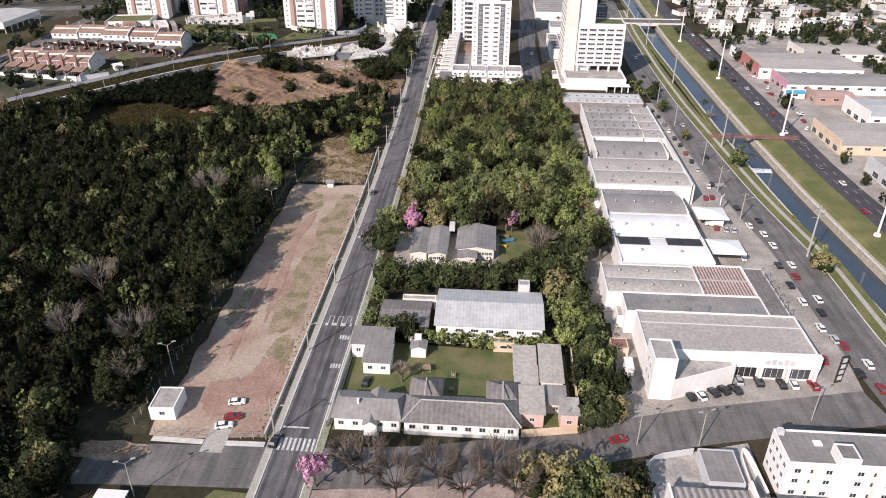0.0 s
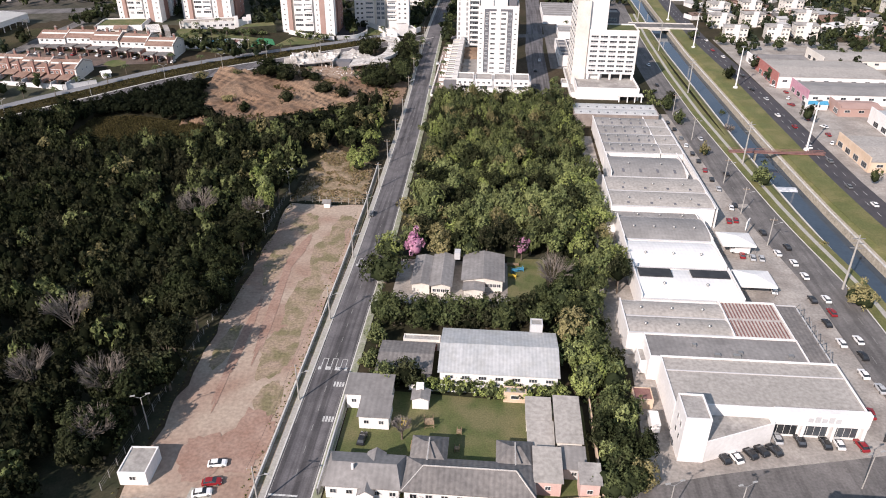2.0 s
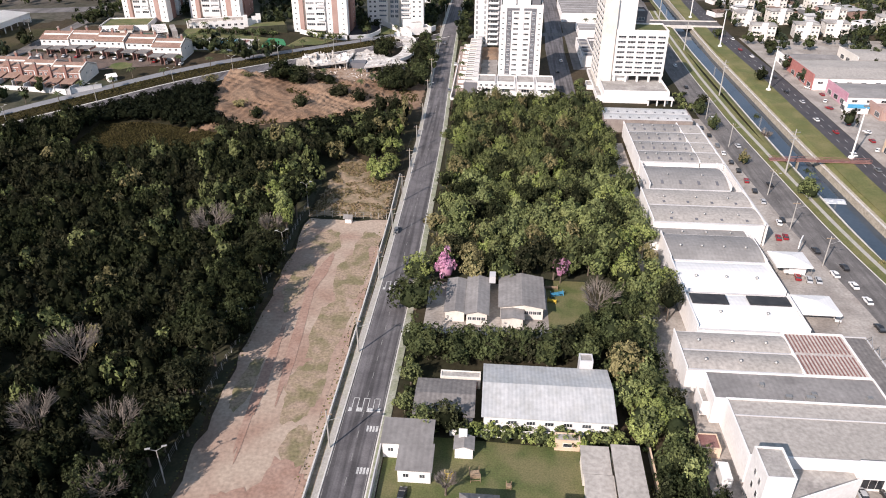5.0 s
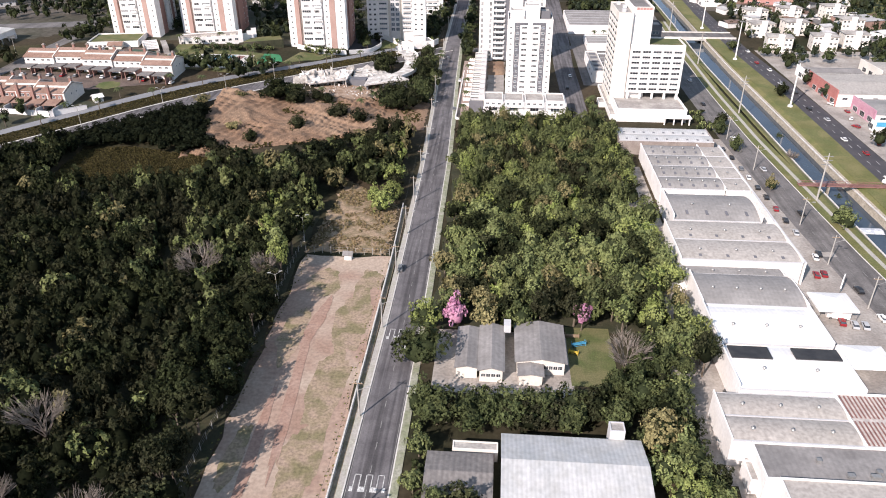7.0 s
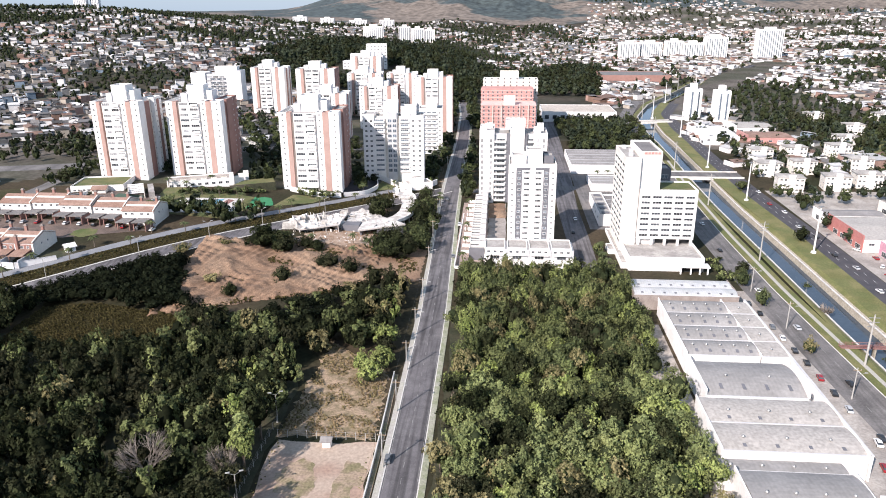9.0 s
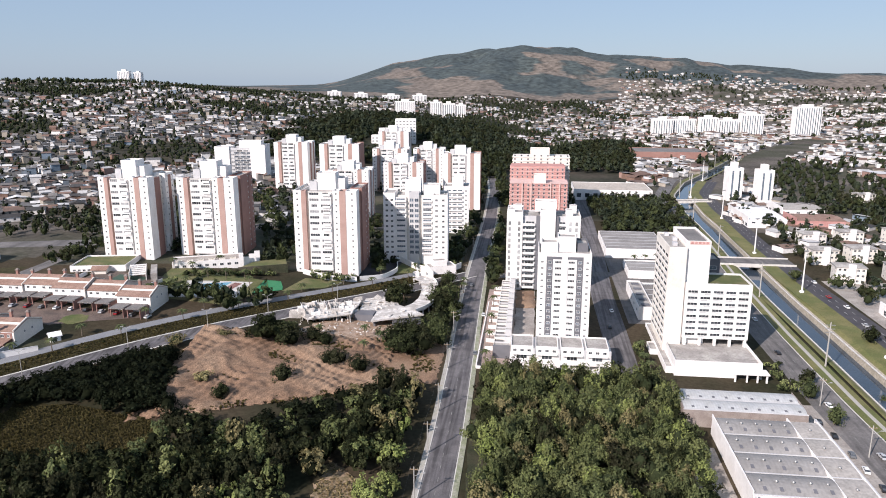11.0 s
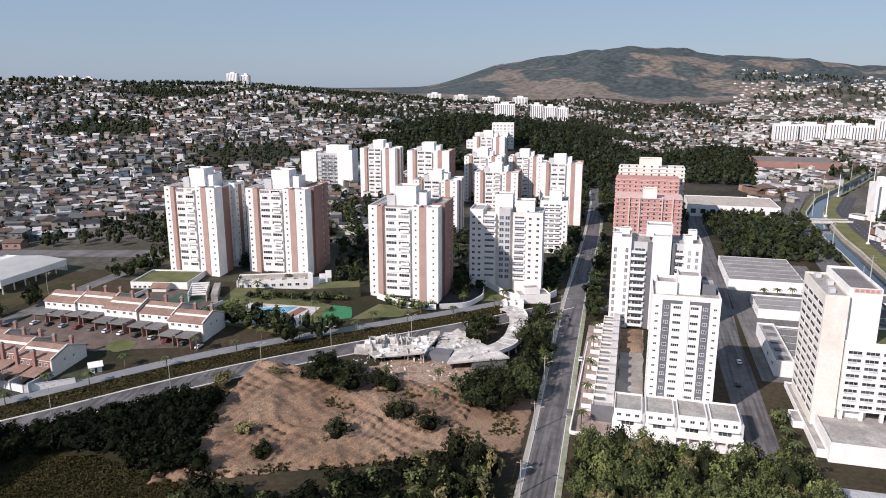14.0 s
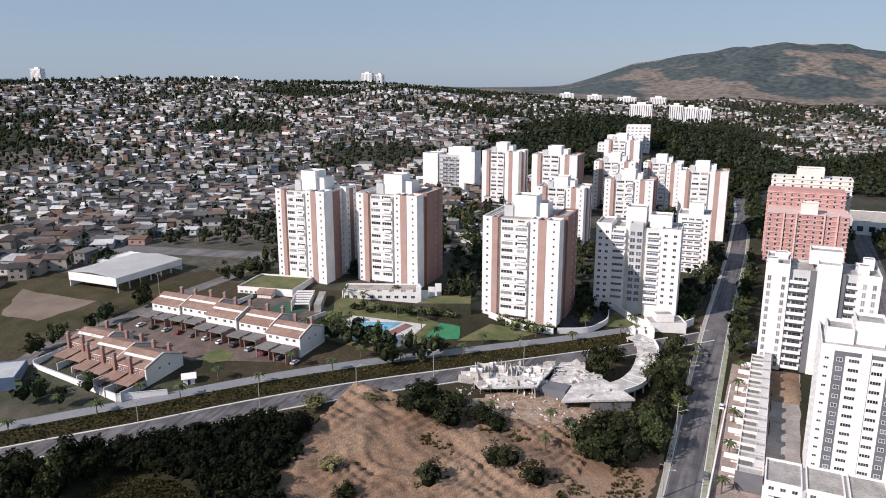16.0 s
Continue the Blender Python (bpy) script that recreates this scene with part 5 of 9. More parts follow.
for k in range(13):
    for u in range(4):
        part("window", window_mesh(5.2, 1.25, "dark", 3), None, t, m=pose(34.99, 370.2 + 6.2 * u, 5.6 + 2.65 * k, 0, 0, 270))
    slab_part("sill_band", t, 34.86, 35.0, 367.4, 392.2, 4.6 + 2.65 * k, 4.85 + 2.65 * k, M_WHITE)
for k in range(8):
    part("window", window_mesh(5.6, 1.5, "blue", 3), None, t, m=pose(53.5, 383.99, 11.4 + 2.6 * k))
for u, v2 in ((37, 371), (38.6, 380), (37, 388)):
    slab_part("roof_plant", t, u, u + 1.6, v2, v2 + 2.2, 40.6, 41.8, M_MIDGREY, "grey roof plant")

# red masonry building under construction
t = thing("building_shell", pose(-29, 590, 8.5), "unfinished apartment building of bare red masonry and pale slabs", "building site")
for x0, x1, y0, y1, z1, mat in ((0, 39, 0, 22, 26, M_RED), (-1, 38, 24, 42, 35, M_RED), (0, 42, 44, 60, 40, M_CREAM)):
    bm = bmesh.new()
    box(bm, x0 + 0.4, x1 - 0.4, y0 + 0.4, y1 - 0.4, -1, z1)
    part("masonry", bm, mat, t, "red block walls" if mat is M_RED else "pale rendered upper storeys")
    for k in range(int(z1 / 2.6) + 1):
        slab_part("floor_slab", t, x0, x1, y0, y1, 2.6 * k - 0.15, 2.6 * k + 0.12, M_PINK if mat is M_RED else M_CREAM)
        if y0 < 40 and 2.6 * k + 2 < z1 and (y0 == 0 or k > 7):
            for u in range(11):
                part("opening", window_mesh(1.3, 1.3, "dark", 0), None, t, m=pose(x0 + 2.0 + (x1 - x0 - 4) / 10 * u, y0 + 0.38, 2.6 * k + 1.3))
        elif y0 > 40 and k > 10:
            for u in range(9):
                part("opening", window_mesh(1.2, 1.2, "dark", 0), None, t, m=pose(x0 + 2.0 + (x1 - x0 - 4) / 8 * u, y0 + 0.38, 2.6 * k + 1.3))
block("lift_core", t, 16, 24, 2, 10, 26, 31, M_CREAM, label="pale lift core")
block("lift_core", t, 13, 27, 45, 56, 40, 44.6, M_CREAM, label="pale roof core")
for u in (8, 14, 27, 33):
    slab_part("pier", t, u, u + 0.8, -0.5, 0.2, 0, 27.5, M_PINK)

def lean_to(t, name, x0, x1, y0, y1, z0, z1, mat, label):
    """A thin sloping roof: z0 at the y0 edge, z1 at the y1 edge."""
    bm = bmesh.new()
    for p in box(bm, x0, x1, y0, y1, -0.08, 0.08):
        p.co.z += z0 if p.co.y < (y0 + y1) / 2 else z1
    part(name, bm, mat, t, label)


# long low halls by the side street
for x0, x1, y0, y1, h, mat, lab in ((27.5, 61, 503, 551, 4.8, M_FIBRE, "long hall with pale ridged roof bands"), (35, 60, 464, 486, 3.6, M_ARCHR, "low hall with a curved grey roof"),
                                    (31.5, 37.6, 403, 444, 5.2, M_SLAB, "white flat-roofed annex beside the street"), (37.8, 54, 412, 446, 3.6, M_FIBRED, "low hall with a dark flat roof")):
    t = thing("hall", pose(x0, y0, gz(x0, y0)), lab, "hall")
    block("wall_shell", t, 0, x1 - x0, 0, y1 - y0, -0.5, h, M_WHITE, mat, parapet=0.6)
    n = int((y1 - y0) / 8)
    for k in range(n):
        if mat is M_SLAB:
            slab_part("skylight", t, 1.6, x1 - x0 - 1.2, 3 + 8 * k, 5.5 + 8 * k, h + 0.02, h + 0.5, M_GREYW, "dark skylight")
        else:
            lean_to(t, "roof_ridge", 0.6, x1 - x0 - 0.6, 0.8 + 8 * k, 4.6 + 8 * k, h + 0.15, h + 1.0, mat, "")
            slab_part("ridge_flashing", t, 0.6, x1 - x0 - 0.6, 4.62 + 8 * k, 5.2 + 8 * k, h + 0.02, h + 1.1, M_MIDGREY, "pale ridge flashing")
    for k in range(3):
        part("window", window_mesh(2.2, 1.2, "dark", 2), None, t, m=pose(-0.01, 5 + 9 * k, h * 0.6, 0, 0, 270))
t = thing("warehouse", pose(20, 690, gz(20, 690)), "long grey warehouse with arched openings along its side", "warehouse")
block("wall_shell", t, 0, 62, 0, 46, -0.5, 8, M_WHITE, M_FIBREX, parapet=0.6)
for k in range(9):
    part("opening", window_mesh(3.6, 3.4, "dark", 0), None, t, m=pose(4 + 6.6 * k, -0.01, 4))
    slab_part("roof_ridge", t, 1, 61, 1.5 + 5 * k, 3.5 + 5 * k, 8.02, 8.5, M_FIBREX)
t = thing("warehouse", pose(170, 1000, gz(170, 1000)), "broad brown-roofed warehouse near the canal", "warehouse")
block("wall_shell", t, -60, 25, 0, 60, -0.5, 10, M_BROWN, M_FIBRED, parapet=0.6)

# gymnasium
t = thing("gymnasium", pose(-291, 373, 16.6, 0, 0, 2), "low gymnasium with a white metal roof", "gymnasium")
bm = bmesh.new()
v = [bm.verts.new(p) for p in ((0, 0, 7.2), (14, 0, 8.2), (28, 0, 7.2), (28, 37, 7.2), (14, 37, 8.2), (0, 37, 7.2))]
bm.faces.new((v[0], v[1], v[4], v[5])), bm.faces.new((v[1], v[2], v[3], v[4]))
bmesh.ops.solidify(bm, geom=bm.faces[:], thickness=0.3)
part("roof", bm, M_WROOF, t)
slab_part("wall", t, 0.3, 27.7, 0.3, 0.6, 3.6, 7.2, M_WHITE)
slab_part("wall", t, 27.3, 27.6, 0.6, 36.4, 4.4, 7.2, M_WHITE)
slab_part("wall", t, 0.3, 0.6, 0.6, 36.4, -0.8, 7.2, M_WHITE)
slab_part("wall", t, 0.3, 27.7, 36.4, 36.7, -0.8, 7.2, M_WHITE)
slab_part("floor_slab", t, 0.6, 27.3, 0.6, 36.4, -0.8, 0.15, M_ASPH_DARK, "dark sports floor")
for k in range(7):
    slab_part("column", t, 27.2, 27.6, 1 + 5.8 * k, 1.4 + 5.8 * k, -0.8, 4.4, M_MIDGREY)
block("side_hall", t, -10, 0, 22, 42, -0.8, 5.6, M_WHITE, M_WROOF, parapet=0.3)
t = thing("low_hall", pose(-238, 298, gz(-232, 303), 0, 0, 42), "low blue-walled hall with a pale metal roof", "hall")
block("wall_shell", t, 0, 13, 0, 15, -1.0, 4.2, surf("dull_blue_render", (0.10, 0.15, 0.24), (0.14, 0.19, 0.28), 0.3), M_ZINC, parapet=0.3)


def gable(name, parent, x0, x1, y0, y1, z0, h, rise, mat, wall, axis="x", over=0.5, roof_name="roof"):
    """Walls with gable ends and a pitched roof of two sheets with thickness. axis: the way the ridge runs."""
    bm = bmesh.new()
    xm, ym = (x0 + x1) / 2, (y0 + y1) / 2
    pts = [(x0, y0), (x1, y0), (x1, y1), (x0, y1)]
    lo, hi = [bm.verts.new((*p, z0)) for p in pts], [bm.verts.new((*p, z0 + h)) for p in pts]
    for i in range(4):
        bm.faces.new((lo[i], lo[(i + 1) % 4], hi[(i + 1) % 4], hi[i]))
    ridge = [bm.verts.new(p) for p in (((x0, ym, z0 + h + rise), (x1, ym, z0 + h + rise)) if axis == "x" else ((xm, y0, z0 + h + rise), (xm, y1, z0 + h + rise)))]
    if axis == "x":
        bm.faces.new((hi[3], hi[0], ridge[0])), bm.faces.new((hi[1], hi[2], ridge[1]))
    else:
        bm.faces.new((hi[0], hi[1], ridge[0])), bm.faces.new((hi[2], hi[3], ridge[1]))
    part(name, bm, wall, parent)
    bm = bmesh.new()
    th = 0.16
    for s in (-1, 1):
        if axis == "x":
            half = (y1 - y0) / 2
            a = [(x0 - over, ym, z0 + h + rise), (x1 + over, ym, z0 + h + rise), (x1 + over, ym + s * (half + over), z0 + h - rise * over / half), (x0 - over, ym + s * (half + over), z0 + h - rise * over / half)]
        else:
            half = (x1 - x0) / 2
            a = [(xm, y0 - over, z0 + h + rise), (xm, y1 + over, z0 + h + rise), (xm + s * (half + over), y1 + over, z0 + h - rise * over / half), (xm + s * (half + over), y0 - over, z0 + h - rise * over / half)]
        up, dn = [bm.verts.new((p[0], p[1], p[2] + th + 0.02)) for p in a], [bm.verts.new((p[0], p[1], p[2] + 0.02)) for p in a]
        bm.faces.new(up), bm.faces.new(dn[::-1])
        for i in range(4):
            bm.faces.new((up[i], up[(i + 1) % 4], dn[(i + 1) % 4], dn[i]))
    return part(roof_name, bm, mat, parent)


# town houses
def chimney(t, x, y, z0, z1):
    bm = bmesh.new()
    box(bm, x - 0.5, x + 0.5, y - 0.45, y + 0.45, z0, z1)
    stack = part("chimney", bm, M_BROWN, t, "red-brown brick chimney")
    bm = bmesh.new()
    box(bm, x - 0.7, x + 0.7, y - 0.65, y + 0.65, z1 + 0.004, z1 + 0.3), box(bm, x - 0.4, x + 0.4, y - 0.35, y + 0.35, z1 + 0.3, z1 + 0.7)
    part("chimney_cap", bm, M_COPING, stack, "weathered concrete cap")


def town_house(w, d, h, label, brick=False):
    t = thing("town_house", pose(0, 0, 0), label, "town house", "terraced town houses")
    gable("wall_shell", t, 0, w, 0, d, -1.5, h + 1.5, 2.4, M_TILE, M_WHITE, "x", 0.4)
    bm = bmesh.new()
    prism(bm, [(-0.3, 0), (d + 0.3, 0), (d + 0.3, h + 0.5), (d / 2, h + 3.0), (-0.3, h + 0.5)], -0.18, 0.18)
    part("fire_wall", bm, M_CREAM, t, "pale fire wall between roofs", pose(w, 0, 0, 90, 0, 90))
    lean_to(t, "roof_step", 0.4, w - 0.3, d * 0.24, d * 0.31, h + 1.25, h + 1.72, M_CREAM, "pale flashing strip across the roof")
    for k in range(2):
        u = 6.8 * k
        chimney(t, 3.0 + u, d - 1.0, -1, h + 2.7)
        if brick:
            chimney(t, 1.0 + u, -0.46, -1.4, h + 2.6)
            slab_part("brick_front", t, 0.1 + u, 6.2 + u, -0.14, -0.004, -1.4, h - 0.6, M_BROWN, "red-brown brick front")
            lean_to(t, "carport_roof", 0.4 + u, 6.2 + u, -6.2, -0.16, 2.1, 3.0, M_TILE, "clay tiled lean-to roof")
            slab_part("yard_wall", t, 6.5 + u, 6.8 + u, -9.5, -0.2, -1.4, 1.8, M_MIDGREY, "grey yard wall")
            part("window", window_mesh(1.4, 1.2), None, t, m=pose(2.6 + u, -0.15, h - 1.7))
            part("window", window_mesh(1.0, 1.2), None, t, m=pose(4.9 + u, -0.15, h - 1.7))
            for v2 in (0.8, 5.7):
                slab_part("carport_post", t, v2 + u, v2 + 0.2 + u, -6.0, -5.8, -1.5, 2.0, M_BROWN)
        else:
            bm = bmesh.new()
            box(bm, 0.5 + u, 6.2 + u, -6.8, -0.5, 2.4, 2.62), box(bm, 0.4 + u, 6.3 + u, -6.9, -6.6, 2.2, 2.38)
            part("carport_roof", bm, M_FIBRED, t, "dark carport roof")
            slab_part("carport_wall", t, 6.0 + u, 6.2 + u, -6.6, -0.1, -1.5, 2.2, M_BROWN, "brown carport side wall")
            slab_part("carport_post", t, 0.8 + u, 1.1 + u, -6.4, -6.1, -1.5, 2.2, M_BROWN)
            for v2 in (1.8, 4.6):
                part("window", window_mesh(1.3, 1.0), None, t, m=pose(v2 + u, -0.01, h - 1.2))
            slab_part("front_door", t, 2.6 + u, 3.6 + u, -0.06, -0.004, -0.2, 2.0, M_BROWN, "brown front door")
    for v2 in (0.35, 0.62):
        part("window", window_mesh(0.9, 0.9), None, t, m=pose(w + 0.19, d * v2, h - 1.4, 0, 0, 90))
    return t


th = town_house(13.8, 13, 5.4, "white town house with clay tiles, chimneys and carports")
th.matrix_basis = pose(-230, 362, gz(-223, 362), 0, 0, 0)
for k in range(1, 5):
    x = -230 + 14.2 * k
    copy_thing(th, pose(x, 362 - 1.1 * k + 1.6 * (k % 2), gz(x + 7, 362) + 0.4))
th2 = town_house(13.8, 14, 5.4, "white town house with brick front and tall chimneys", True)
th2.matrix_basis = pose(-233, 329, gz(-226, 324))
for k in range(1, 3):
    x = -233 + 14.6 * k
    copy_thing(th2, pose(x, 327 - 2.2 * k, gz(x + 7, 324)))
M_COURT = surf("brown_paving", (0.115, 0.085, 0.072), (0.16, 0.12, 0.10), 0.3, fine=2, fine_amt=0.25, c=(0.07, 0.062, 0.056), cscale=0.1, cmix=0.6)
patch("paved_court", [(-234, 343), (-190, 340), (-158, 354), (-234, 360)], M_COURT, "brown paved court between the town houses", "court", 0.1, 6)
blob("court_garden", -184, 346, 5, 4, M_LAWN, "round garden bed in the paved court", "garden", 12.0, 0.16, 0.3)
patch("garden", [(-242, 300), (-206, 308), (-196, 313), (-240, 318)], M_GARDEN, "rough garden plot below the town houses", "garden", 0.08, 5)
patch("sports_court", [(-206, 380), (-176, 378), (-174, 396), (-206, 398)], M_COURT, "dark sports court behind the town houses", "court", 0.1, 5)
patch("sports_court", [(-194, 383), (-181, 382), (-180, 393), (-194, 394)], M_TURF_DARK, "dull green tennis court", "court", 0.15, 5)
for k, (a, b, hh) in enumerate((((-236, 318), (-192, 313), 2.4), ((-192, 313), (-181, 322), 2.4), ((-236, 318), (-240, 345), 2.4), ((-208, 378.6), (-174, 377), 2.0), ((-174, 377), (-172, 390), 2.0), ((-208, 378.6), (-208, 392), 2.0))):
    L2 = math.hypot(b[0] - a[0], b[1] - a[1])
    t = thing("boundary_wall", pose(a[0], a[1], min(gz(*a), gz(*b)), 0, 0, math.degrees(math.atan2(b[1] - a[1], b[0] - a[0]))), "low white garden wall of the town houses", "wall")
    slab_part("wall", t, 0.16, L2 - 0.16, -0.15, 0.15, -0.6, hh, M_WHITE)
    slab_part("coping", t, 0.16, L2 - 0.16, -0.22, 0.22, hh + 0.004, hh + 0.1, M_MIDGREY)
t = thing("gate_house", pose(-180.5, 327.5, 11.4, 0, 0, 45), "small white gate house with a hipped roof", "hut")
gable("wall_shell", t, 0, 3.4, 0, 3.4, -0.8, 3.4, 0.9, M_WHITE, M_WHITE)
part("door", window_mesh(0.9, 2.0, "dark", 0), None, t, m=pose(1.7, -0.01, 1.2))

# clubhouse, pool and gardens of the estate
# planted grounds, with shade among the towers put into their dark colour
patch("estate_ground", [(-236, 402), (-96, 436), (-50, 470), (-50, 640)], M_GARDEN, "planted grounds between the towers, darkened for shade", "garden", 0.05, 8)
patch("estate_ground", [(-236, 402), (-50, 640), (-120, 650), (-232, 560)], M_GARDEN, "planted grounds between the towers, darkened for shade", "garden", 0.045, 8)
ribbon("drive", [(-150, 462), (-140, 500), (-120, 530), (-95, 545)], [(3, 0.1, 0), (-3, 0.1, 0)], [M_ASPH_DARK], "dark estate drive between towers", "drive")
t = thing("clubhouse", pose(-177.2, 408.8, 15.0, 0, 0, 24), "long white terrace building under the towers", "clubhouse")
block("hall", t, 0, 30.5, 0, 12, -1.0, 4.6, M_WHITE, M_YARD, parapet=0.5)
for k in range(9):
    part("window", window_mesh(1.7, 1.2, "dark", 1), None, t, m=pose(1.9 + 3.3 * k, -0.01, 3.0))
for k in range(6):
    block("planter", t, 1.5 + 4.8 * k, 4.2 + 4.8 * k, 1.4, 3.0, 4.6, 5.3, M_CREAM, M_LAWN, parapet=0.1)
slab_part("end_pier", t, 29.6, 31.6, -0.3, 1.6, -1.0, 7.4, M_WHITE, "tall white corner pier")
for k in range(3):
    slab_part("stair_wall", t, 31.6 + 2.6 * k, 34.2 + 2.6 * k, 2.0 + 2.6 * k, 2.4 + 2.6 * k, -1.0, 5.2 + 0.7 * k, M_WHITE)
t = thing("garden_terrace", pose(-217.6, 394.0, 17.2, 0, 0, 12), "low white terrace with a lawn and a tiled pavilion", "terrace")
block("base", t, 0, 24, 0, 20, -1.0, 3.4, M_WHITE, M_LAWN, parapet=0.6)
gable("pavilion_shell", t, 11, 17, -4.4, 1.4, -0.6, 3.6, 1.1, M_TILE, M_CREAM, "x", 0.6, "pavilion_roof")
for k in range(5):
    part("window", window_mesh(1.3, 1.0, "dark", 1), None, t, m=pose(1.8 + 2.1 * k, -0.01, 1.9))
t = thing("pergola", pose(-185.0, 386.6, 17.6, 0, 0, 28), "white stepped pergola beside the terrace stairs", "pergola")
for k in range(6):
    slab_part("beam", t, 0, 6.4, 0.6 + 2.5 * k, 1.7 + 2.5 * k, 2.1 + 0.22 * k, 2.5 + 0.22 * k, M_WHITE)
for u in (-0.3, 6.4):
    slab_part("side_rail", t, u, u + 0.3, 0, 15.4, -0.8, 3.4, M_CREAM)
slab_part("ramp", t, 8.4, 11.0, -1, 16, -0.8, 2.6, M_SLAB, "grey ramp")
t = thing("lawn_mound", pose(0, 0, 0), "raised green lawn behind a low white wall", "garden")
bm = bmesh.new()
prism(bm, [(-148, 415), (-128, 424), (-133, 436), (-146, 428)], 10, 17.0)
part("lawn", bm, M_LAWN, t)
bm = bmesh.new()
prism(bm, [(-148.2, 414.6), (-127.6, 423.8), (-127.8, 424.3), (-148.4, 415.1)], 9.9, 17.4)
part("retaining_wall", bm, M_GARDEN, t, "overgrown retaining wall")
patch("garden", [(-172, 372), (-136, 374), (-126, 408), (-178, 412)], M_LAWN, "green garden of the estate", "garden", 0.08, 5)
patch("garden", [(-122, 398), (-106, 411), (-100, 424), (-118, 420)], M_LAWN, "sloping lawn before the tower", "garden", 0.09, 5)
patch("play_court", [(-132, 390), (-121.5, 400), (-126, 410), (-133, 409)], M_TURF, "bright green artificial play court", "court", 0.16, 5, 0.6)
patch("pool_deck", [(-163, 374), (-136, 381), (-137, 404), (-163, 395)], M_KERB, "white pool deck", "deck", 0.14, 5)
patch("pool_water", [(-156, 377), (-147, 381), (-145, 400), (-158, 391)], M_POOL, "turquoise swimming pool", "water", 0.22, 5)
patch("red_deck", [(-146, 383.4), (-142.4, 384.6), (-140.4, 400), (-143.6, 400)], M_RSTRIP, "red terrace beside the pool", "deck", 0.2, 5)
patch("drive", [(-104, 432), (-84, 440), (-80, 478), (-96, 474)], M_ASPH_DARK, "dark curved drive beside the tower", "drive", 0.1, 5)
patch("garden", [(-82, 446), (-64, 454), (-62, 474), (-80, 470)], M_LAWN, "lawn behind white planter walls", "garden", 0.12, 5)
for pts, h, lab in (([(-121, 426), (-107, 422), (-95, 426)], 2.4, "white retaining wall below the tower"), ([(-94, 428), (-84, 436), (-80, 450), (-84, 470)], 2.2, "curved white wall along the drive"),
                    ([(-84, 470), (-70, 456), (-56, 456), (-50, 470)], 3.0, "white planter walls at the corner plaza")):
    ribbon("retaining_wall", pts, [(0.2, -0.5, 0), (0.2, h, 0), (-0.2, h, 0), (-0.2, -0.5, 0)], [M_WHITE], lab, "wall", 2.0, kind="")
t = thing("plaza_building", pose(-64, 452, gz(-60, 455), 0, 0, 25), "stepped white corner building with planters", "building")
block("base", t, 0, 14, 0, 9, -1, 3.4, M_WHITE, parapet=0.6)
block("upper", t, 3, 10, 3, 8, 3.4, 6.0, M_WHITE, parapet=0.4)
for k in range(3):
    bm = bmesh.new()
    prism(bm, [(-10 + 3.4 * k, -4 - 0.6 * k), (-7 + 3.4 * k, -5.5 - 0.6 * k), (-6.6 + 3.4 * k, -1)], -1, 3.4)
    part("fin", bm, M_WHITE, t)

# half-demolished curved building
blob("rubble_ground", -82, 368, 20, 12, M_RUBSOIL, "pale soil strewn with plaster dust", "soil", 91.0, 0.16, 0.5)
t = thing("ruined_building", pose(0, 0, 0), "half-demolished white building with a curved roof slab", "ruin")
arc = [(-66, 442), (-61, 439), (-57.2, 430), (-55.2, 418), (-54.6, 405), (-56.4, 394), (-60.5, 387)]
bm = bmesh.new()
zr = 9.0
q, nr = path_normals(arc, 2.0)
prev = None
for (x, y), (nx_, ny_) in zip(q, nr):
    ww = 7.5
    cur = [bm.verts.new((x, y, zr)), bm.verts.new((x + nx_ * -ww, y + ny_ * -ww, zr)), bm.verts.new((x + nx_ * -ww, y + ny_ * -ww, zr - 0.5)), bm.verts.new((x, y, zr - 0.9))]
    if prev:
        for i in range(4):
            bm.faces.new((prev[i], prev[(i + 1) % 4], cur[(i + 1) % 4], cur[i]))
    else:
        bm.faces.new(cur)
    prev = cur
bm.faces.new(prev[::-1])
part("roof_slab", bm, M_RUBBLE, t, "curved white roof slab")
bm = bmesh.new()
prev = None
for (x, y), (nx_, ny_) in zip(q, nr):
    cur = [bm.verts.new((x + nx_ * a, y + ny_ * a, zz)) for a, zz in ((0.02, zr - 0.6), (0.02, zr + 0.75), (-0.35, zr + 0.75), (-0.35, zr + 0.004))]
    if prev:
        for i in range(3):
            bm.faces.new((prev[i], prev[i + 1], cur[i + 1], cur[i]))
    prev = cur
part("roof_rim", bm, M_WHITE, t, "white rim along the curved roof")
for i in range(2, len(q) - 2, 3):
    (x, y), (nx_, ny_) = q[i], nr[i]
    bm = bmesh.new()
    tube(bm, (x + nx_ * -0.6, y + ny_ * -0.6, zr + 0.1), (x + nx_ * -7.4, y + ny_ * -7.4, zr + 0.1), 0.14, 0.14, 4)
    part("roof_rib", bm, M_MIDGREY, t, "grey joint across the roof slab")
bm = bmesh.new()
prism(bm, [(-76.2, 372.7), (-56.6, 383.4), (-60.6, 387.6), (-68.6, 394.3), (-76.4, 384.2)], zr - 0.7, zr - 0.06)
prism(bm, [(-84, 384.4), (-76.6, 384.4), (-69, 394.6), (-73, 408), (-85, 402)], zr - 0.8, zr - 0.2)
part("roof_slab", bm, M_RUBBLE, t, "pointed white roof slab")
bm = bmesh.new()
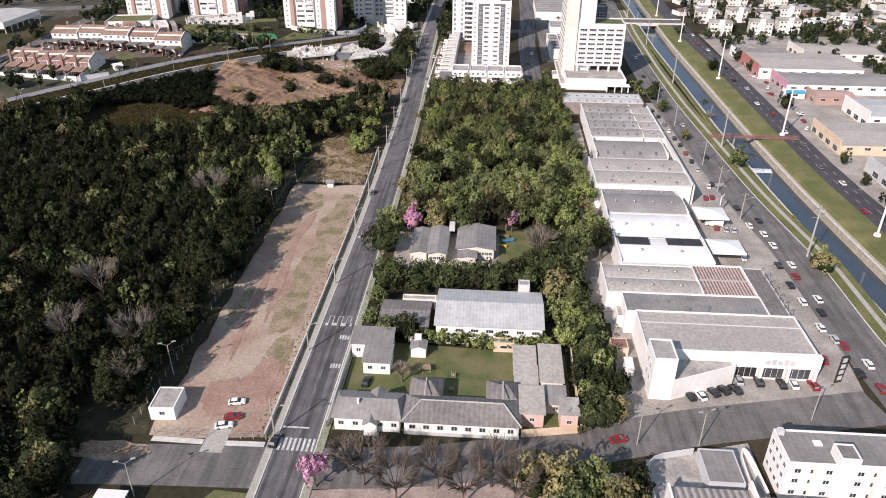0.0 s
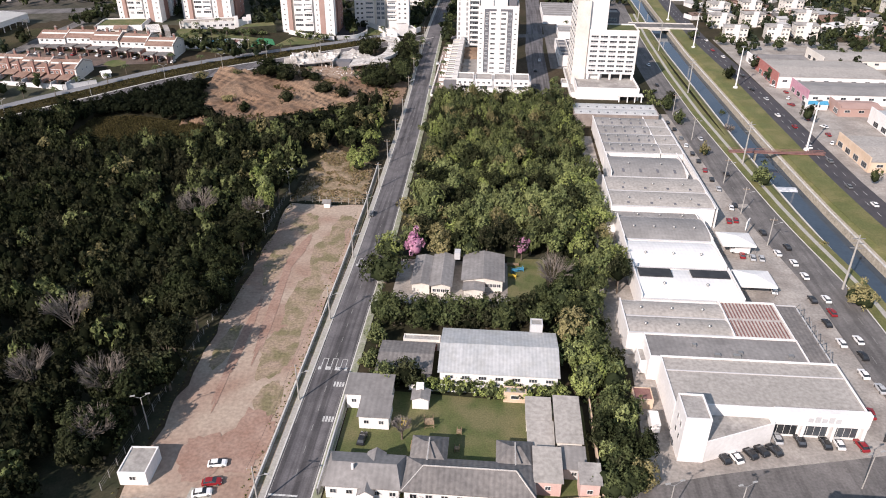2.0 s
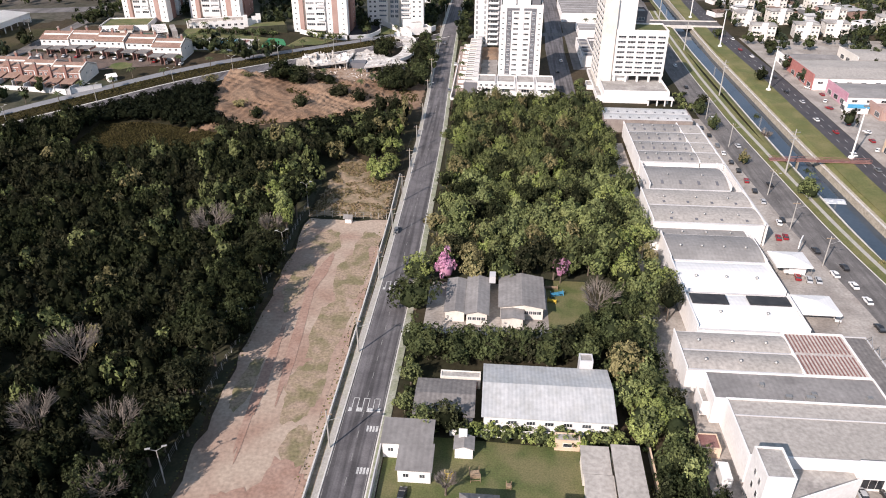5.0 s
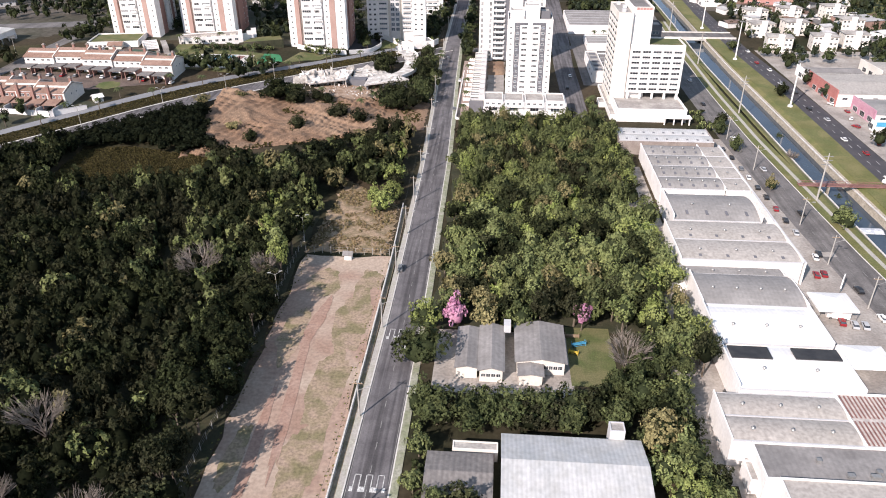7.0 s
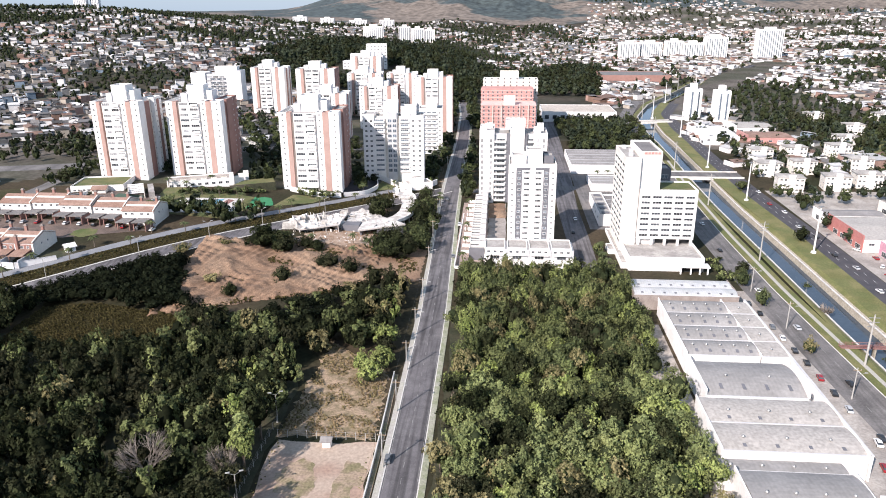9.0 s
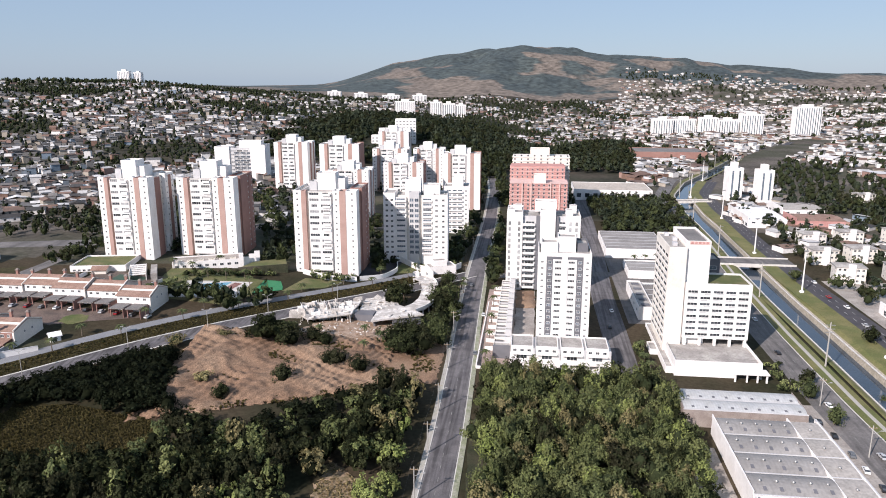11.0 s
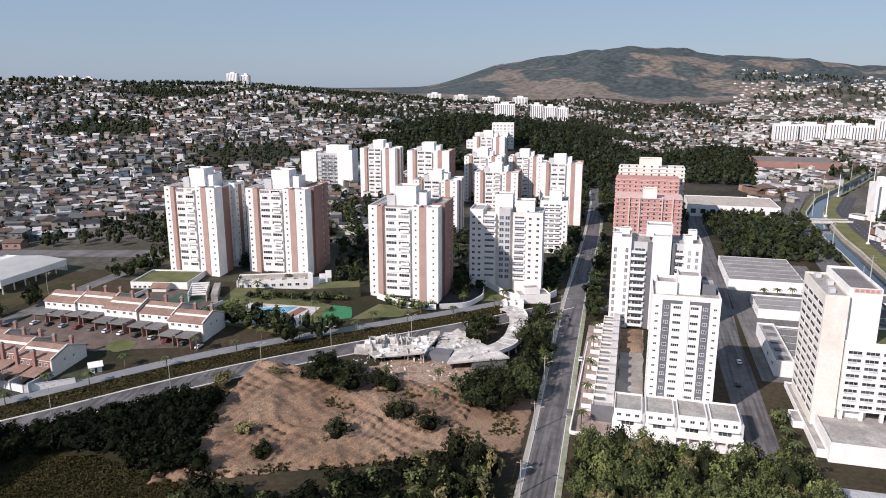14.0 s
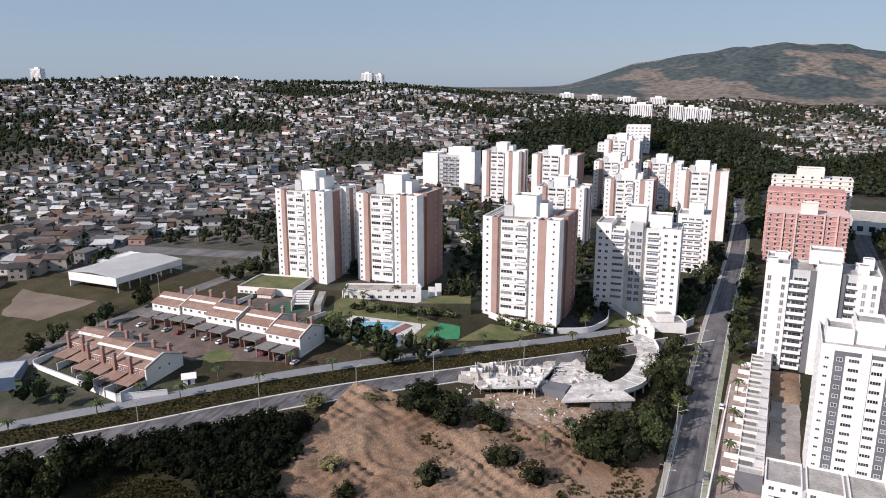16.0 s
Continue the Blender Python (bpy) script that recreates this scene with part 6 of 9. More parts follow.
for i in range(0, len(q) - 1, 1):
    (x, y), (nx_, ny_) = q[i], nr[i]
    if i % 3 == 0:
        tube(bm, (x + nx_ * -1, y + ny_ * -1, 3), (x + nx_ * -1, y + ny_ * -1, zr - 0.5), 0.3, 0.3)
        tube(bm, (x + nx_ * -6.5, y + ny_ * -6.5, 3), (x + nx_ * -6.5, y + ny_ * -6.5, zr - 0.5), 0.3, 0.3)
part("colonnade", bm, M_MIDGREY, t)
bm = bmesh.new()
prism(bm, [(-68.4, 377.4), (-57.6, 383.4), (-58.0, 384.0), (-68.8, 378.2)], 3, zr - 0.7)
part("facade_wall", bm, M_GREYW, t, "grey facade wall")
bm = bmesh.new()
prism(bm, [(-75.6, 374.4), (-74.8, 374.4), (-74.8, 383), (-75.6, 383)], 3, zr - 0.7)
part("facade_wall", bm, M_GREYW, t, "grey facade wall")
slab_part("dark_room", t, -84.2, -76.6, 378.2, 384.2, 3.4, 9.4, M_GREYW, "dark grey cube room")
rr = np.random.RandomState(5)
for k in range(110):
    u, vv = rr.uniform(0, 1), rr.uniform(0, 1)
    x, y = -107 + 23 * u, 371 + 6 * u + vv * (9 + 12 * u)
    z = gz(x, y)
    lw, hh = rr.uniform(1.5, 5.5), rr.uniform(1.0, 4.2)
    bm = bmesh.new()
    vs = box(bm, -lw / 2, lw / 2, -0.12, 0.12, -0.5, hh)
    for p in vs[4:]:
        p.co.z += rr.uniform(-0.7, 0.5)
    part("wall_stub", bm, M_RUBBLE if k % 3 else M_WHITE, t, "", pose(x, y, z, rr.uniform(-6, 6), rr.uniform(-6, 6), 20 + 90 * (k % 2) + rr.uniform(-6, 6)))
bm = bmesh.new()
prism(bm, [(-108, 376), (-100.6, 368), (-85, 376.4), (-85, 396), (-96, 388)], gz(-98, 378) + 1.4, gz(-98, 378) + 1.9)
part("broken_floor", bm, M_RUBBLE, t, "broken upper floor slab")
vv_, ff_, b_ = [], [], 0
for k in range(420):                                     # slabs, beams and plaster fallen on the remaining floors
    x, y = rr.uniform(-108, -56), rr.uniform(368, 440)
    on_roof = inside([(-84, 386), (-77, 386), (-70, 395), (-74, 406), (-84, 401)], x, y) or inside([(-74, 376), (-62, 384), (-68, 392), (-75, 384)], x, y) and k % 3 == 0
    on_wing = inside([(-108, 376), (-100.6, 368), (-85, 376.4), (-85, 396), (-96, 388)], x, y)
    on_curve = inside([(-64, 440), (-58, 434), (-56, 420), (-56, 404), (-60, 404), (-62, 420), (-66, 434)], x, y)
    if not (on_roof or on_wing or on_curve):
        continue
    s = rr.uniform(0.3, 1.1)
    m3 = np.array(Euler((rr.uniform(-0.5, 0.5), rr.uniform(-0.5, 0.5), rr.uniform(0, 3.1))).to_matrix())
    c8 = np.array([(a, b, c) for a in (-1, 1) for b in (-1, 1) for c in (-0.22, 0.22)]) * s * rr.uniform(0.35, 1.5, 3)
    vv_.append(c8 @ m3.T + (x, y, (gz(-98, 378) + 2.1) if on_wing else zr + 0.1)), ff_.append(np.array(((0, 1, 3, 2), (4, 6, 7, 5), (0, 4, 5, 1), (2, 3, 7, 6), (0, 2, 6, 4), (1, 5, 7, 3))) + b_)
    b_ += 8
tagged(new("debris", np_mesh("debris", np.concatenate(vv_), [np.concatenate(ff_)], [M_RUBBLE])), "grey and white demolition debris lying on the broken floors", "debris", "", "stuff")
vv_, ff_, b_ = [], [], 0
for k in range(700):
    x, y = rr.uniform(-108, -58), rr.uniform(352, 402)
    if not inside([(-108, 362), (-84, 352), (-66, 366), (-60, 388), (-70, 400), (-98, 396), (-108, 380)], x, y):
        continue
    s = 0.1 + 0.55 * rr.rand() ** 3
    m3 = np.array(Euler(rr.uniform(0, 6.28, 3)).to_matrix())
    c8 = np.array([(a, b, c) for a in (-1, 1) for b in (-1, 1) for c in (-0.35, 0.35)]) * s * rr.uniform(0.5, 1.2, 3)
    vv_.append(c8 @ m3.T + (x, y, gz(x, y) + 0.1)), ff_.append(np.array(((0, 1, 3, 2), (4, 6, 7, 5), (0, 4, 5, 1), (2, 3, 7, 6), (0, 2, 6, 4), (1, 5, 7, 3))) + b_)
    b_ += 8
tagged(new("rubble", np_mesh("rubble", np.concatenate(vv_), [np.concatenate(ff_)], [M_RUBBLE])), "pale broken concrete and plaster rubble on the earth", "rubble", "", "stuff")

# ---- the walled compound by the avenue ----
def hip_hall(parent, x0, x1, y0, y1, z0, h, rise, mat, wall, hip=None, over=0.5):
    """A hall with a hipped roof, ridge along the longer side."""
    bm = bmesh.new()
    box(bm, x0, x1, y0, y1, z0, z0 + h)
    part("wall_shell", bm, wall, parent)
    bm = bmesh.new()
    hip = hip if hip is not None else min(x1 - x0, y1 - y0) / 2
    a = [(x0 - over, y0 - over), (x1 + over, y0 - over), (x1 + over, y1 + over), (x0 - over, y1 + over)]
    xm, ym = (x0 + x1) / 2, (y0 + y1) / 2
    lo, mid = [bm.verts.new((*p, z0 + h - 0.05)) for p in a], [bm.verts.new((*p, z0 + h + 0.15)) for p in a]
    if x1 - x0 >= y1 - y0:
        r = [bm.verts.new((x0 - over + hip, ym, z0 + h + rise)), bm.verts.new((x1 + over - hip, ym, z0 + h + rise))]
        fs = [(mid[0], mid[1], r[1], r[0]), (mid[1], mid[2], r[1]), (mid[2], mid[3], r[0], r[1]), (mid[3], mid[0], r[0])]
    else:
        r = [bm.verts.new((xm, y0 - over + hip, z0 + h + rise)), bm.verts.new((xm, y1 + over - hip, z0 + h + rise))]
        fs = [(mid[0], mid[1], r[0]), (mid[1], mid[2], r[1], r[0]), (mid[2], mid[3], r[1]), (mid[3], mid[0], r[0], r[1])]
    for f in fs:
        bm.faces.new(f)
    bm.faces.new(lo[::-1])
    for i in range(4):
        bm.faces.new((lo[i], lo[(i + 1) % 4], mid[(i + 1) % 4], mid[i]))
    return part("roof", bm, mat, parent)


def ridge_caps(parent, lines, mat):
    for a, b in lines:
        bm = bmesh.new()
        tube(bm, a, b, 0.14, 0.14, 5)
        part("ridge_cap", bm, mat, parent)


M_RIDGE = surf("ridge_mortar", (0.42, 0.40, 0.38), (0.5, 0.48, 0.45), 0.5)
t = thing("school_house", pose(0, 0, 0), "white school house with a grey hipped corrugated roof", "house")
hip_hall(t, -15.2, 7.6, 107.6, 115.0, 0, 3.4, 2.4, M_FIBRED, M_WHITE, 3.6)
hip_hall(t, -14.6, -8.6, 114.6, 120.6, 0, 3.4, 2.2, M_FIBRED, M_WHITE, 2.6)
hip_hall(t, 1.4, 7.4, 114.6, 120.6, 0, 3.4, 2.2, M_FIBRED, M_WHITE, 2.6)
ridge_caps(t, [((-15.7, 107.1, 3.6), (-12.1, 111.3, 5.85)), ((8.1, 107.1, 3.6), (4.5, 111.3, 5.85)), ((-12.1, 111.3, 5.85), (4.5, 111.3, 5.85)), ((-11.6, 113, 5.6), (-11.6, 118.5, 5.7)), ((4.4, 113, 5.6), (4.4, 118.5, 5.7))], M_RIDGE)
for k in range(8):
    part("window", window_mesh(1.3, 1.2), None, t, m=pose(-13.6 + 2.8 * k, 107.59, 2.0))
slab_part("plinth_band", t, -15.3, 7.7, 107.4, 107.58, 0, 0.8, M_MIDGREY)
t = thing("school_house", pose(0, 0, 0), "white street-corner house with a grey corrugated roof", "house")
hip_hall(t, -29.4, -16.2, 107.8, 115.2, 0, 3.4, 2.0, M_FIBRE, M_WHITE, 1.2)
gable("porch_shell", t, -23.2, -20.6, 106.4, 109.4, 0, 3.0, 0.9, M_FIBRE, M_WHITE, "y", 0.3, "porch_roof")
gable("dormer_shell", t, -22.8, -19.6, 112.4, 115.6, 0, 3.8, 1.1, M_FIBRE, M_WHITE, "y", 0.2, "dormer_roof")
for k in range(4):
    part("window", window_mesh(1.2, 1.1), None, t, m=pose(-28.0 + 2.9 * k + (2 if k > 1 else 0), 107.79, 1.9))
slab_part("chimney", t, -25.0, -24.6, 110.2, 110.6, 4.2, 6.0, M_WHITE)
for x0, x1, y0, y1, h, lab, wall, mat in ((-30.2, -21.0, 131.6, 137.2, 3.9, "white two-room annex with a lean-to grey roof", M_WHITE, M_FIBRE), (-26.6, -20.6, 125.8, 131.4, 3.3, "white garage with a grey corrugated roof", M_WHITE, M_FIBRE),
                                          (7.0, 11.6, 127.6, 133.2, 3.4, "cream annex with a pale fibre-cement roof", M_CREAM, M_FIBREX), (7.2, 11.8, 120.9, 126.7, 2.9, "cream annex in a row beside the lawn", M_CREAM, M_FIBREX),
                                          (12.6, 17.2, 121.2, 133.4, 3.9, "long annex with a pale fibre-cement roof", M_CREAM, M_FIBREX), (8.0, 12.7, 111.4, 119.0, 3.6, "pink annex with a grey roof", M_PINK, M_FIBREX),
                                          (13.4, 17.4, 115.6, 120.4, 2.8, "low store room with a grey roof", M_MIDGREY, M_FIBRE), (16.0, 19.4, 110.6, 114.6, 4.6, "pink brick room with a flat roof", M_PINK, M_SLAB)):
    t = thing("annex", pose(0, 0, 0), lab, "annex")
    bm = bmesh.new()
    vs = box(bm, x0, x1, y0, y1, 0, h)
    for p in vs[4:]:
        p.co.z += 0.6 if p.co.y > (y0 + y1) / 2 else 0.0
    part("wall_shell", bm, wall, t)
    bm = bmesh.new()
    vs = box(bm, x0 - 0.35, x1 + 0.35, y0 - 0.4, y1 + 0.3, h + 0.02, h + 0.2)
    for p in vs:
        p.co.z += 0.6 if p.co.y > (y0 + y1) / 2 else -0.04
    part("roof", bm, mat, t)
    n = max(1, int((x1 - x0) / 3))
    for k in range(n):
        part("window", window_mesh(1.1, 1.0), None, t, m=pose(x0 + (x1 - x0) * (k + 0.5) / n, y0 - 0.01, h * 0.55))
for pts, mat, lab in (([(19.6, 110.4), (8.2, 108.3)], M_PEACH, "peach street wall of the compound"), ([(-18, 138.4), (7.8, 138.8)], M_WHITE, "white back wall of the lawn"), ([(-31.0, 108), (-30.8, 139)], M_MIDGREY, "grey plot wall along the pavement"),
                      ([(20.2, 110.5), (20.4, 150)], M_PEACH, "peach boundary wall overgrown by trees")):
    ribbon("boundary_wall", pts, [(0.12, -0.2, 0), (0.12, 1.9, 0), (-0.12, 1.9, 0), (-0.12, -0.2, 0)], [mat], lab, "wall", 3.0, kind="")
t = thing("garden_store", pose(-16.6, 132.4, 0), "small white store in the corner of the lawn", "store")
gable("wall_shell", t, 0, 3.4, 0, 3.0, 0, 2.6, 0.6, M_FIBRE, M_WHITE, "y", 0.3)
slab_part("water_tank", t, 0.6, 2.2, 2.4, 3.4, 2.6, 4.4, M_WHITE)
t = thing("garden_store", pose(2.4, 136.0, 0), "peach kiosk with a serving hatch", "store")
block("wall_shell", t, 0, 4.8, 0, 2.2, 0, 2.5, M_PEACH, parapet=0.15)
part("hatch", window_mesh(1.8, 1.0, "dark", 0), None, t, m=pose(2.4, -0.01, 1.5))


def play_frame(x, y, rot, w, d, h, mat, label, name="climbing_frame"):
    t = thing(name, pose(x, y, gz(x, y), 0, 0, rot), label, "playground")
    for u in (-w / 2, w / 2):
        for v2 in (-d / 2, d / 2):
            bm = bmesh.new()
            tube(bm, (u, v2, 0), (u, v2, h), 0.06, 0.06)
            part("post", bm, mat, t)
    for k in range(4):
        bm = bmesh.new()
        tube(bm, (-w / 2, -d / 2, h * (k + 1) / 4), (w / 2, -d / 2, h * (k + 1) / 4), 0.05, 0.05)
        part("bar", bm, mat, t)
    slab_part("deck", t, -w / 2, w / 2, -d / 2, d / 2, h * 0.55, h * 0.6, mat)
    return t


play_frame(-12.6, 127.6, 10, 1.8, 1.8, 2.2, M_WOOD, "wooden play tower on the lawn", "play_tower")
play_frame(-17.4, 127.4, 0, 1.6, 0.8, 1.6, M_YELLOW, "yellow climbing frame on the lawn")
play_frame(-6.4, 126.0, 0, 0.9, 0.9, 1.3, M_WOOD, "low wooden play box on the lawn")
play_frame(-6.6, 121.2, 0, 0.9, 0.9, 1.3, M_WOOD, "low wooden play box on the lawn")
for k in range(3):
    play_frame(-14.6 + 2.3 * k, 121.0, 0, 1.8, 1.2, 1.7, M_WOOD, "weathered wooden swing frame on the lawn", "swing")
play_frame(6.2, 190.5, 20, 3.4, 0.7, 1.5, M_BLUE, "blue plastic slide in the playground", "slide")
play_frame(4.8, 187.5, -20, 2.2, 0.6, 1.1, M_YELLOW, "yellow plastic slide in the playground", "slide")
play_frame(5.0, 194, 0, 3.2, 0.9, 1.0, M_WOOD, "wooden bench table in the playground", "picnic_table")

t = thing("shed", pose(0, 0, 0), "long shed with a pale corrugated metal roof", "shed")
gable("wall_shell", t, -11.4, 13.8, 139.6, 155.0, 0, 4.6, 1.7, M_ZINC, M_WHITE, "x", 0.5)
for k in range(7):
    part("window", window_mesh(1.8, 1.0, "dark", 2), None, t, m=pose(-9.4 + 3.6 * k, 139.59, 3.2))
block("tank_room", t, 8.4, 11.2, 155.4, 158, 0, 6.6, M_MIDGREY, parapet=0.2)
t = thing("shed", pose(0, 0, 0), "open shed with a dark corrugated roof", "shed")
gable("wall_shell", t, -25.2, -13.6, 140.6, 151.0, 0, 3.2, 0.9, M_FIBRED, M_GREYW, "x", 0.4)
t = thing("store_row", pose(-21, 152.6, 0), "narrow flat-roofed store row with red doors", "store")
block("wall_shell", t, 0, 8.6, 0, 2.2, 0, 2.8, M_CREAM, parapet=0.2)
slab_part("red_door", t, 2, 8, -0.06, -0.01, 0.1, 2.0, M_RSTRIP, "red doors")
t = thing("school_block", pose(0, 0, 0), "low school block with broad grey roofs", "house")
gable("wall_shell", t, -16.6, -11.6, 176.0, 192.0, 0, 3.4, 0.7, M_FIBRE, M_CREAM, "y", 0.5)
gable("wall_shell", t, -21.8, -17.2, 177.0, 191.6, 0, 3.0, 0.5, M_FIBRE, M_CREAM, "y", 0.4)
gable("wall_shell", t, -8.4, 2.0, 179.4, 193.0, 0, 3.6, 0.9, M_FIBRE, M_CREAM, "y", 0.6)
gable("wall_shell", t, -8.0, -3.0, 175.4, 179.0, 0, 2.8, 0.4, M_FIBRE, M_CREAM, "y", 0.4)
for k in range(4):
    part("window", window_mesh(1.2, 1.1), None, t, m=pose(-2.0 + 1.0 * k, 179.39, 2.0))
    part("window", window_mesh(1.0, 1.0), None, t, m=pose(-15.8 + 1.1 * k, 175.99, 1.9))
slab_part("water_tank", t, -11.4, -9.8, 190, 192.6, 3.4, 5.4, M_MIDGREY)

# ---- shop and warehouses ----
def warehouse(x0, x1, y0, y1, h, rise, mat, label, wall=M_WHITE, spans=1, vents=5, lights=0, parapet=0.7):
    """A hall with shallow curved roof spans running east, end parapets, roof vents and rooflights."""
    z0 = gz((x0 + x1) / 2, (y0 + y1) / 2)
    t = thing("warehouse", pose(x0, y0, z0), label, "warehouse", "row of warehouses")
    w, d = x1 - x0, y1 - y0
    bm = bmesh.new()
    box(bm, 0, w, 0, d, -0.4, h)
    part("wall_shell", bm, wall, t)
    s = d / spans
    for k in range(spans):
        bm = bmesh.new()
        prev = None
        for i in range(9):
            u = i / 8
            yy, zz = k * s + 0.25 + u * (s - 0.5), h + 0.1 + rise * (1 - (2 * u - 1) ** 2)
            cur = [bm.verts.new((0.3, yy, zz)), bm.verts.new((w - 0.3, yy, zz)), bm.verts.new((w - 0.3, yy, h - 0.2)), bm.verts.new((0.3, yy, h - 0.2))]
            if prev:
                for a in range(4):
                    bm.faces.new((prev[a], prev[(a + 1) % 4], cur[(a + 1) % 4], cur[a]))
            else:
                bm.faces.new(cur)
            prev = cur
        bm.faces.new(prev[::-1])
        part("roof", bm, mat, t)
        slab_part("gutter", t, 0.1, w - 0.1, k * s - 0.15, k * s + 0.15, h - 0.1, h + 0.22, M_MIDGREY)
        for i in range(vents):
            x = w * (i + 0.6) / (vents + 0.3)
            bm = bmesh.new()
            zt = h + rise * 0.93
            tube(bm, (x, k * s + s * 0.38, zt - 0.1), (x, k * s + s * 0.38, zt + 0.55), 0.22, 0.22, 6)
            tube(bm, (x, k * s + s * 0.38, zt + 0.55), (x, k * s + s * 0.38, zt + 0.85), 0.42, 0.2, 8)
            part("roof_vent", bm, M_METAL, t)
        for i in range(lights):
            x = w * (i + 0.7) / (lights + 0.4)
            bm = bmesh.new()
            zt = h + rise * 0.72
            vs = box(bm, x, x + 0.8, k * s + s * 0.12, k * s + s * 0.32, zt - 0.5, zt + 0.08)
            for p in vs[4:]:
                p.co.z += 0.5 * rise * (0.25 if p.co.y > k * s + s * 0.2 else -0.42)
            part("rooflight", bm, M_GREYW, t, "dark rooflight strip")
    for a in (0.0, w):
        bm = bmesh.new()
        box(bm, a - 0.15, a + 0.15, 0, d, h, h + parapet + rise * 0.7)
        part("end_parapet", bm, wall, t)
    return t


warehouse(36.4, 61.2, 170.8, 185.8, 5.6, 0.9, M_WROOF, "white warehouse with a bright white roof", vents=2)
t = thing("roof_banner", pose(36.8, 182.6, 6.1), "black roofing sheets on the white roof", "roofing")
slab_part("sheet", t, 0.5, 9, -2.6, 1.6, 0.35, 0.7, M_DARK)
slab_part("sheet", t, 14, 23.6, -2.2, 1.6, 0.35, 0.7, M_DARK)
warehouse(36.3, 61.0, 186.4, 201.6, 5.6, 1.1, M_WROOF, "white warehouse with a broad bright roof", vents=3)
warehouse(36.6, 61.4, 202.0, 216.8, 5.8, 1.2, M_ARCHR, "grey-roofed warehouse beside the tents", vents=4, parapet=0.2)
warehouse(32.4, 61.4, 217.2, 222.0, 5.0, 0.2, M_ARCHR, "narrow link roof between warehouses", vents=4, parapet=0.2)
warehouse(35.6, 67.2, 222.4, 245.4, 6.7, 0.6, M_FIBREX, "warehouse with two dull grey spans and a white front", spans=2, vents=3, lights=4, parapet=0.3)
warehouse(38.8, 64.4, 247.4, 266.4, 5.6, 1.9, M_ARCHR, "warehouse with one tall arched grey roof", vents=2, lights=4)
warehouse(39.0, 59.4, 268.6, 308.2, 5.6, 1.3, M_ARCHR, "warehouse with four arched grey roofs", spans=4, vents=5, lights=5, parapet=0.1)
warehouse(59.8, 67.6, 268.6, 308.2, 5.6, 0.3, M_FIBREX, "flat front range of the arched warehouse", spans=4, vents=1, parapet=0.1)
warehouse(31.6, 66.8, 311.8, 326.4, 5.4, 0.6, M_ZINC, "low warehouse with skylight strips before the office tower", wall=M_COPING, spans=2, vents=0, lights=9, parapet=0.1)
warehouse(30.6, 54.4, 155.2, 168.8, 6.2, 0.5, M_FIBREX, "older warehouse with two weathered grey spans", spans=2, vents=3, parapet=0.3)
t = thing("street_wall", pose(67.8, 222.6, 0), "long white parapet wall along the warehouse fronts", "wall")
slab_part("wall", t, 0, 0.4, 0, 88, -0.3, 6.6, M_WHITE)
slab_part("coping", t, -0.1, 0.5, 0, 88, 6.604, 6.75, M_MIDGREY)

t = thing("shop_building", pose(0, 0, 0), "white retail showroom with grey roofs and an entrance cube", "shop")
block("hall", t, 36.0, 73.0, 130.6, 146.0, 0, 6.7, M_WHITE, M_FIBREX, parapet=0.35)
block("rear_hall", t, 34.0, 68.0, 146.2, 154.9, 0, 6.2, M_WHITE, M_FIBRE, parapet=0.3)
slab_part("roof_gutter", t, 36.4, 72.6, 141.2, 141.4, 6.7, 6.9, M_MIDGREY)
for u, v2, a in ((48, 147.2, 1.2), (52, 147.3, 1.6), (53.4, 148.4, 0.9), (64, 148, 1.0), (44, 150.5, 0.8)):
    slab_part("roof_plant", t, u, u + a, v2, v2 + 0.8, 6.2, 6.9, M_METAL, "grey roof plant")
block("entrance_cube", t, 35.6, 40.4, 121.9, 129.0, 0, 10.6, M_WHITE, parapet=0.3)
bm = bmesh.new()
prism(bm, [(40.4, 122.2), (54.6, 128.3), (54.8, 130.5), (40.4, 130.5)], 0, 4.4)
part("entrance_wing", bm, M_SLAB, t, "low wing with a grey roof")
bm = bmesh.new()
prism(bm, [(40.45, 121.95), (54.9, 128.1), (54.9, 130.55), (54.6, 130.55), (54.6, 128.32), (40.45, 122.2)], 0, 5.3)
part("wing_wall", bm, M_WHITE, t, "tall white wall of the wing")
for z in (4.6, 7.6):
    for y in (124.0, 126.2):
        part("window", window_mesh(1.0, 1.5, "dark", 0), None, t, m=pose(35.59, y, z, 0, 0, 270))
for k in range(3):
    part("shop_window", window_mesh(5.2, 2.8, "dark", 3), None, t, m=pose(58.0 + 5.8 * k, 130.58, 1.9))
for k in range(4):
    slab_part("pier", t, 55.0 + 5.85 * k, 55.6 + 5.85 * k, 129.4, 130.5, 0, 4.2, M_WHITE)
slab_part("fascia", t, 54.95, 73.2, 129.2, 130.55, 4.2, 7.5, M_WHITE)
bm = bmesh.new()
for k in range(5):
    box(bm, 61.4 + 1.3 * k, 62.4 + 1.3 * k, 129.1, 129.18, 5.2, 6.2 + 0.4 * (k % 2))
part("fascia_sign", bm, M_MIDGREY, t, "pale grey sign bars")
t = thing("shop_building", pose(0, 0, 0), "rear shop range with rust-striped steel roofs", "shop")
block("hall", t, 54.6, 68.0, 155.2, 170.4, 0, 5.9, M_WHITE, M_RUSTROOF, parapet=0.4)
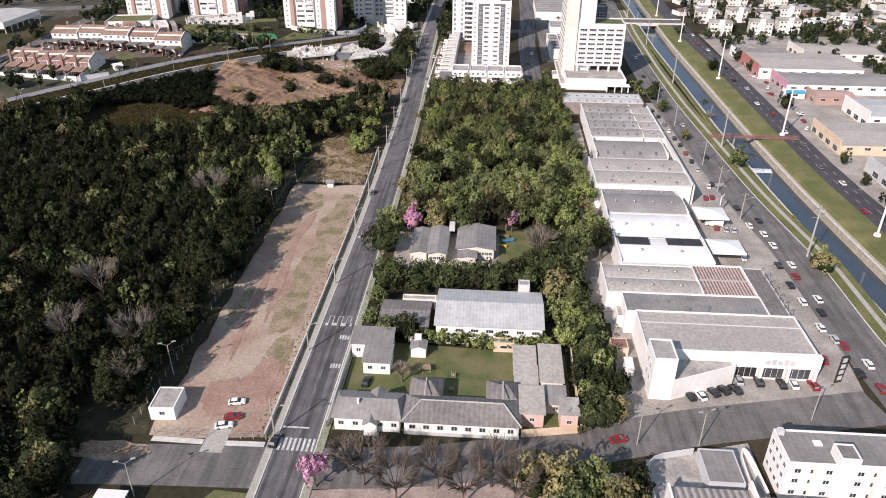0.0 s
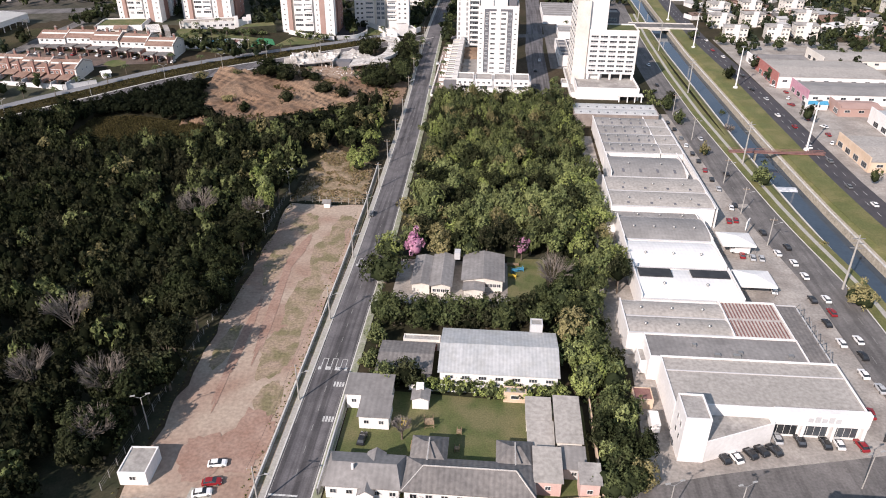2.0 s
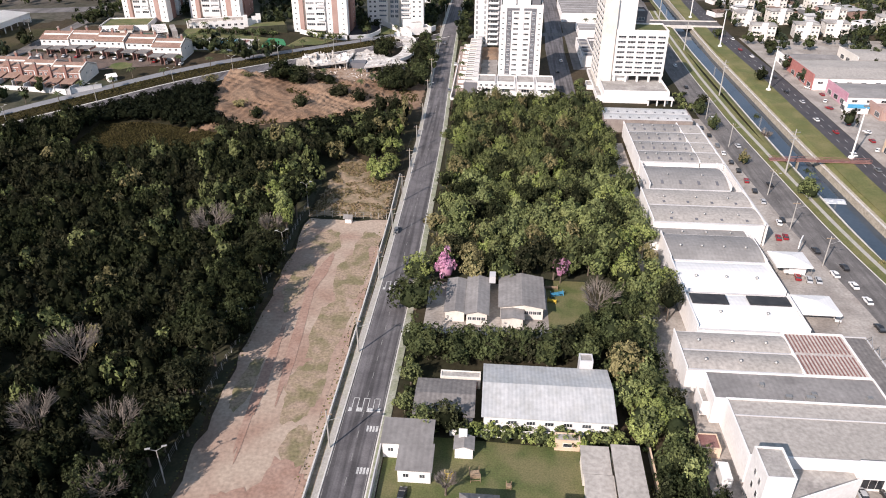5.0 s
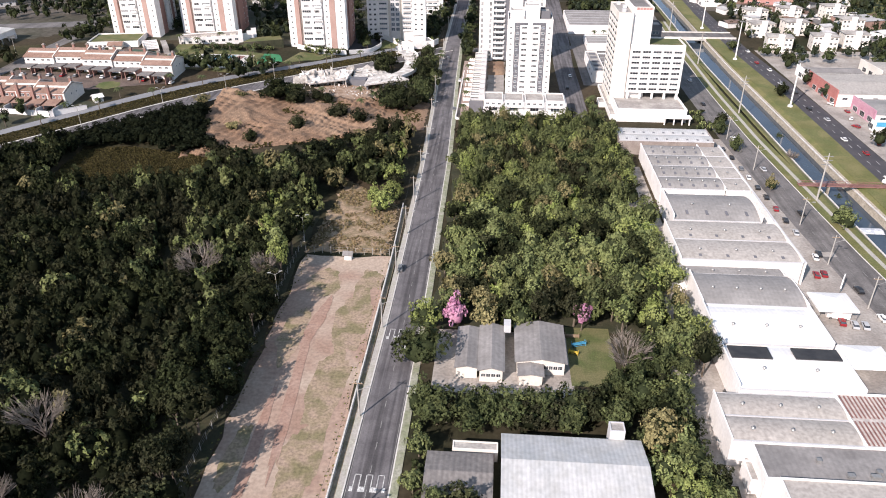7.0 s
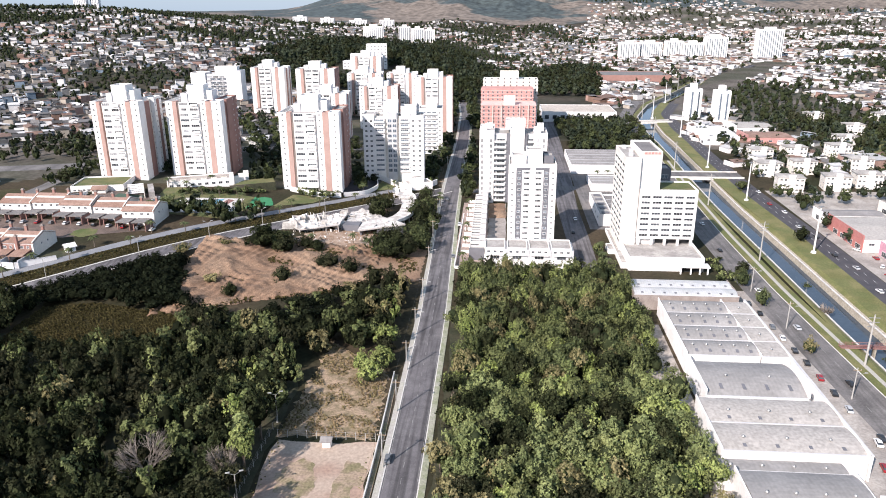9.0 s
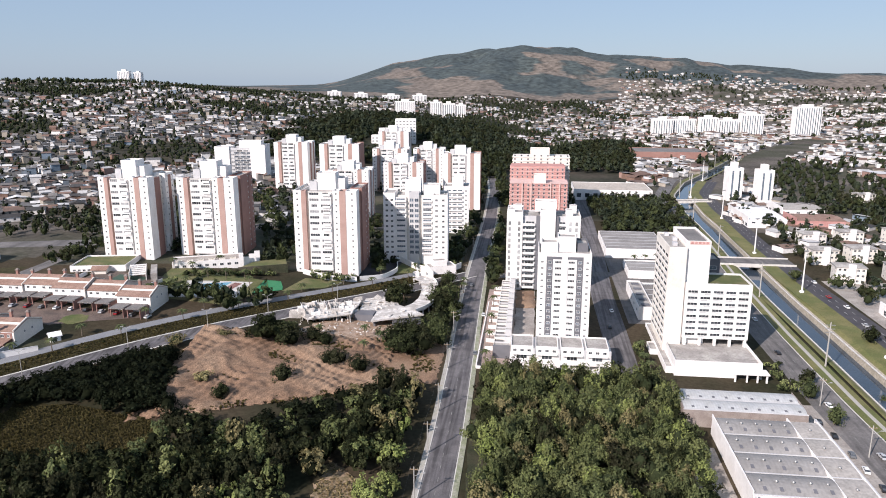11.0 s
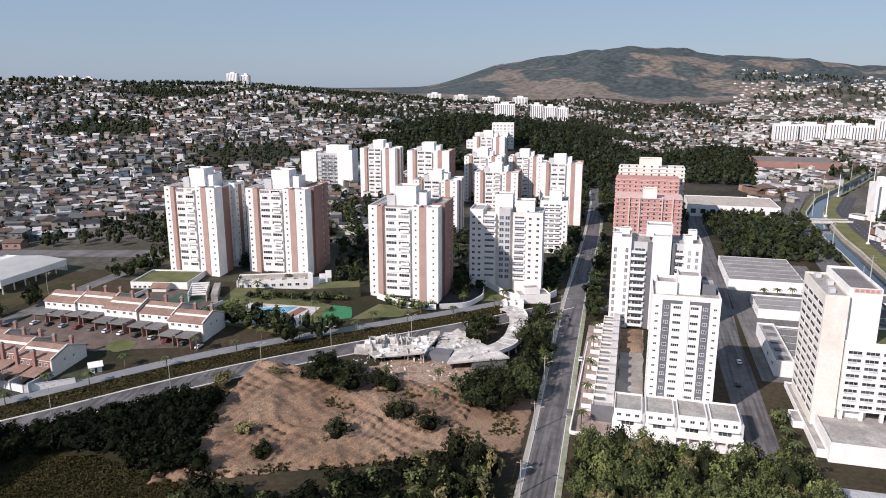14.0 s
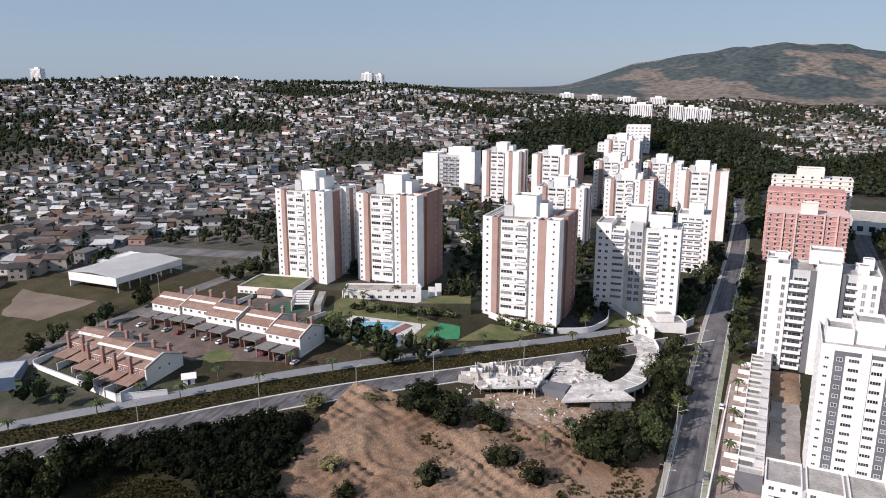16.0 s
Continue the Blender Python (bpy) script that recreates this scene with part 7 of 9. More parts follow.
for k in range(15):
    slab_part("roof_strip", t, 55.4 + 0.82 * k, 55.66 + 0.82 * k, 156.0, 162.4, 5.92, 6.05, M_RSTRIP)
    slab_part("roof_strip", t, 55.4 + 0.82 * k, 55.66 + 0.82 * k, 163.4, 169.8, 5.92, 6.05, M_RSTRIP)
block("street_range", t, 68.2, 73.6, 148.0, 171.0, 0, 5.2, M_MIDGREY, M_FIBRED, parapet=0.2)
for k in range(6):
    bm = bmesh.new()
    tube(bm, (73.2, 148.4 + 3.6 * k, 5.2), (73.2, 150.2 + 3.6 * k, 7.6), 0.1, 0.1), tube(bm, (73.2, 152 + 3.6 * k, 5.2), (73.2, 150.2 + 3.6 * k, 7.6), 0.1, 0.1)
    part("sign_truss", bm, M_METAL, t)
for x0, y0 in ((65.4, 204.6), (64.0, 182.2)):
    t = thing("tent", pose(x0, y0, 0), "white event tent with a pyramid roof", "tent")
    for u in (0.2, 9.4):
        for v2 in (0.2, 8.2):
            bm = bmesh.new()
            tube(bm, (u, v2, 0), (u, v2, 3.6), 0.07, 0.07)
            part("pole", bm, M_METAL, t)
    bm = bmesh.new()
    a = [bm.verts.new(p) for p in ((0, 0, 3.2), (9.6, 0, 3.2), (9.6, 8.4, 3.2), (0, 8.4, 3.2), (0, 0, 3.7), (9.6, 0, 3.7), (9.6, 8.4, 3.7), (0, 8.4, 3.7), (4.8, 4.2, 4.8))]
    for i in range(4):
        j = (i + 1) % 4
        bm.faces.new((a[i], a[j], a[4 + j], a[4 + i])), bm.faces.new((a[4 + i], a[4 + j], a[8]))
    part("canopy", bm, M_WROOF, t)
t = thing("billboard", pose(76.4, 218.4, 0, 0, 0, 60), "blank white billboard on a post", "billboard")
bm = bmesh.new()
tube(bm, (0, 0, 0), (0, 0, 3.5), 0.15, 0.15)
part("post", bm, M_METAL, t)
slab_part("panel", t, -1.8, 1.8, -0.15, 0.15, 2.6, 5.4, M_WHITE)
t = thing("sign_tower", pose(78.6, 130.8, 0, 0, 0, 20), "black lattice sign pylon on the forecourt", "sign")
slab_part("panel", t, -0.9, 0.9, -0.15, 0.15, 0, 7.2, M_DARK)
bm = bmesh.new()
for k in range(4):
    box(bm, -0.6, 0.6, -0.2, -0.155, 0.8 + 1.6 * k, 1.9 + 1.6 * k)
part("sign_lettering", bm, M_KERB, t, "pale sign bars")

# vacant lot
t = thing("hut", pose(-67.6, 107.6, 0, 0, 0, 3), "white site hut with a flat grey roof", "hut")
block("wall_shell", t, 0, 5.2, 0, 6.6, 0, 3.0, M_WHITE, parapet=0.18)
part("window", window_mesh(1.2, 1.0), None, t, m=pose(2.6, -0.01, 1.8))
t = thing("hut", pose(-56.6, 226.4, 0), "tiny white hut by the fence", "hut")
gable("wall_shell", t, 0, 2.0, 0, 1.8, 0, 2.0, 0.5, M_FIBRE, M_WHITE)
ribbon("lot_wall", [(-42.7, 104), (-42.6, 140), (-42.7, 180), (-43.2, 225), (-44.2, 262)], [(0.15, -0.2, 0), (0.15, 1.25, 0), (-0.15, 1.25, 0), (-0.15, -0.2, 0)], [M_KERB], "long pale concrete wall along the pavement", "wall", 4.0, kind="")
ribbon("verge", [(-42.05, 104), (-41.95, 140), (-42.05, 180), (-42.5, 225), (-43.5, 262)], [(0.5, 0.19, 0), (-0.5, 0.19, 0)], [M_DIRT_GR], "weedy strip along the wall", "grass", 4.0)


def fence(pts, h, gap, label):
    """A wire fence: posts and rails."""
    q, _ = path_normals(pts, gap)
    t = thing("fence", pose(0, 0, 0), label, "fence")
    bm0 = bmesh.new()
    tube(bm0, (0, 0, -0.2), (0, 0, h), 0.09, 0.08)
    post = to_mesh("post", bm0, M_CPOLE)
    for x, y in q:
        part("post", post, None, t, m=pose(x, y, gz(x, y)))
    for z in (h * 0.35, h * 0.65, h * 0.95):
        bm = bmesh.new()
        for (x, y), (x2, y2) in zip(q[:-1], q[1:]):
            tube(bm, (x, y, gz(x, y) + z), (x2, y2, gz(x2, y2) + z), 0.025, 0.025, 3)
        part("wire", bm, M_METAL, t)


fence([(-68.6, 230), (-44.2, 230)], 2.2, 2.4, "pale concrete post and wire fence across the lot")
fence([(-70.3, 106), (-69.6, 160), (-70.6, 200), (-70.8, 236)], 2.0, 3.0, "post and wire fence at the wood's edge")
fence([(-65, 103.6), (-54.5, 103.4)], 1.8, 2.2, "wire fence at the lot's street front")
fence([(-50, 103.6), (-42.4, 103.8)], 1.8, 2.2, "wire fence at the lot's street front")
for k, (a, b) in enumerate((((-65, 102.4), (-54.5, 102.2)), ((-50, 102.2), (-42.2, 102.4)))):
    ribbon("pavement", [a, b], [(0.6, 0.16, 0), (-0.8, 0.16, 0)], [M_KERB], "short concrete pavement before the lot", "pavement")
patch("driveway", [(-54.4, 99.5), (-50, 99.5), (-50, 108), (-54.4, 108)], M_PAVE, "concrete driveway into the lot", "driveway", 0.08, 3)
patch("plaza", [(-31, 80), (31, 82), (31, 101), (-31, 91.6)], M_PINKPAVE, "dusty paved plaza under bare street trees", "paving", 0.03, 5)
patch("street_verge", [(-52, 84), (-41, 84), (-41, 90), (-48, 90.5)], M_LAWN, "grass verge at the corner", "grass", 0.1, 3)
bm = bmesh.new()
for k in range(8):
    box(bm, -39.6 + 0.95 * k, -39.1 + 0.95 * k, 101.2, 104.6, 0.06, 0.075)
tagged(new("zebra_crossing", to_mesh("zebra_crossing", bm, M_PAINT)), "worn white zebra crossing", "road marking", "", "structure")
bm = bmesh.new()
for k in range(9):
    box(bm, 16.6 + 0.95 * k, 17.1 + 0.95 * k, 342.0, 345.0, gz(20, 343) + 0.07, gz(20, 343) + 0.085)
tagged(new("zebra_crossing", to_mesh("zebra_crossing", bm, M_PAINT)), "white zebra crossing beside the podium", "road marking", "", "structure")
bm = bmesh.new()
box(bm, -40.0, -34.6, 107.4, 107.8, 0.07, 0.085)
tagged(new("stop_line", to_mesh("stop_line", bm, M_PAINT)), "white stop line", "road marking", "", "structure")
for yb in (143.6, 190.0):
    bm = bmesh.new()
    for k in range(3):
        x = -39.2 + 2.2 * k
        for (xa, ya), (xb, yb2) in (((0, 0), (0.5, 1.0)), ((0.5, 1.0), (0.5, 4.0)), ((0.5, 4.0), (1.6, 4.0)), ((1.6, 4.0), (1.6, 1.0)), ((1.6, 1.0), (2.0, 0))):
            box(bm, x + min(xa, xb) - 0.08, x + max(xa, xb) + 0.08, yb + min(ya, yb2) - 0.08, yb + max(ya, yb2) + 0.08, 0.07, 0.085)
    tagged(new("speed_hump_marking", to_mesh("speed_hump_marking", bm, M_PAINT)), "painted speed hump outlines on the avenue", "road marking", "", "structure")
for yb in (127, 138, 186):
    bm = bmesh.new()
    for k in range(4):
        box(bm, -34.6 + 0.62 * k, -34.2 + 0.62 * k, yb, yb + 1.6, 0.07, 0.085)
        box(bm, -34.6 + 0.62 * k, -34.1 + 0.62 * k, yb + 0.7, yb + 0.9, 0.0705, 0.086)
    tagged(new("road_lettering", to_mesh("road_lettering", bm, M_PAINT)), "worn white lettering bars on the avenue", "road marking", "", "structure")

# apartment house at the street corner
t = thing("apartment_house", pose(54.2, 96.2, 0), "white three-storey apartment house with a grey roof", "apartment house")
block("body", t, 0, 25, 0, 8.4, -0.5, 8.8, M_WHITE, M_FIBRE, parapet=0.3)
block("stair_tower", t, 8.2, 11.6, -0.6, 3.2, -0.5, 10.9, M_WHITE, M_FIBRED, parapet=0.2)
slab_part("hatch", t, 6.0, 7.4, 4.6, 5.8, 8.85, 9.2, M_WHITE)
slab_part("tank", t, 0.3, 1.4, 6.9, 8.0, 8.85, 9.9, M_MIDGREY)
for z in (2.0, 4.8, 7.2):
    for k in range(9):
        part("window", window_mesh(1.2, 1.1), None, t, m=pose(1.8 + 2.7 * k, -0.01, z))
    for k in range(4):
        part("window", window_mesh(1.1, 1.1), None, t, m=pose(-0.01, 1.3 + 1.9 * k, z, 0, 0, 270))
for k in range(4):
    slab_part("facade_pier", t, 4.4 + 5.4 * k, 5.0 + 5.4 * k, -0.25, -0.02, -0.5, 8.8, M_CREAM)
t = thing("shed", pose(0, 0, 0), "row of low sheds with pale corrugated roofs", "shed")
gable("wall_shell", t, 34.0, 47.6, 83.0, 93.6, 0, 3.9, 0.7, M_STRIPE, M_WHITE, "x", 0.3)
slab_part("end_wall", t, 47.9, 48.3, 82.8, 95.0, 0, 5.4, M_WHITE)
slab_part("end_wall", t, 33.3, 33.7, 82.8, 93.8, 0, 5.0, M_WHITE)
gable("wall_shell", t, 48.8, 62.0, 82.0, 92.4, 0, 3.8, 0.7, M_STRIPE, M_WHITE, "x", 0.3)
patch("yard", [(31, 93), (53, 93), (53, 110), (32, 104)], M_SLAB, "grey yard with low walls", "yard", 0.09, 4)
ribbon("boundary_wall", [(31.6, 92), (31.6, 103.6), (41.4, 106.2)], [(0.1, -0.2, 0), (0.1, 1.6, 0), (-0.1, 1.6, 0), (-0.1, -0.2, 0)], [M_MIDGREY], "grey street wall of the corner yard", "wall", 2.0, kind="")
t = thing("shed", pose(0, 0, 0), "low shed with a grey flat roof in the corner yard", "shed")
block("wall_shell", t, 41.6, 48.2, 96.6, 105.0, 0, 2.7, M_MIDGREY, M_FIBRE, parapet=0.15)
ribbon("boundary_wall", [(49.6, 95), (50.0, 107.6), (51.6, 108.4), (52.2, 96)], [(0.1, -0.2, 0), (0.1, 1.8, 0), (-0.1, 1.8, 0), (-0.1, -0.2, 0)], [M_WHITE], "white walls of a narrow lane", "wall", 2.0, kind="")
t = thing("store_shed", pose(29.6, 136.4, 0), "small brick store under the trees with a red roof", "store")
block("wall_shell", t, 0, 4, 0, 4, 0, 2.4, M_PEACH, M_RSTRIP, parapet=0.1)
block("loading_bay", t, 3.0, 7.0, 12, 17, 0, 3.2, M_WHITE, M_SLAB, parapet=0.2)

# ---- trees, palms and shrubs one by one ----
for x, y, w, h, k, wd in ((-29.6, 181.6, 13.8, 9.3, "leaf", ""), (-24.5, 162, 10.1, 8.4, "leaf", ""), (-16.2, 164, 9.1, 8.2, "leaf", ""), (-9.5, 164.6, 9.6, 8.0, "leaf", ""), (-3.6, 164.4, 9.1, 8.0, "leaf", ""), (2.4, 165.4, 9.4, 8.0, "leaf", ""),
                          (7.6, 166, 8.6, 7.6, "dark", ""), (-30.4, 195, 7.8, 7.6, "bright", ""), (-27.4, 153, 5.5, 5.4, "leaf", ""), (-27.6, 144, 4.8, 5.0, "leaf", ""), (-18.6, 139.4, 7.7, 6.5, "dark", ""), (-23.6, 139.0, 6.0, 5.4, "leaf", ""),
                          (18.4, 157.6, 9.0, 9.3, "olive", ""), (17.6, 149.0, 8.2, 8.1, "leaf", ""), (21.6, 143, 9.1, 8.6, "bright", ""), (25.6, 140, 7.9, 8.0, "leaf", ""), (19.2, 139, 7.4, 7.3, "bright", ""), (26.0, 127.4, 7.0, 7.2, "leaf", ""),
                          (28.2, 121.0, 6.6, 6.8, "dark", ""), (27.4, 114.8, 6.0, 6.2, "olive", ""), (24.0, 132.5, 5.4, 6.4, "leaf", ""), (22.6, 120.6, 5.6, 6.0, "leaf", ""), (23.4, 113.2, 5.4, 5.4, "dark", ""), (16.4, 169.6, 7.8, 8.0, "leaf", ""),
                          (22.6, 165.4, 8.2, 7.8, "leaf", ""), (22.8, 154.2, 7.7, 7.3, "leaf", ""), (26.6, 147.6, 6.7, 6.5, "dark", ""), (28.6, 133.6, 5.6, 5.6, "leaf", ""),
                          (-29.8, 92.6, 6.0, 8.4, "pink", ""), (-23.0, 197.4, 6.6, 7.4, "pink", ""), (7.4, 197.0, 5.0, 7.6, "pink", ""),
                          (10.4, 95.0, 9.4, 8.6, "olive", "street tree with dull olive winter foliage"), (15.6, 93.6, 9.0, 8.4, "olive", "street tree with dull olive winter foliage"), (25.0, 90.0, 8.4, 8.0, "olive", "street tree with dull olive winter foliage"), (20.4, 93.0, 8.4, 8.0, "leaf", ""), (27.6, 94.0, 7.4, 7.2, "dark", ""), (15.6, 87.4, 8.4, 8.0, "leaf", ""),
                          (93.6, 258.6, 8.2, 6.4, "leaf", ""), (94.4, 181.0, 7.6, 6.2, "olive", "round olive tree on the canal verge"), (98.6, 215, 3.4, 3.4, "olive", ""), (76.6, 318, 5.5, 5.4, "leaf", ""), (79.6, 284, 4.4, 4.6, "olive", ""), (75.5, 335, 6.4, 5.8, "leaf", ""), (78.5, 345, 6.0, 6.0, "dark", ""),
                          (116.4, 388, 6.8, 5.4, "dark", ""), (117, 470, 8.0, 6.0, "leaf", ""), (104.5, 287, 3.4, 3.0, "leaf", ""), (103, 345, 3.6, 3.4, "leaf", ""),
                          (-138, 335.3, 6.8, 4.8, "olive", "round shrub on the orange earth"), (-125, 345.4, 5.4, 4.1, "olive", "round shrub on the orange earth"), (-110.2, 348.6, 13.5, 10.3, "leaf", ""), (-104.6, 351.6, 11.3, 8.6, "leaf", ""), (-100.6, 347.6, 10.0, 6.2, "dark", ""),
                          (-81.5, 337.8, 8.6, 5.5, "leaf", ""), (-93.8, 321.7, 7.6, 5.3, "dark", ""), (-71.2, 334, 7.6, 5.2, "dark", ""), (-63.4, 355, 12.2, 10.1, "leaf", ""), (-58.0, 351.0, 10.6, 9.0, "dark", ""), (-50.0, 394.6, 10.0, 9.6, "dark", ""),
                          (-47.6, 363.0, 9.2, 8.4, "leaf", ""), (-49.0, 408, 9.5, 10.1, "leaf", ""), (-49.4, 380, 10.3, 9.4, "dark", ""), (-52.0, 426, 8.1, 9.6, "leaf", ""), (-72, 399, 8.9, 10.3, "leaf", ""),
                          (-51.8, 416, 9.5, 10, "dark", ""), (-54.5, 405, 8.5, 9.0, "leaf", ""), (-51, 372, 10, 9.5, "leaf", ""), (-57.5, 364, 10, 9, "dark", ""), (-62.5, 362, 8.5, 8, "leaf", ""), (-44.8, 386, 6.5, 8, "leaf", ""), (-52.5, 354, 11, 9.5, "dark", ""), (-93.7, 354, 9.5, 4.5, "dark", ""), (-88.5, 353, 7, 4, "leaf", ""), (-70.5, 414, 7.5, 8, "leaf", ""), (-52, 437, 7.5, 8, "dark", ""), (-44.8, 398, 6.5, 7.5, "dark", ""),
                          (-84, 97, 9.5, 9.5, "dark", ""), (-90, 92, 10.5, 10, "dark", ""), (-80, 90.5, 9.5, 9, "leaf", ""), (-86, 86, 10, 9, "dark", ""), (-76.5, 86, 8.5, 8.5, "dark", ""),
                          (-118, 314, 6.5, 4.3, "olive", ""), (-109, 306, 5.5, 4.0, "dark", "")):
    tree(x, y, w * (1.12 if x < -60 and y > 300 else 1), h, "dark" if k == "leaf" and x < -60 and y > 300 else "deep" if k == "leaf" and (y > 285 or 160 < y < 182) else k, "", None, wd)

for x, y, w in ((-50.2, 257, 7.5), (-48.2, 265, 8.0), (-53.5, 264, 6.5)):
    tree(x, y, w, w * 0.85, "bright")


def bare_tree(x, y, w, h, label="leafless grey tree with spreading twigs", twig=None, fans=5):
    r0 = random.Random(int(x * 31 + y * 7))
    t = thing("tree", pose(x, y, land_z(x, y)), label, "tree")
    bm = bmesh.new()
    tube(bm, (0, 0, -0.3), (0, 0, h * 0.4), 0.25, 0.18)
    part("trunk", bm, M_BARK, t)
    bm = bmesh.new()
    for k in range(11):
        a, e = 2 * math.pi * k / 11 + r0.uniform(-0.3, 0.3), r0.uniform(0.4, 1.0)
        p = Vector((w * 0.28 * math.cos(a) * e, w * 0.28 * math.sin(a) * e, h * r0.uniform(0.6, 0.75)))
        tube(bm, (0, 0, h * r0.uniform(0.3, 0.42)), p, 0.13, 0.07, 4)
        for j in range(6):
            a2 = a + r0.uniform(-0.9, 0.9)
            q2 = p + Vector((w * 0.22 * math.cos(a2) * r0.uniform(0.4, 1), w * 0.22 * math.sin(a2) * r0.uniform(0.4, 1), h * r0.uniform(0.08, 0.3)))
            tube(bm, p, q2, 0.07, 0.035, 3)
            for i in range(fans):
                a3 = a2 + r0.uniform(-1.4, 1.4)
                tube(bm, p.lerp(q2, r0.uniform(0.3, 1)), q2 + Vector((w * 0.12 * math.cos(a3), w * 0.12 * math.sin(a3), h * r0.uniform(-0.02, 0.14))), 0.045, 0.02, 3)
    part("crown", bm, twig or M_TWIG, t, "bare branches and twigs")


for x, y, w, h in ((14.9, 178.8, 10, 10), (-90.3, 206.7, 12, 12), (-73.7, 208, 7, 10.5), (-97.7, 148.4, 11, 12), (-78.4, 127, 10, 12), (-73.6, 113.5, 8.5, 10.5), (-95, 128, 9, 12), (97.8, 316, 5, 6), (-17.6, 123.4, 4.2, 4.6)):
    bare_tree(x, y, w, h)
M_TWIGB = surf("brown_winter_twigs", (0.085, 0.068, 0.054), (0.135, 0.11, 0.088), 0.5, fine=2)
for x, y, w, h in ((-21.0, 93.6, 10.5, 8.8), (-24.8, 96.6, 7.5, 6.8), (-14.6, 90.6, 9.5, 8.2), (-7.4, 94.0, 9.5, 8.4), (-2.6, 90.6, 10.0, 8.6), (2.4, 95.0, 9.5, 8.4), (6.6, 91.2, 9.5, 8.6)):
    bare_tree(x, y, w, h, "bare brown street tree with dense fine twigs", M_TWIGB, 9)


def palm_mesh():
    bm = bmesh.new()
    r0 = random.Random(3)
    for k in range(13):
        a, up = 2 * math.pi * k / 13, r0.uniform(0.1, 0.9)
        prev = None
        for i in range(5):
            u = i / 4
            c = Vector((math.cos(a) * 1.9 * u, math.sin(a) * 1.9 * u, up * u * 1.5 - 1.4 * u * u))
            s = Vector((-math.sin(a), math.cos(a), 0)) * 0.32 * math.sin(math.pi * (0.15 + 0.8 * u))
            cur = [bm.verts.new(c - s - Vector((0, 0, 0.12))), bm.verts.new(c), bm.verts.new(c + s - Vector((0, 0, 0.12)))]
            if prev:
                bm.faces.new((prev[0], prev[1], cur[1], cur[0])), bm.faces.new((prev[1], prev[2], cur[2], cur[1]))
            prev = cur
    return to_mesh("frond_crown", bm, M_PALM)


PALM_TOP = palm_mesh()
bm = bmesh.new()
tube(bm, (0, 0, -0.3), (0.05, 0.03, 2.2), 0.2, 0.15), tube(bm, (0.05, 0.03, 2.2), (0.0, 0.0, 4.4), 0.15, 0.12)
PALM_TRUNK = to_mesh("palm_trunk", bm, M_BARK)


def palm(x, y, h):
    t = thing("palm_tree", pose(x, y, gz(x, y), 0, 0, rng.uniform(0, 360)), "slender palm with a tuft of drooping fronds", "palm", "palms of the estate")
    part("trunk", PALM_TRUNK, None, t, m=Matrix.Diagonal((1, 1, h / 4.4, 1)))
    part("frond_crown", PALM_TOP, None, t, m=Matrix.Translation((0, 0, h)) @ Matrix.Scale(1.15, 4))


q, nr = path_normals(BOUL[2:8], 11.0)
for i, (p, n) in enumerate(zip(q, nr)):
    o = 15.0 if i % 2 else 8.0
    palm(p[0] + n[0] * o, p[1] + n[1] * o, 3.4 + (i * 37 % 10) * 0.18)
for x, y in ((-92.7, 358.5), (-73.7, 349.8), (-69.5, 359.5), (-76, 362), (-166.8, 366), (-163, 372), (-160.7, 389), (-157, 402), (-164, 383), (-149, 403), (-170, 376), (-161, 424), (-136, 398), (-141, 405), (-45.5, 440), (-44.6, 428), (42, 496), (48, 497), (54, 496), (60, 497), (-168, 410), (-176, 408),
             (-29.5, 352), (-29.2, 372), (-29.6, 392), (-29.7, 412), (-30, 430), (27, 356), (27.4, 366), (28, 348)):
    palm(x, y, rng.uniform(3.4, 5.2))
for x, y in scatter([(15, 158), (23, 150), (20, 140), (20, 111), (27.5, 114), (27, 136), (25, 150), (28, 172), (27, 188), (18, 188), (10, 172)], 4.6, 71):
    tree(x, y, rng.uniform(5, 7.5), rng.uniform(5.5, 8), ["deep", "dark", "leaf", "deep"][rng.randint(4)], "trees beside the compound")
for x in np.arange(-27, 12, 4.2):
    tree(x, 163.5 + rng.uniform(-2.5, 2.5), rng.uniform(7, 9), rng.uniform(6.6, 8), ["deep", "dark"][rng.randint(2)], "tree row behind the shed")
spots = [(x, y, gz(x, y), rng.uniform(2.0, 3.6), rng.uniform(1.8, 3.4), rng.randint(3)) for x, y in scatter([(-167, 398), (-131, 416), (-132, 419), (-168, 401.4)], 2.0, 8) + scatter([(-168, 366), (-160, 364), (-161, 376), (-166, 392), (-169, 390)], 2.6, 9)
         + scatter([(-30, 139.5), (16, 138.4), (18, 143), (16, 137.2)], 2.0, 12) + scatter([(-28.4, 140), (-26, 140), (-26.2, 172), (-28.6, 172)], 2.4, 13) + scatter([(-110, 418), (-98, 424), (-96, 428), (-120, 426)], 2.2, 14)
         + scatter([(-58, 462), (-50, 470), (-52, 520), (-60, 500)], 3.4, 15) + scatter([(24, 345), (29, 345), (29, 372), (26, 372)], 2.8, 16) + scatter([(67, 335), (76, 335), (76, 362), (67, 362)], 4.0, 21)]
wood("shrubbery", spots, CROWN_MID, [M_LEAFM, M_LEAFD, M_LEAF], "clipped hedges and garden shrubs", "shrubs")
hedge = [(x, y, 0.0, rng.uniform(2.6, 3.6), rng.uniform(2.6, 3.6), rng.randint(2)) for x, y in scatter([(-17, 136.0), (17, 137.0), (17, 139.6), (-17, 139.2)], 1.9, 31)]
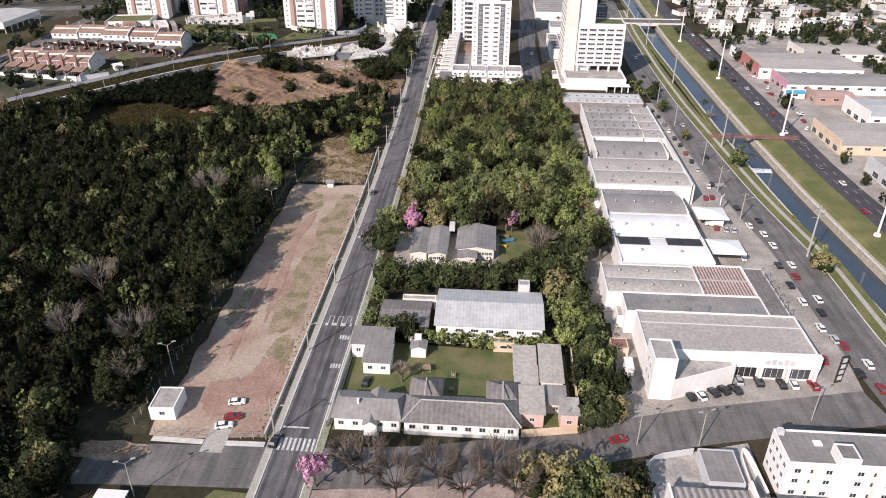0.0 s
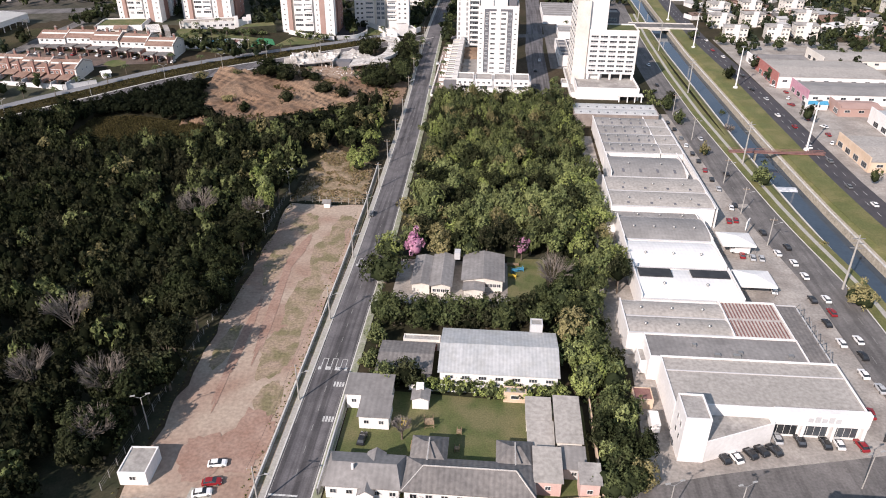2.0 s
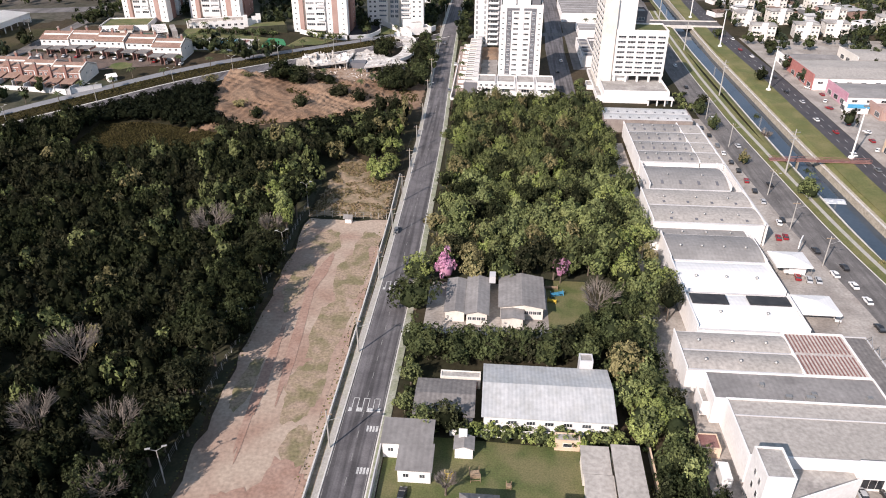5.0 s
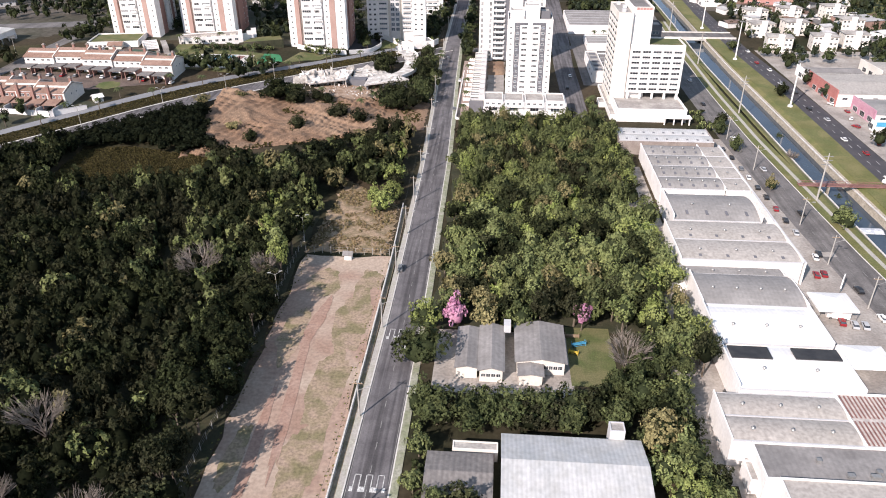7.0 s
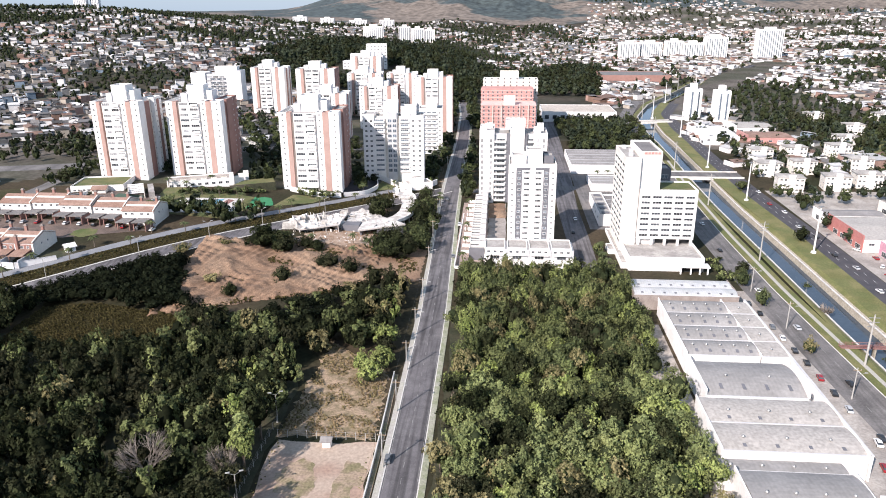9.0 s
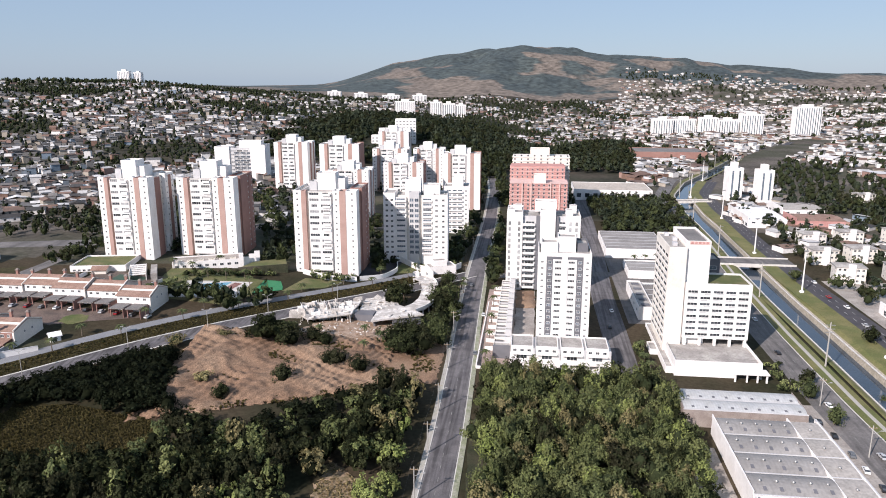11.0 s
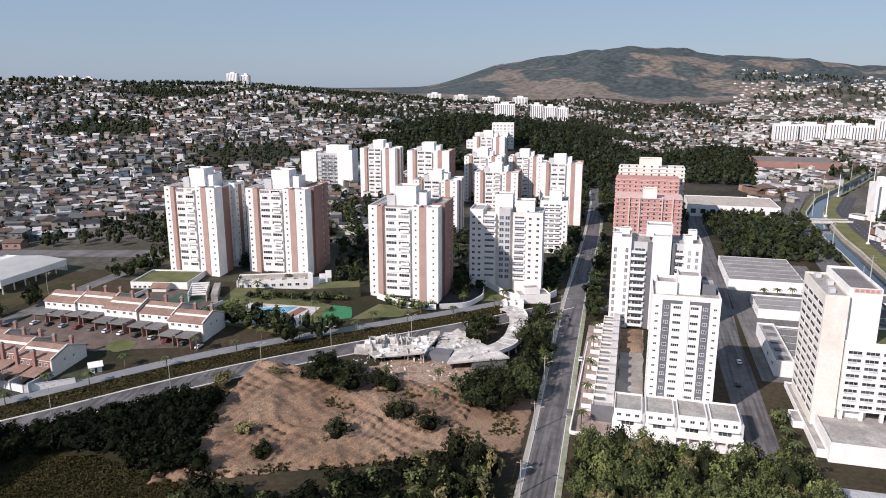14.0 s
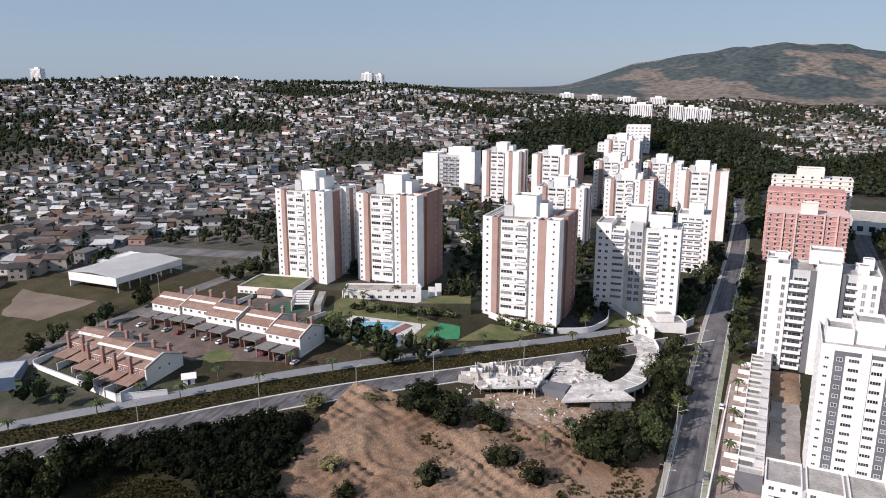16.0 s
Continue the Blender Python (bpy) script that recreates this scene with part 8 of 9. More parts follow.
wood("hedge", hedge, CROWN_MID, [M_LEAF, M_LEAFB], "overgrown green hedge between lawn and shed", "hedge")
medians = []
q, nr = path_normals(BOUL[1:8], 2.4)
for p, n in zip(q, nr):
    medians.append((p[0] + n[0] * 6.4 + rng.uniform(-1.6, 1.6), p[1] + n[1] * 6.4 + rng.uniform(-1.6, 1.6), gz(*p), rng.uniform(1.2, 2.2), rng.uniform(0.8, 1.4), rng.randint(2)))
wood("hedge", medians, CROWN_FAR, [M_LEAFO, M_LEAFD], "low scrubby hedge on the boulevard median", "hedge")

# corner of the wood by the street: hoarding, sandy verge with rubble, carport
t = thing("hoarding", pose(-88.2, 92.5, -0.1, 0, 0, 94), "long weathered blue hoarding at the wood's edge", "hoarding")
slab_part("panel", t, 0, 13.2, -0.06, 0.06, 0.5, 2.9, M_NAVY, "dark blue board")
bm = bmesh.new()
for k in range(9):
    box(bm, 4.4 + 0.75 * k, 4.9 + 0.75 * k, -0.1, -0.064, 1.3, 2.2)
part("lettering", bm, M_MIDGREY, t, "illegible pale bars")
for k in range(6):
    slab_part("post", t, 2.6 * k, 2.6 * k + 0.12, 0.064, 0.18, -0.3, 3.0, M_WOOD)
blob("sandy_verge", -72.6, 98.6, 8, 2.6, M_RUBSOIL, "sandy verge strewn with rubble", "verge", 33.0, 0.1, 0.05)
t = thing("carport", pose(-67.6, 83.6, 0), "white roofed carport at the street corner", "carport")
slab_part("roof", t, 0, 5.6, 0, 3.4, 2.4, 2.56, M_WROOF)
for u in (0.2, 5.2):
    for v2 in (0.2, 3.0):
        slab_part("post", t, u, u + 0.15, v2, v2 + 0.15, -0.2, 2.4, M_METAL)

# ---- poles and lamps ----
def pole_thing(kind):
    if kind == "utility":
        t = thing("utility_pole", pose(0, 0, 0), "concrete utility pole with crossarm and lamp bracket", "utility pole", "poles along the avenue")
        bm = bmesh.new()
        tube(bm, (0, 0, -0.3), (0, 0, 9.5), 0.19, 0.12, 8)
        part("pole", bm, M_CPOLE, t)
        bm = bmesh.new()
        box(bm, -1.1, 1.1, -0.06, 0.06, 8.7, 8.85)
        part("crossarm", bm, M_WOOD, t)
        for u in (-0.9, 0, 0.9):
            bm = bmesh.new()
            tube(bm, (u, 0, 8.85), (u, 0, 9.1), 0.06, 0.05)
            part("insulator", bm, M_MIDGREY, t)
        bm = bmesh.new()
        tube(bm, (0, 0, 7.0), (2.2, 0, 8.0), 0.05, 0.04)
        arm = part("lamp_arm", bm, M_METAL, t)
        bm = bmesh.new()
        box(bm, 2.0, 2.8, -0.14, 0.14, 7.95, 8.1)
        part("lamp_head", bm, M_LAMP, arm, "grey lamp head")
    elif kind == "lamp":
        t = thing("street_lamp", pose(0, 0, 0), "tall pale street lamp with twin arms", "street lamp", "street lamps")
        bm = bmesh.new()
        tube(bm, (0, 0, -0.3), (0, 0, 8.2), 0.13, 0.08, 8)
        part("pole", bm, M_CPOLE, t)
        for s in (-1, 1):
            bm = bmesh.new()
            tube(bm, (0, 0, 8.1), (1.6 * s, 0, 8.9), 0.05, 0.04)
            arm = part("arm", bm, M_METAL, t)
            bm = bmesh.new()
            box(bm, 1.4 * s - 0.4, 1.4 * s + 0.5, -0.15, 0.15, 8.85, 9.0)
            part("lamp_head", bm, M_LAMP, arm, "grey lamp head")
    elif kind == "mast":
        t = thing("lighting_mast", pose(0, 0, 0), "tall white lighting mast on a white concrete base", "lighting mast", "masts along the canal")
        bm = bmesh.new()
        tube(bm, (0, 0, 0), (0, 0, 20), 0.38, 0.2, 10)
        part("pole", bm, M_WHITE, t)
        bm = bmesh.new()
        tube(bm, (0, 0, -0.4), (0, 0, 0.8), 1.2, 1.0, 10)
        part("base", bm, M_WHITE, t)
        bm = bmesh.new()
        box(bm, -1.0, 1.0, -0.5, 0.5, 19.8, 20.2)
        part("lamp_head", bm, M_METAL, t)
    else:
        t = thing("power_pole", pose(0, 0, 0), "tall concrete power pole with three crossarms", "power pole", "power poles along the canal")
        bm = bmesh.new()
        tube(bm, (0, 0, -0.4), (0, 0, 16.5), 0.34, 0.18, 8)
        part("pole", bm, M_CPOLE, t)
        for z in (12.6, 14.0, 15.4):
            bm = bmesh.new()
            box(bm, -1.6, 1.6, -0.09, 0.09, z, z + 0.18)
            part("crossarm", bm, M_METAL, t)
    return t


POLES = {"utility": [(-41.0, 105.0), (-40.8, 133.0), (-40.7, 163.0), (-40.8, 194.3), (-40.8, 219.8), (-40.9, 243.5), (-41.0, 265), (-41.0, 287.4), (-41.2, 311.7), (-42.3, 343.7), (-43.6, 376.6), (-44.4, 410), (-45.0, 444), (-46.2, 500), (80.3, 257.9), (79.6, 234), (78.6, 300), (77, 330), (81, 212)],
         "lamp": [(43.2, 108.7), (68.2, 117.8), (-68.8, 122), (-69.3, 164.9), (-69.4, 204.1), (-70.5, 236), (-151.7, 327.8), (-132.4, 348.7), (-117.2, 370), (-95.5, 394.3), (-175.4, 306), (-200, 283), (-227, 330), (-246, 380), (31, 108), (-62, 88)],
         "mast": [(121.2, 292.4), (115.8, 372.3), (120, 203.9), (113, 450), (112.3, 522), (118.5, 620), (117, 715), (150, 820), (205, 920)],
         "power": [(92.1, 276.3), (93.5, 188.9), (90.6, 362), (91, 440), (92, 520), (97, 610), (108, 715), (140, 830), (190, 940), (262, 1100)]}
for kind, places in POLES.items():
    first = None
    for x, y in places:
        m = pose(x, y, gz(x, y), 0, 0, 0 if kind in ("utility", "power") else 20)
        if first is None:
            first = pole_thing(kind)
            first.matrix_basis = m
        else:
            copy_thing(first, m)
wires = POLES["utility"][:14]
for off in (-0.9, 0.9):
    bm = bmesh.new()
    for (x, y), (x2, y2) in zip(wires[:-1], wires[1:]):
        a, b = Vector((x + off, y, gz(x, y) + 9.1)), Vector((x2 + off, y2, gz(x2, y2) + 9.1))
        prev = a
        for i in range(1, 6):
            u = i / 5
            p = a.lerp(b, u) - Vector((0, 0, 0.7 * 4 * u * (1 - u)))
            tube(bm, prev, p, 0.02, 0.02, 3)
            prev = p
    tagged(new("power_line", to_mesh("power_line", bm, M_DARK)), "dark power line strung along the avenue poles", "cable")

# ---- vehicles ----
CAR_MESH = {}


def car_meshes():
    prof = [(-2.05, 0.32), (-2.1, 0.72), (-1.75, 0.92), (-0.55, 0.98), (0.8, 0.98), (1.75, 0.86), (2.08, 0.66), (2.05, 0.32)]
    bm = bmesh.new()
    rows = []
    for y, k in ((-0.84, 0.97), (-0.78, 1.0), (0.78, 1.0), (0.84, 0.97)):
        rows.append([bm.verts.new((x * k, y, z - (0.04 if abs(y) > 0.8 and z > 0.5 else 0))) for x, z in prof])
    for a, b in zip(rows[:-1], rows[1:]):
        for i in range(len(prof)):
            j = (i + 1) % len(prof)
            bm.faces.new((a[i], a[j], b[j], b[i]))
    bm.faces.new(rows[0][::-1]), bm.faces.new(rows[-1])
    CAR_MESH["body"] = bm
    bm = bmesh.new()
    cab = [(-1.75, 0.9, 0.76), (-1.3, 1.36, 0.62), (0.25, 1.38, 0.62), (1.0, 0.94, 0.76)]
    l, r = [bm.verts.new((x, -y, z)) for x, z, y in cab], [bm.verts.new((x, y, z)) for x, z, y in cab]
    bm.faces.new(l), bm.faces.new(r[::-1])
    for i in range(4):
        bm.faces.new((l[i], l[(i + 1) % 4], r[(i + 1) % 4], r[i]))
    CAR_MESH["glasshouse"] = to_mesh("glasshouse", bm, M_GLASS)
    bm = bmesh.new()
    box(bm, -1.28, 0.22, -0.6, 0.6, 1.365, 1.43, taper=0.03)
    for y in (-0.66, 0.66):
        box(bm, -0.6, -0.5, y - 0.03, y + 0.03, 0.95, 1.37)
    CAR_MESH["roof"] = bm
    bm = bmesh.new()
    tube(bm, (0, -0.1, 0), (0, 0.1, 0), 0.32, 0.32, 12), tube(bm, (0, -0.115, 0), (0, 0.115, 0), 0.18, 0.18, 8, 1)
    CAR_MESH["wheel"] = to_mesh("wheel", bm, [M_RUBBER, M_METAL])
    bm = bmesh.new()
    box(bm, -0.05, 0.05, -0.18, 0.18, -0.07, 0.07)
    CAR_MESH["light"] = bm
    for k in ("body", "roof"):
        src = to_mesh(k, CAR_MESH.pop(k), M_WHITE)
        for c, m in CARS.items():
            me = src.copy()
            me.materials[0] = m
            CAR_MESH[k, c] = me
    CAR_MESH["light"] = to_mesh("light", CAR_MESH["light"], M_LAMP)


car_meshes()


def car(x, y, rot, colour, where):
    t = thing("car", pose(x, y, gz(x, y) + 0.07, 0, 0, rot) @ Matrix.Scale(0.86, 4), colour + " compact car " + where, "car", "cars")
    part("body", CAR_MESH["body", colour], None, t)
    part("glasshouse", CAR_MESH["glasshouse"], None, t, "dark car windows")
    part("roof", CAR_MESH["roof", colour], None, t)
    for u in (-1.3, 1.3):
        for v2 in (-0.76, 0.76):
            part("wheel", CAR_MESH["wheel"], None, t, m=pose(u, v2, 0.32))
    for v2 in (-0.58, 0.58):
        part("headlight", CAR_MESH["light"], None, t, m=pose(2.04, v2, 0.68))
    return t


for x, y, c in ((82.7, 163.1, "white"), (85.6, 158.3, "black"), (82.8, 151.4, "white"), (85.4, 144.3, "red"), (88, 137.3, "white"), (84.6, 133.8, "black"), (87, 128.7, "red"), (86.7, 182.6, "white"), (85.7, 176.3, "red"), (83.0, 182.1, "black"), (85, 201.5, "white"),
                (85.4, 194.2, "white"), (87.2, 164.6, "white"), (82.5, 171.3, "black"), (84.3, 146.6, "silver"), (82.3, 207, "white"), (82.1, 220.1, "black"), (86.4, 211, "black"), (83.2, 265.3, "black"), (79.5, 330, "white"), (82, 300, "silver"), (77.6, 372, "black"), (79.8, 408, "white")):
    car(x, y, 92, c, "driving on the canal avenue")
for x, y, c, r in ((44.6, 123.1, "black", 110), (47.0, 123.4, "white", 110), (50.0, 124.7, "black", 115), (52.4, 125.6, "black", 115), (55.0, 125.9, "black", 115), (56.6, 129.3, "silver", 92), (60.9, 129.0, "black", 92), (65.7, 128.6, "black", 92), (68.3, 128.8, "white", 92), (72.6, 128.6, "red", 100),
                   (78.5, 138.2, "red", 80), (36.2, 127.4, "grey", 88)):
    car(x, y, r, c, "parked before the showroom")
for x, y, c in ((79.0, 239.4, "black"), (77.4, 237.4, "white"), (73.9, 227.3, "red"), (76.2, 228, "red"), (71.6, 204.7, "red"), (74.2, 203.6, "silver"), (76.6, 203.4, "silver"), (74.4, 185.8, "white"), (72.4, 318.3, "black"), (73.6, 310.2, "black"), (74.2, 300, "grey"), (74.6, 292.3, "white"), (75.2, 284, "black"),
                (75.8, 276.5, "black"), (76.2, 268, "red"), (76.6, 260, "black"), (77.0, 252, "silver"), (69.6, 189.5, "white"), (71.8, 189.8, "white")):
    car(x, y, 80, c, "parked along the warehouses")
for x, y, c, r, wd in ((-51.5, 113.7, "white", 10, "parked on the dirt lot"), (-50.9, 109.2, "red", 12, "parked on the dirt lot"), (-51.8, 106.6, "white", 15, "parked on the dirt lot"), (-40.0, 222.6, "grey", 90, "parked beside the avenue"), (-40.4, 103.0, "black", 80, "waiting at the zebra crossing"),
                       (27.4, 108.6, "red", 15, "on the side street"), (-25.4, 122.4, "black", 85, "parked beside the lawn"), (-33.6, 358, "grey", 93, "driving on the avenue"), (-33.4, 400, "white", 92, "parked beside the avenue"), (-42, 440, "grey", 92, "driving on the avenue"),
                       (21.5, 412, "white", 90, "parked in the side street"), (18.6, 392, "black", 90, "parked in the side street")):
    car(x, y, r, c, wd)
cols = ["white", "black", "silver", "red", "grey", "white"]
for k in range(12):
    car(-227 + 6.2 * k, 353.6, 88 + (k * 13 % 7), cols[k % 6], "under a town house carport")
for k in range(9):
    y = 170 + 37 * k
    car(126.6 - 0.008 * (y - 170), y, 92, cols[(k * 5 + 1) % 6], "driving on the far avenue"), car(123.8 - 0.006 * (y - 170), y + 14, 92, cols[(k * 7 + 2) % 6], "driving on the far avenue")
t = thing("van", pose(32.8, 131.5, 0.05, 0, 0, 88), "white delivery van parked beside the shop wall", "van")
bm = bmesh.new()
prism(bm, [(-2.6, -0.95), (1.6, -0.95), (1.6, 0.95), (-2.6, 0.95)], 0.4, 2.5), prism(bm, [(1.6, -0.9), (2.7, -0.85), (2.7, 0.85), (1.6, 0.9)], 0.4, 1.5)
part("body", bm, M_WHITE, t)
for u in (-1.7, 1.8):
    for v2 in (-0.85, 0.85):
        part("wheel", CAR_MESH["wheel"], None, t, m=pose(u, v2, 0.34))
part("windscreen", window_mesh(1.6, 0.8, "dark", 0), None, t, m=pose(1.62, 0, 1.95, 0, 0, 90))
t = copy_thing(t, pose(71.4, 207.0, 0.06, 0, 0, 172))
t = thing("bus", pose(90.4, 122, 0.05, 0, 0, 95), "white city bus on the canal avenue", "bus")
bm = bmesh.new()
box(bm, -5.5, 5.5, -1.25, 1.25, 0.45, 3.1, taper=0.12)
part("body", bm, M_WHITE, t)
for k in range(6):
    for s, r in ((-1, 0), (1, 180)):
        part("window", window_mesh(1.4, 1.0, "dark", 0), None, t, m=pose(-4.4 + 1.7 * k, s * 1.22, 2.1, 0, 0, r))
for u in (-3.4, 3.6):
    for v2 in (-1.1, 1.1):
        part("wheel", CAR_MESH["wheel"], None, t, m=pose(u, v2, 0.45) @ Matrix.Scale(1.4, 4))

# ---- beyond the far avenue ----
def low_shop(x0, x1, y0, y1, h, mat, wall, label, front=None):
    t = thing("shop_building", pose(x0, y0, gz(x0, y0)), label, "shop", "shops beyond the canal")
    w, d = x1 - x0, y1 - y0
    gable("wall_shell", t, 0, w, 0, d, -0.4, h, 0.9, mat, wall, "x", 0.2)
    slab_part("front_parapet", t, -0.5, -0.1, 0, d, -0.4, h + 1.4, front or wall)
    for k in range(max(1, int(d / 7))):
        part("shop_window", window_mesh(4.2, 2.2, "dark", 2), None, t, m=pose(-0.51, 3.5 + 7 * k, 1.8, 0, 0, 270))
    n = max(1, int(w / 6))
    for k in range(n):
        part("window", window_mesh(2.4, 1.2, "dark", 1), None, t, m=pose(w * (k + 0.5) / n, -0.01, h * 0.6))
    return t


M_MAGENTA = surf("faded_pink_paint", (0.5, 0.25, 0.32), (0.55, 0.32, 0.38), 0.4)
M_FADED = surf("faded_red_paint", (0.42, 0.16, 0.14), (0.46, 0.2, 0.18), 0.4)
low_shop(136, 188, 374, 408, 6, M_FIBREX, M_WHITE, "wide retail hall with a faded red front", M_FADED)
low_shop(142, 198, 350, 372, 5, M_ARCHR, M_WHITE, "retail hall with a magenta front", M_MAGENTA)
low_shop(150, 168, 334, 346, 4, M_TERRA, M_TERRA, "rust-red container shop with a flat roof")
low_shop(139, 148, 342, 346, 3, M_BLUE, M_WHITE, "market stall row under blue tarpaulin")
low_shop(136, 170, 272, 300, 4.5, M_FIBREX, M_PEACH, "roadside shop with an orange front", M_PEACH)
low_shop(160, 205, 303, 328, 6, M_ZINC, M_WHITE, "pale metal-roofed store hall")
low_shop(136, 164, 414, 424, 4, M_FIBRE, M_WHITE, "long white school range with dark windows")
low_shop(172, 215, 412, 436, 4.5, M_FIBREX, M_CREAM, "low cream hall with a grey roof")
low_shop(140, 172, 232, 258, 5, M_FIBREX, M_MIDGREY, "grey garage hall with a pale front")
low_shop(178, 214, 240, 290, 5, M_TILE, M_WHITE, "tiled-roof stores beyond the avenue")
low_shop(140, 185, 180, 215, 5, M_FIBRE, M_CREAM, "cream workshop hall with grey roof")
low_shop(128, 152, 590, 640, 6, M_WROOF, M_WHITE, "white roofed hall by the far avenue")
low_shop(156, 186, 585, 610, 7, M_TILE, M_RED, "red brick hall with tiled roof")
low_shop(162, 190, 630, 660, 6, M_FIBREX, M_WHITE, "grey roofed hall behind the avenue")
for k in range(10):
    car(134 + (k * 17 % 5), 300 + 9.5 * k, 60 + 30 * (k % 3), cols[(k * 3) % 6], "parked at the roadside shops")


def flats(x, y, rot, label="white three-storey block of flats with a hipped roof"):
    t = thing("block_of_flats", pose(x, y, gz(x, y), 0, 0, rot), label, "flats", "blocks of flats")
    hip_hall(t, -6.6, 6.6, -5, 5, -0.5, 8.4, 1.2, M_SLAB, M_CREAM, 3.4)
    block("stair_tower", t, -1.6, 1.6, -6.2, -4.9, -0.5, 9.4, M_WHITE, parapet=0.2)
    for z in (1.3, 4.0, 6.7):
        for u in (-5.2, -3.0, 3.0, 5.2):
            part("window", window_mesh(1.3, 1.2), None, t, m=pose(u, -5.01, z))
        for v2 in (-2.6, 2):
            part("window", window_mesh(1.2, 1.1), None, t, m=pose(-6.61, v2, z, 0, 0, 270))
    return t


FLATS = ((168, 476, -8), (142, 506, 6), (164, 512, 4), (187, 482, -4), (150, 544, 8), (174, 552, 4), (200, 520, 0), (205, 560, 6), (226, 500, -6), (222, 590, 4), (250, 640, 0), (245, 700, 8), (280, 620, 0), (300, 700, 10), (275, 560, 0))
fl = flats(142, 472, -8)
for x, y, r in FLATS:
    copy_thing(fl, pose(x, y, gz(x, y), 0, 0, r))


def point_block(x, y, w, d, h, label, mat=M_WHITE, name="apartment_tower", z=None):
    t = thing(name, pose(x, y, land_z(x, y) if z is None else z, 0, 0, 6), label, "apartment tower", "distant white towers")
    block("body", t, -w / 2, w / 2, -d / 2, d / 2, -6, h, mat)
    block("lift_house", t, -w * 0.2, w * 0.2, -d * 0.2, d * 0.3, h, h + 4, mat)
    n = max(2, int(w / 4))
    for k in range(n):
        slab_part("window_strip", t, -w / 2 + w * (k + 0.5) / n - 0.7, -w / 2 + w * (k + 0.5) / n + 0.7, -d / 2 - 0.06, -d / 2 + 0.1, 2, h - 1.5, M_GLASSB, "column of dark windows")
    return t


point_block(147, 705, 11, 12, 26, "slim white tower by the canal bend")
point_block(169, 700, 11, 12, 25, "slim white tower by the canal bend")
for x, y, w, h in ((209, 1400, 35, 27), (247, 1410, 40, 25), (286, 1400, 30, 27), (317, 1395, 34, 24), (357, 1400, 38, 36), (447, 1400, 44, 50), (-281, 1600, 42, 29), (-216, 1600, 24, 30), (-190, 1605, 26, 26), (-165, 1610, 22, 24), (-330, 2100, 40, 22), (-420, 2150, 50, 22), (-520, 2200, 40, 24),
                   (-600, 2200, 40, 22), (-1500, 1750, 30, 26), (-1465, 1760, 26, 26), (-1430, 1770, 30, 24), (-1820, 1450, 34, 44), (-1080, 1900, 30, 28), (-1050, 1915, 20, 26)):
    point_block(x, y, w, 16, h, "distant white apartment slab among low houses")

# ---- hillside settlement ----
rs = np.random.RandomState(23)
ESTATE = [(-330, 230), (-322, 378), (-296, 388), (-300, 418), (-326, 412), (-332, 436), (-246, 458), (-236, 490), (-150, 528), (-62, 568), (-60, 760), (30, 760), (95, 740), (120, 815), (180, 910), (260, 1080), (420, 1330), (480, 1330), (330, 1080), (240, 910), (190, 830), (142, 740), (128, 640), (128, 230)]


def busy(x, y):
    b, r = math.degrees(math.atan2(-(x + 20), y - 180)), math.hypot(x + 20, y - 180)
    if -9 < b < 24 - 9 * (r - 620) / 530 + 1.2 * math.sin(r * 0.05) and (620 if b > 2 else 690) < r < (1120 if b > 2 else 980) + 60 * math.sin(b * 0.7):
        return True
    return inside(ESTATE, x, y)


def house_arrays(w, d, h, rise, flat):
    v = [(-w, -d, -3), (w, -d, -3), (w, d, -3), (-w, d, -3), (-w, -d, h), (w, -d, h), (w, d, h), (-w, d, h)]
    walls = [(0, 1, 5, 4), (1, 2, 6, 5), (2, 3, 7, 6), (3, 0, 4, 7)]
    o = 0.4
    if flat:
        v += [(-w - o, -d - o, h + 0.05), (w + o, -d - o, h + 0.05), (w + o, d + o, h + rise * 0.5), (-w - o, d + o, h + rise * 0.5)]
        return np.array(v), np.array(walls), np.array([(8, 9, 10, 11)])
    v += [(-w - o, -d - o, h - 0.1), (w + o, -d - o, h - 0.1), (w + o, d + o, h - 0.1), (-w - o, d + o, h - 0.1), (-w - o, 0, h + rise), (w + o, 0, h + rise)]
    walls += [(4, 12, 12, 7), (5, 6, 13, 13)]
    return np.array(v), np.array(walls[:4]), np.array([(8, 9, 13, 12), (10, 11, 12, 13)])


def houses(name, places, label):
    vs, wl, rf, base = [], [[] for _ in HOUSEP], [[] for _ in HOUSER], 0
    for x, y, z, w, d, h, a, flat, wi, ri in places:
        v, q1, q2 = house_arrays(w, d, h, rs.uniform(0.8, 1.8), flat)
        ca, sa = math.cos(a), math.sin(a)
        vs.append(np.column_stack([v[:, 0] * ca - v[:, 1] * sa + x, v[:, 0] * sa + v[:, 1] * ca + y, v[:, 2] + z]))
        wl[wi].append(q1 + base), rf[ri].append(q2 + base)
        base += len(v)
    fs = [np.concatenate(a) for a in wl + rf if a]
    idx = [i for i, a in enumerate(wl + rf) if a]
    tagged(new(name, np_mesh(name, np.concatenate(vs), fs, HOUSEP + HOUSER, idx)), label, "houses", "", "stuff")


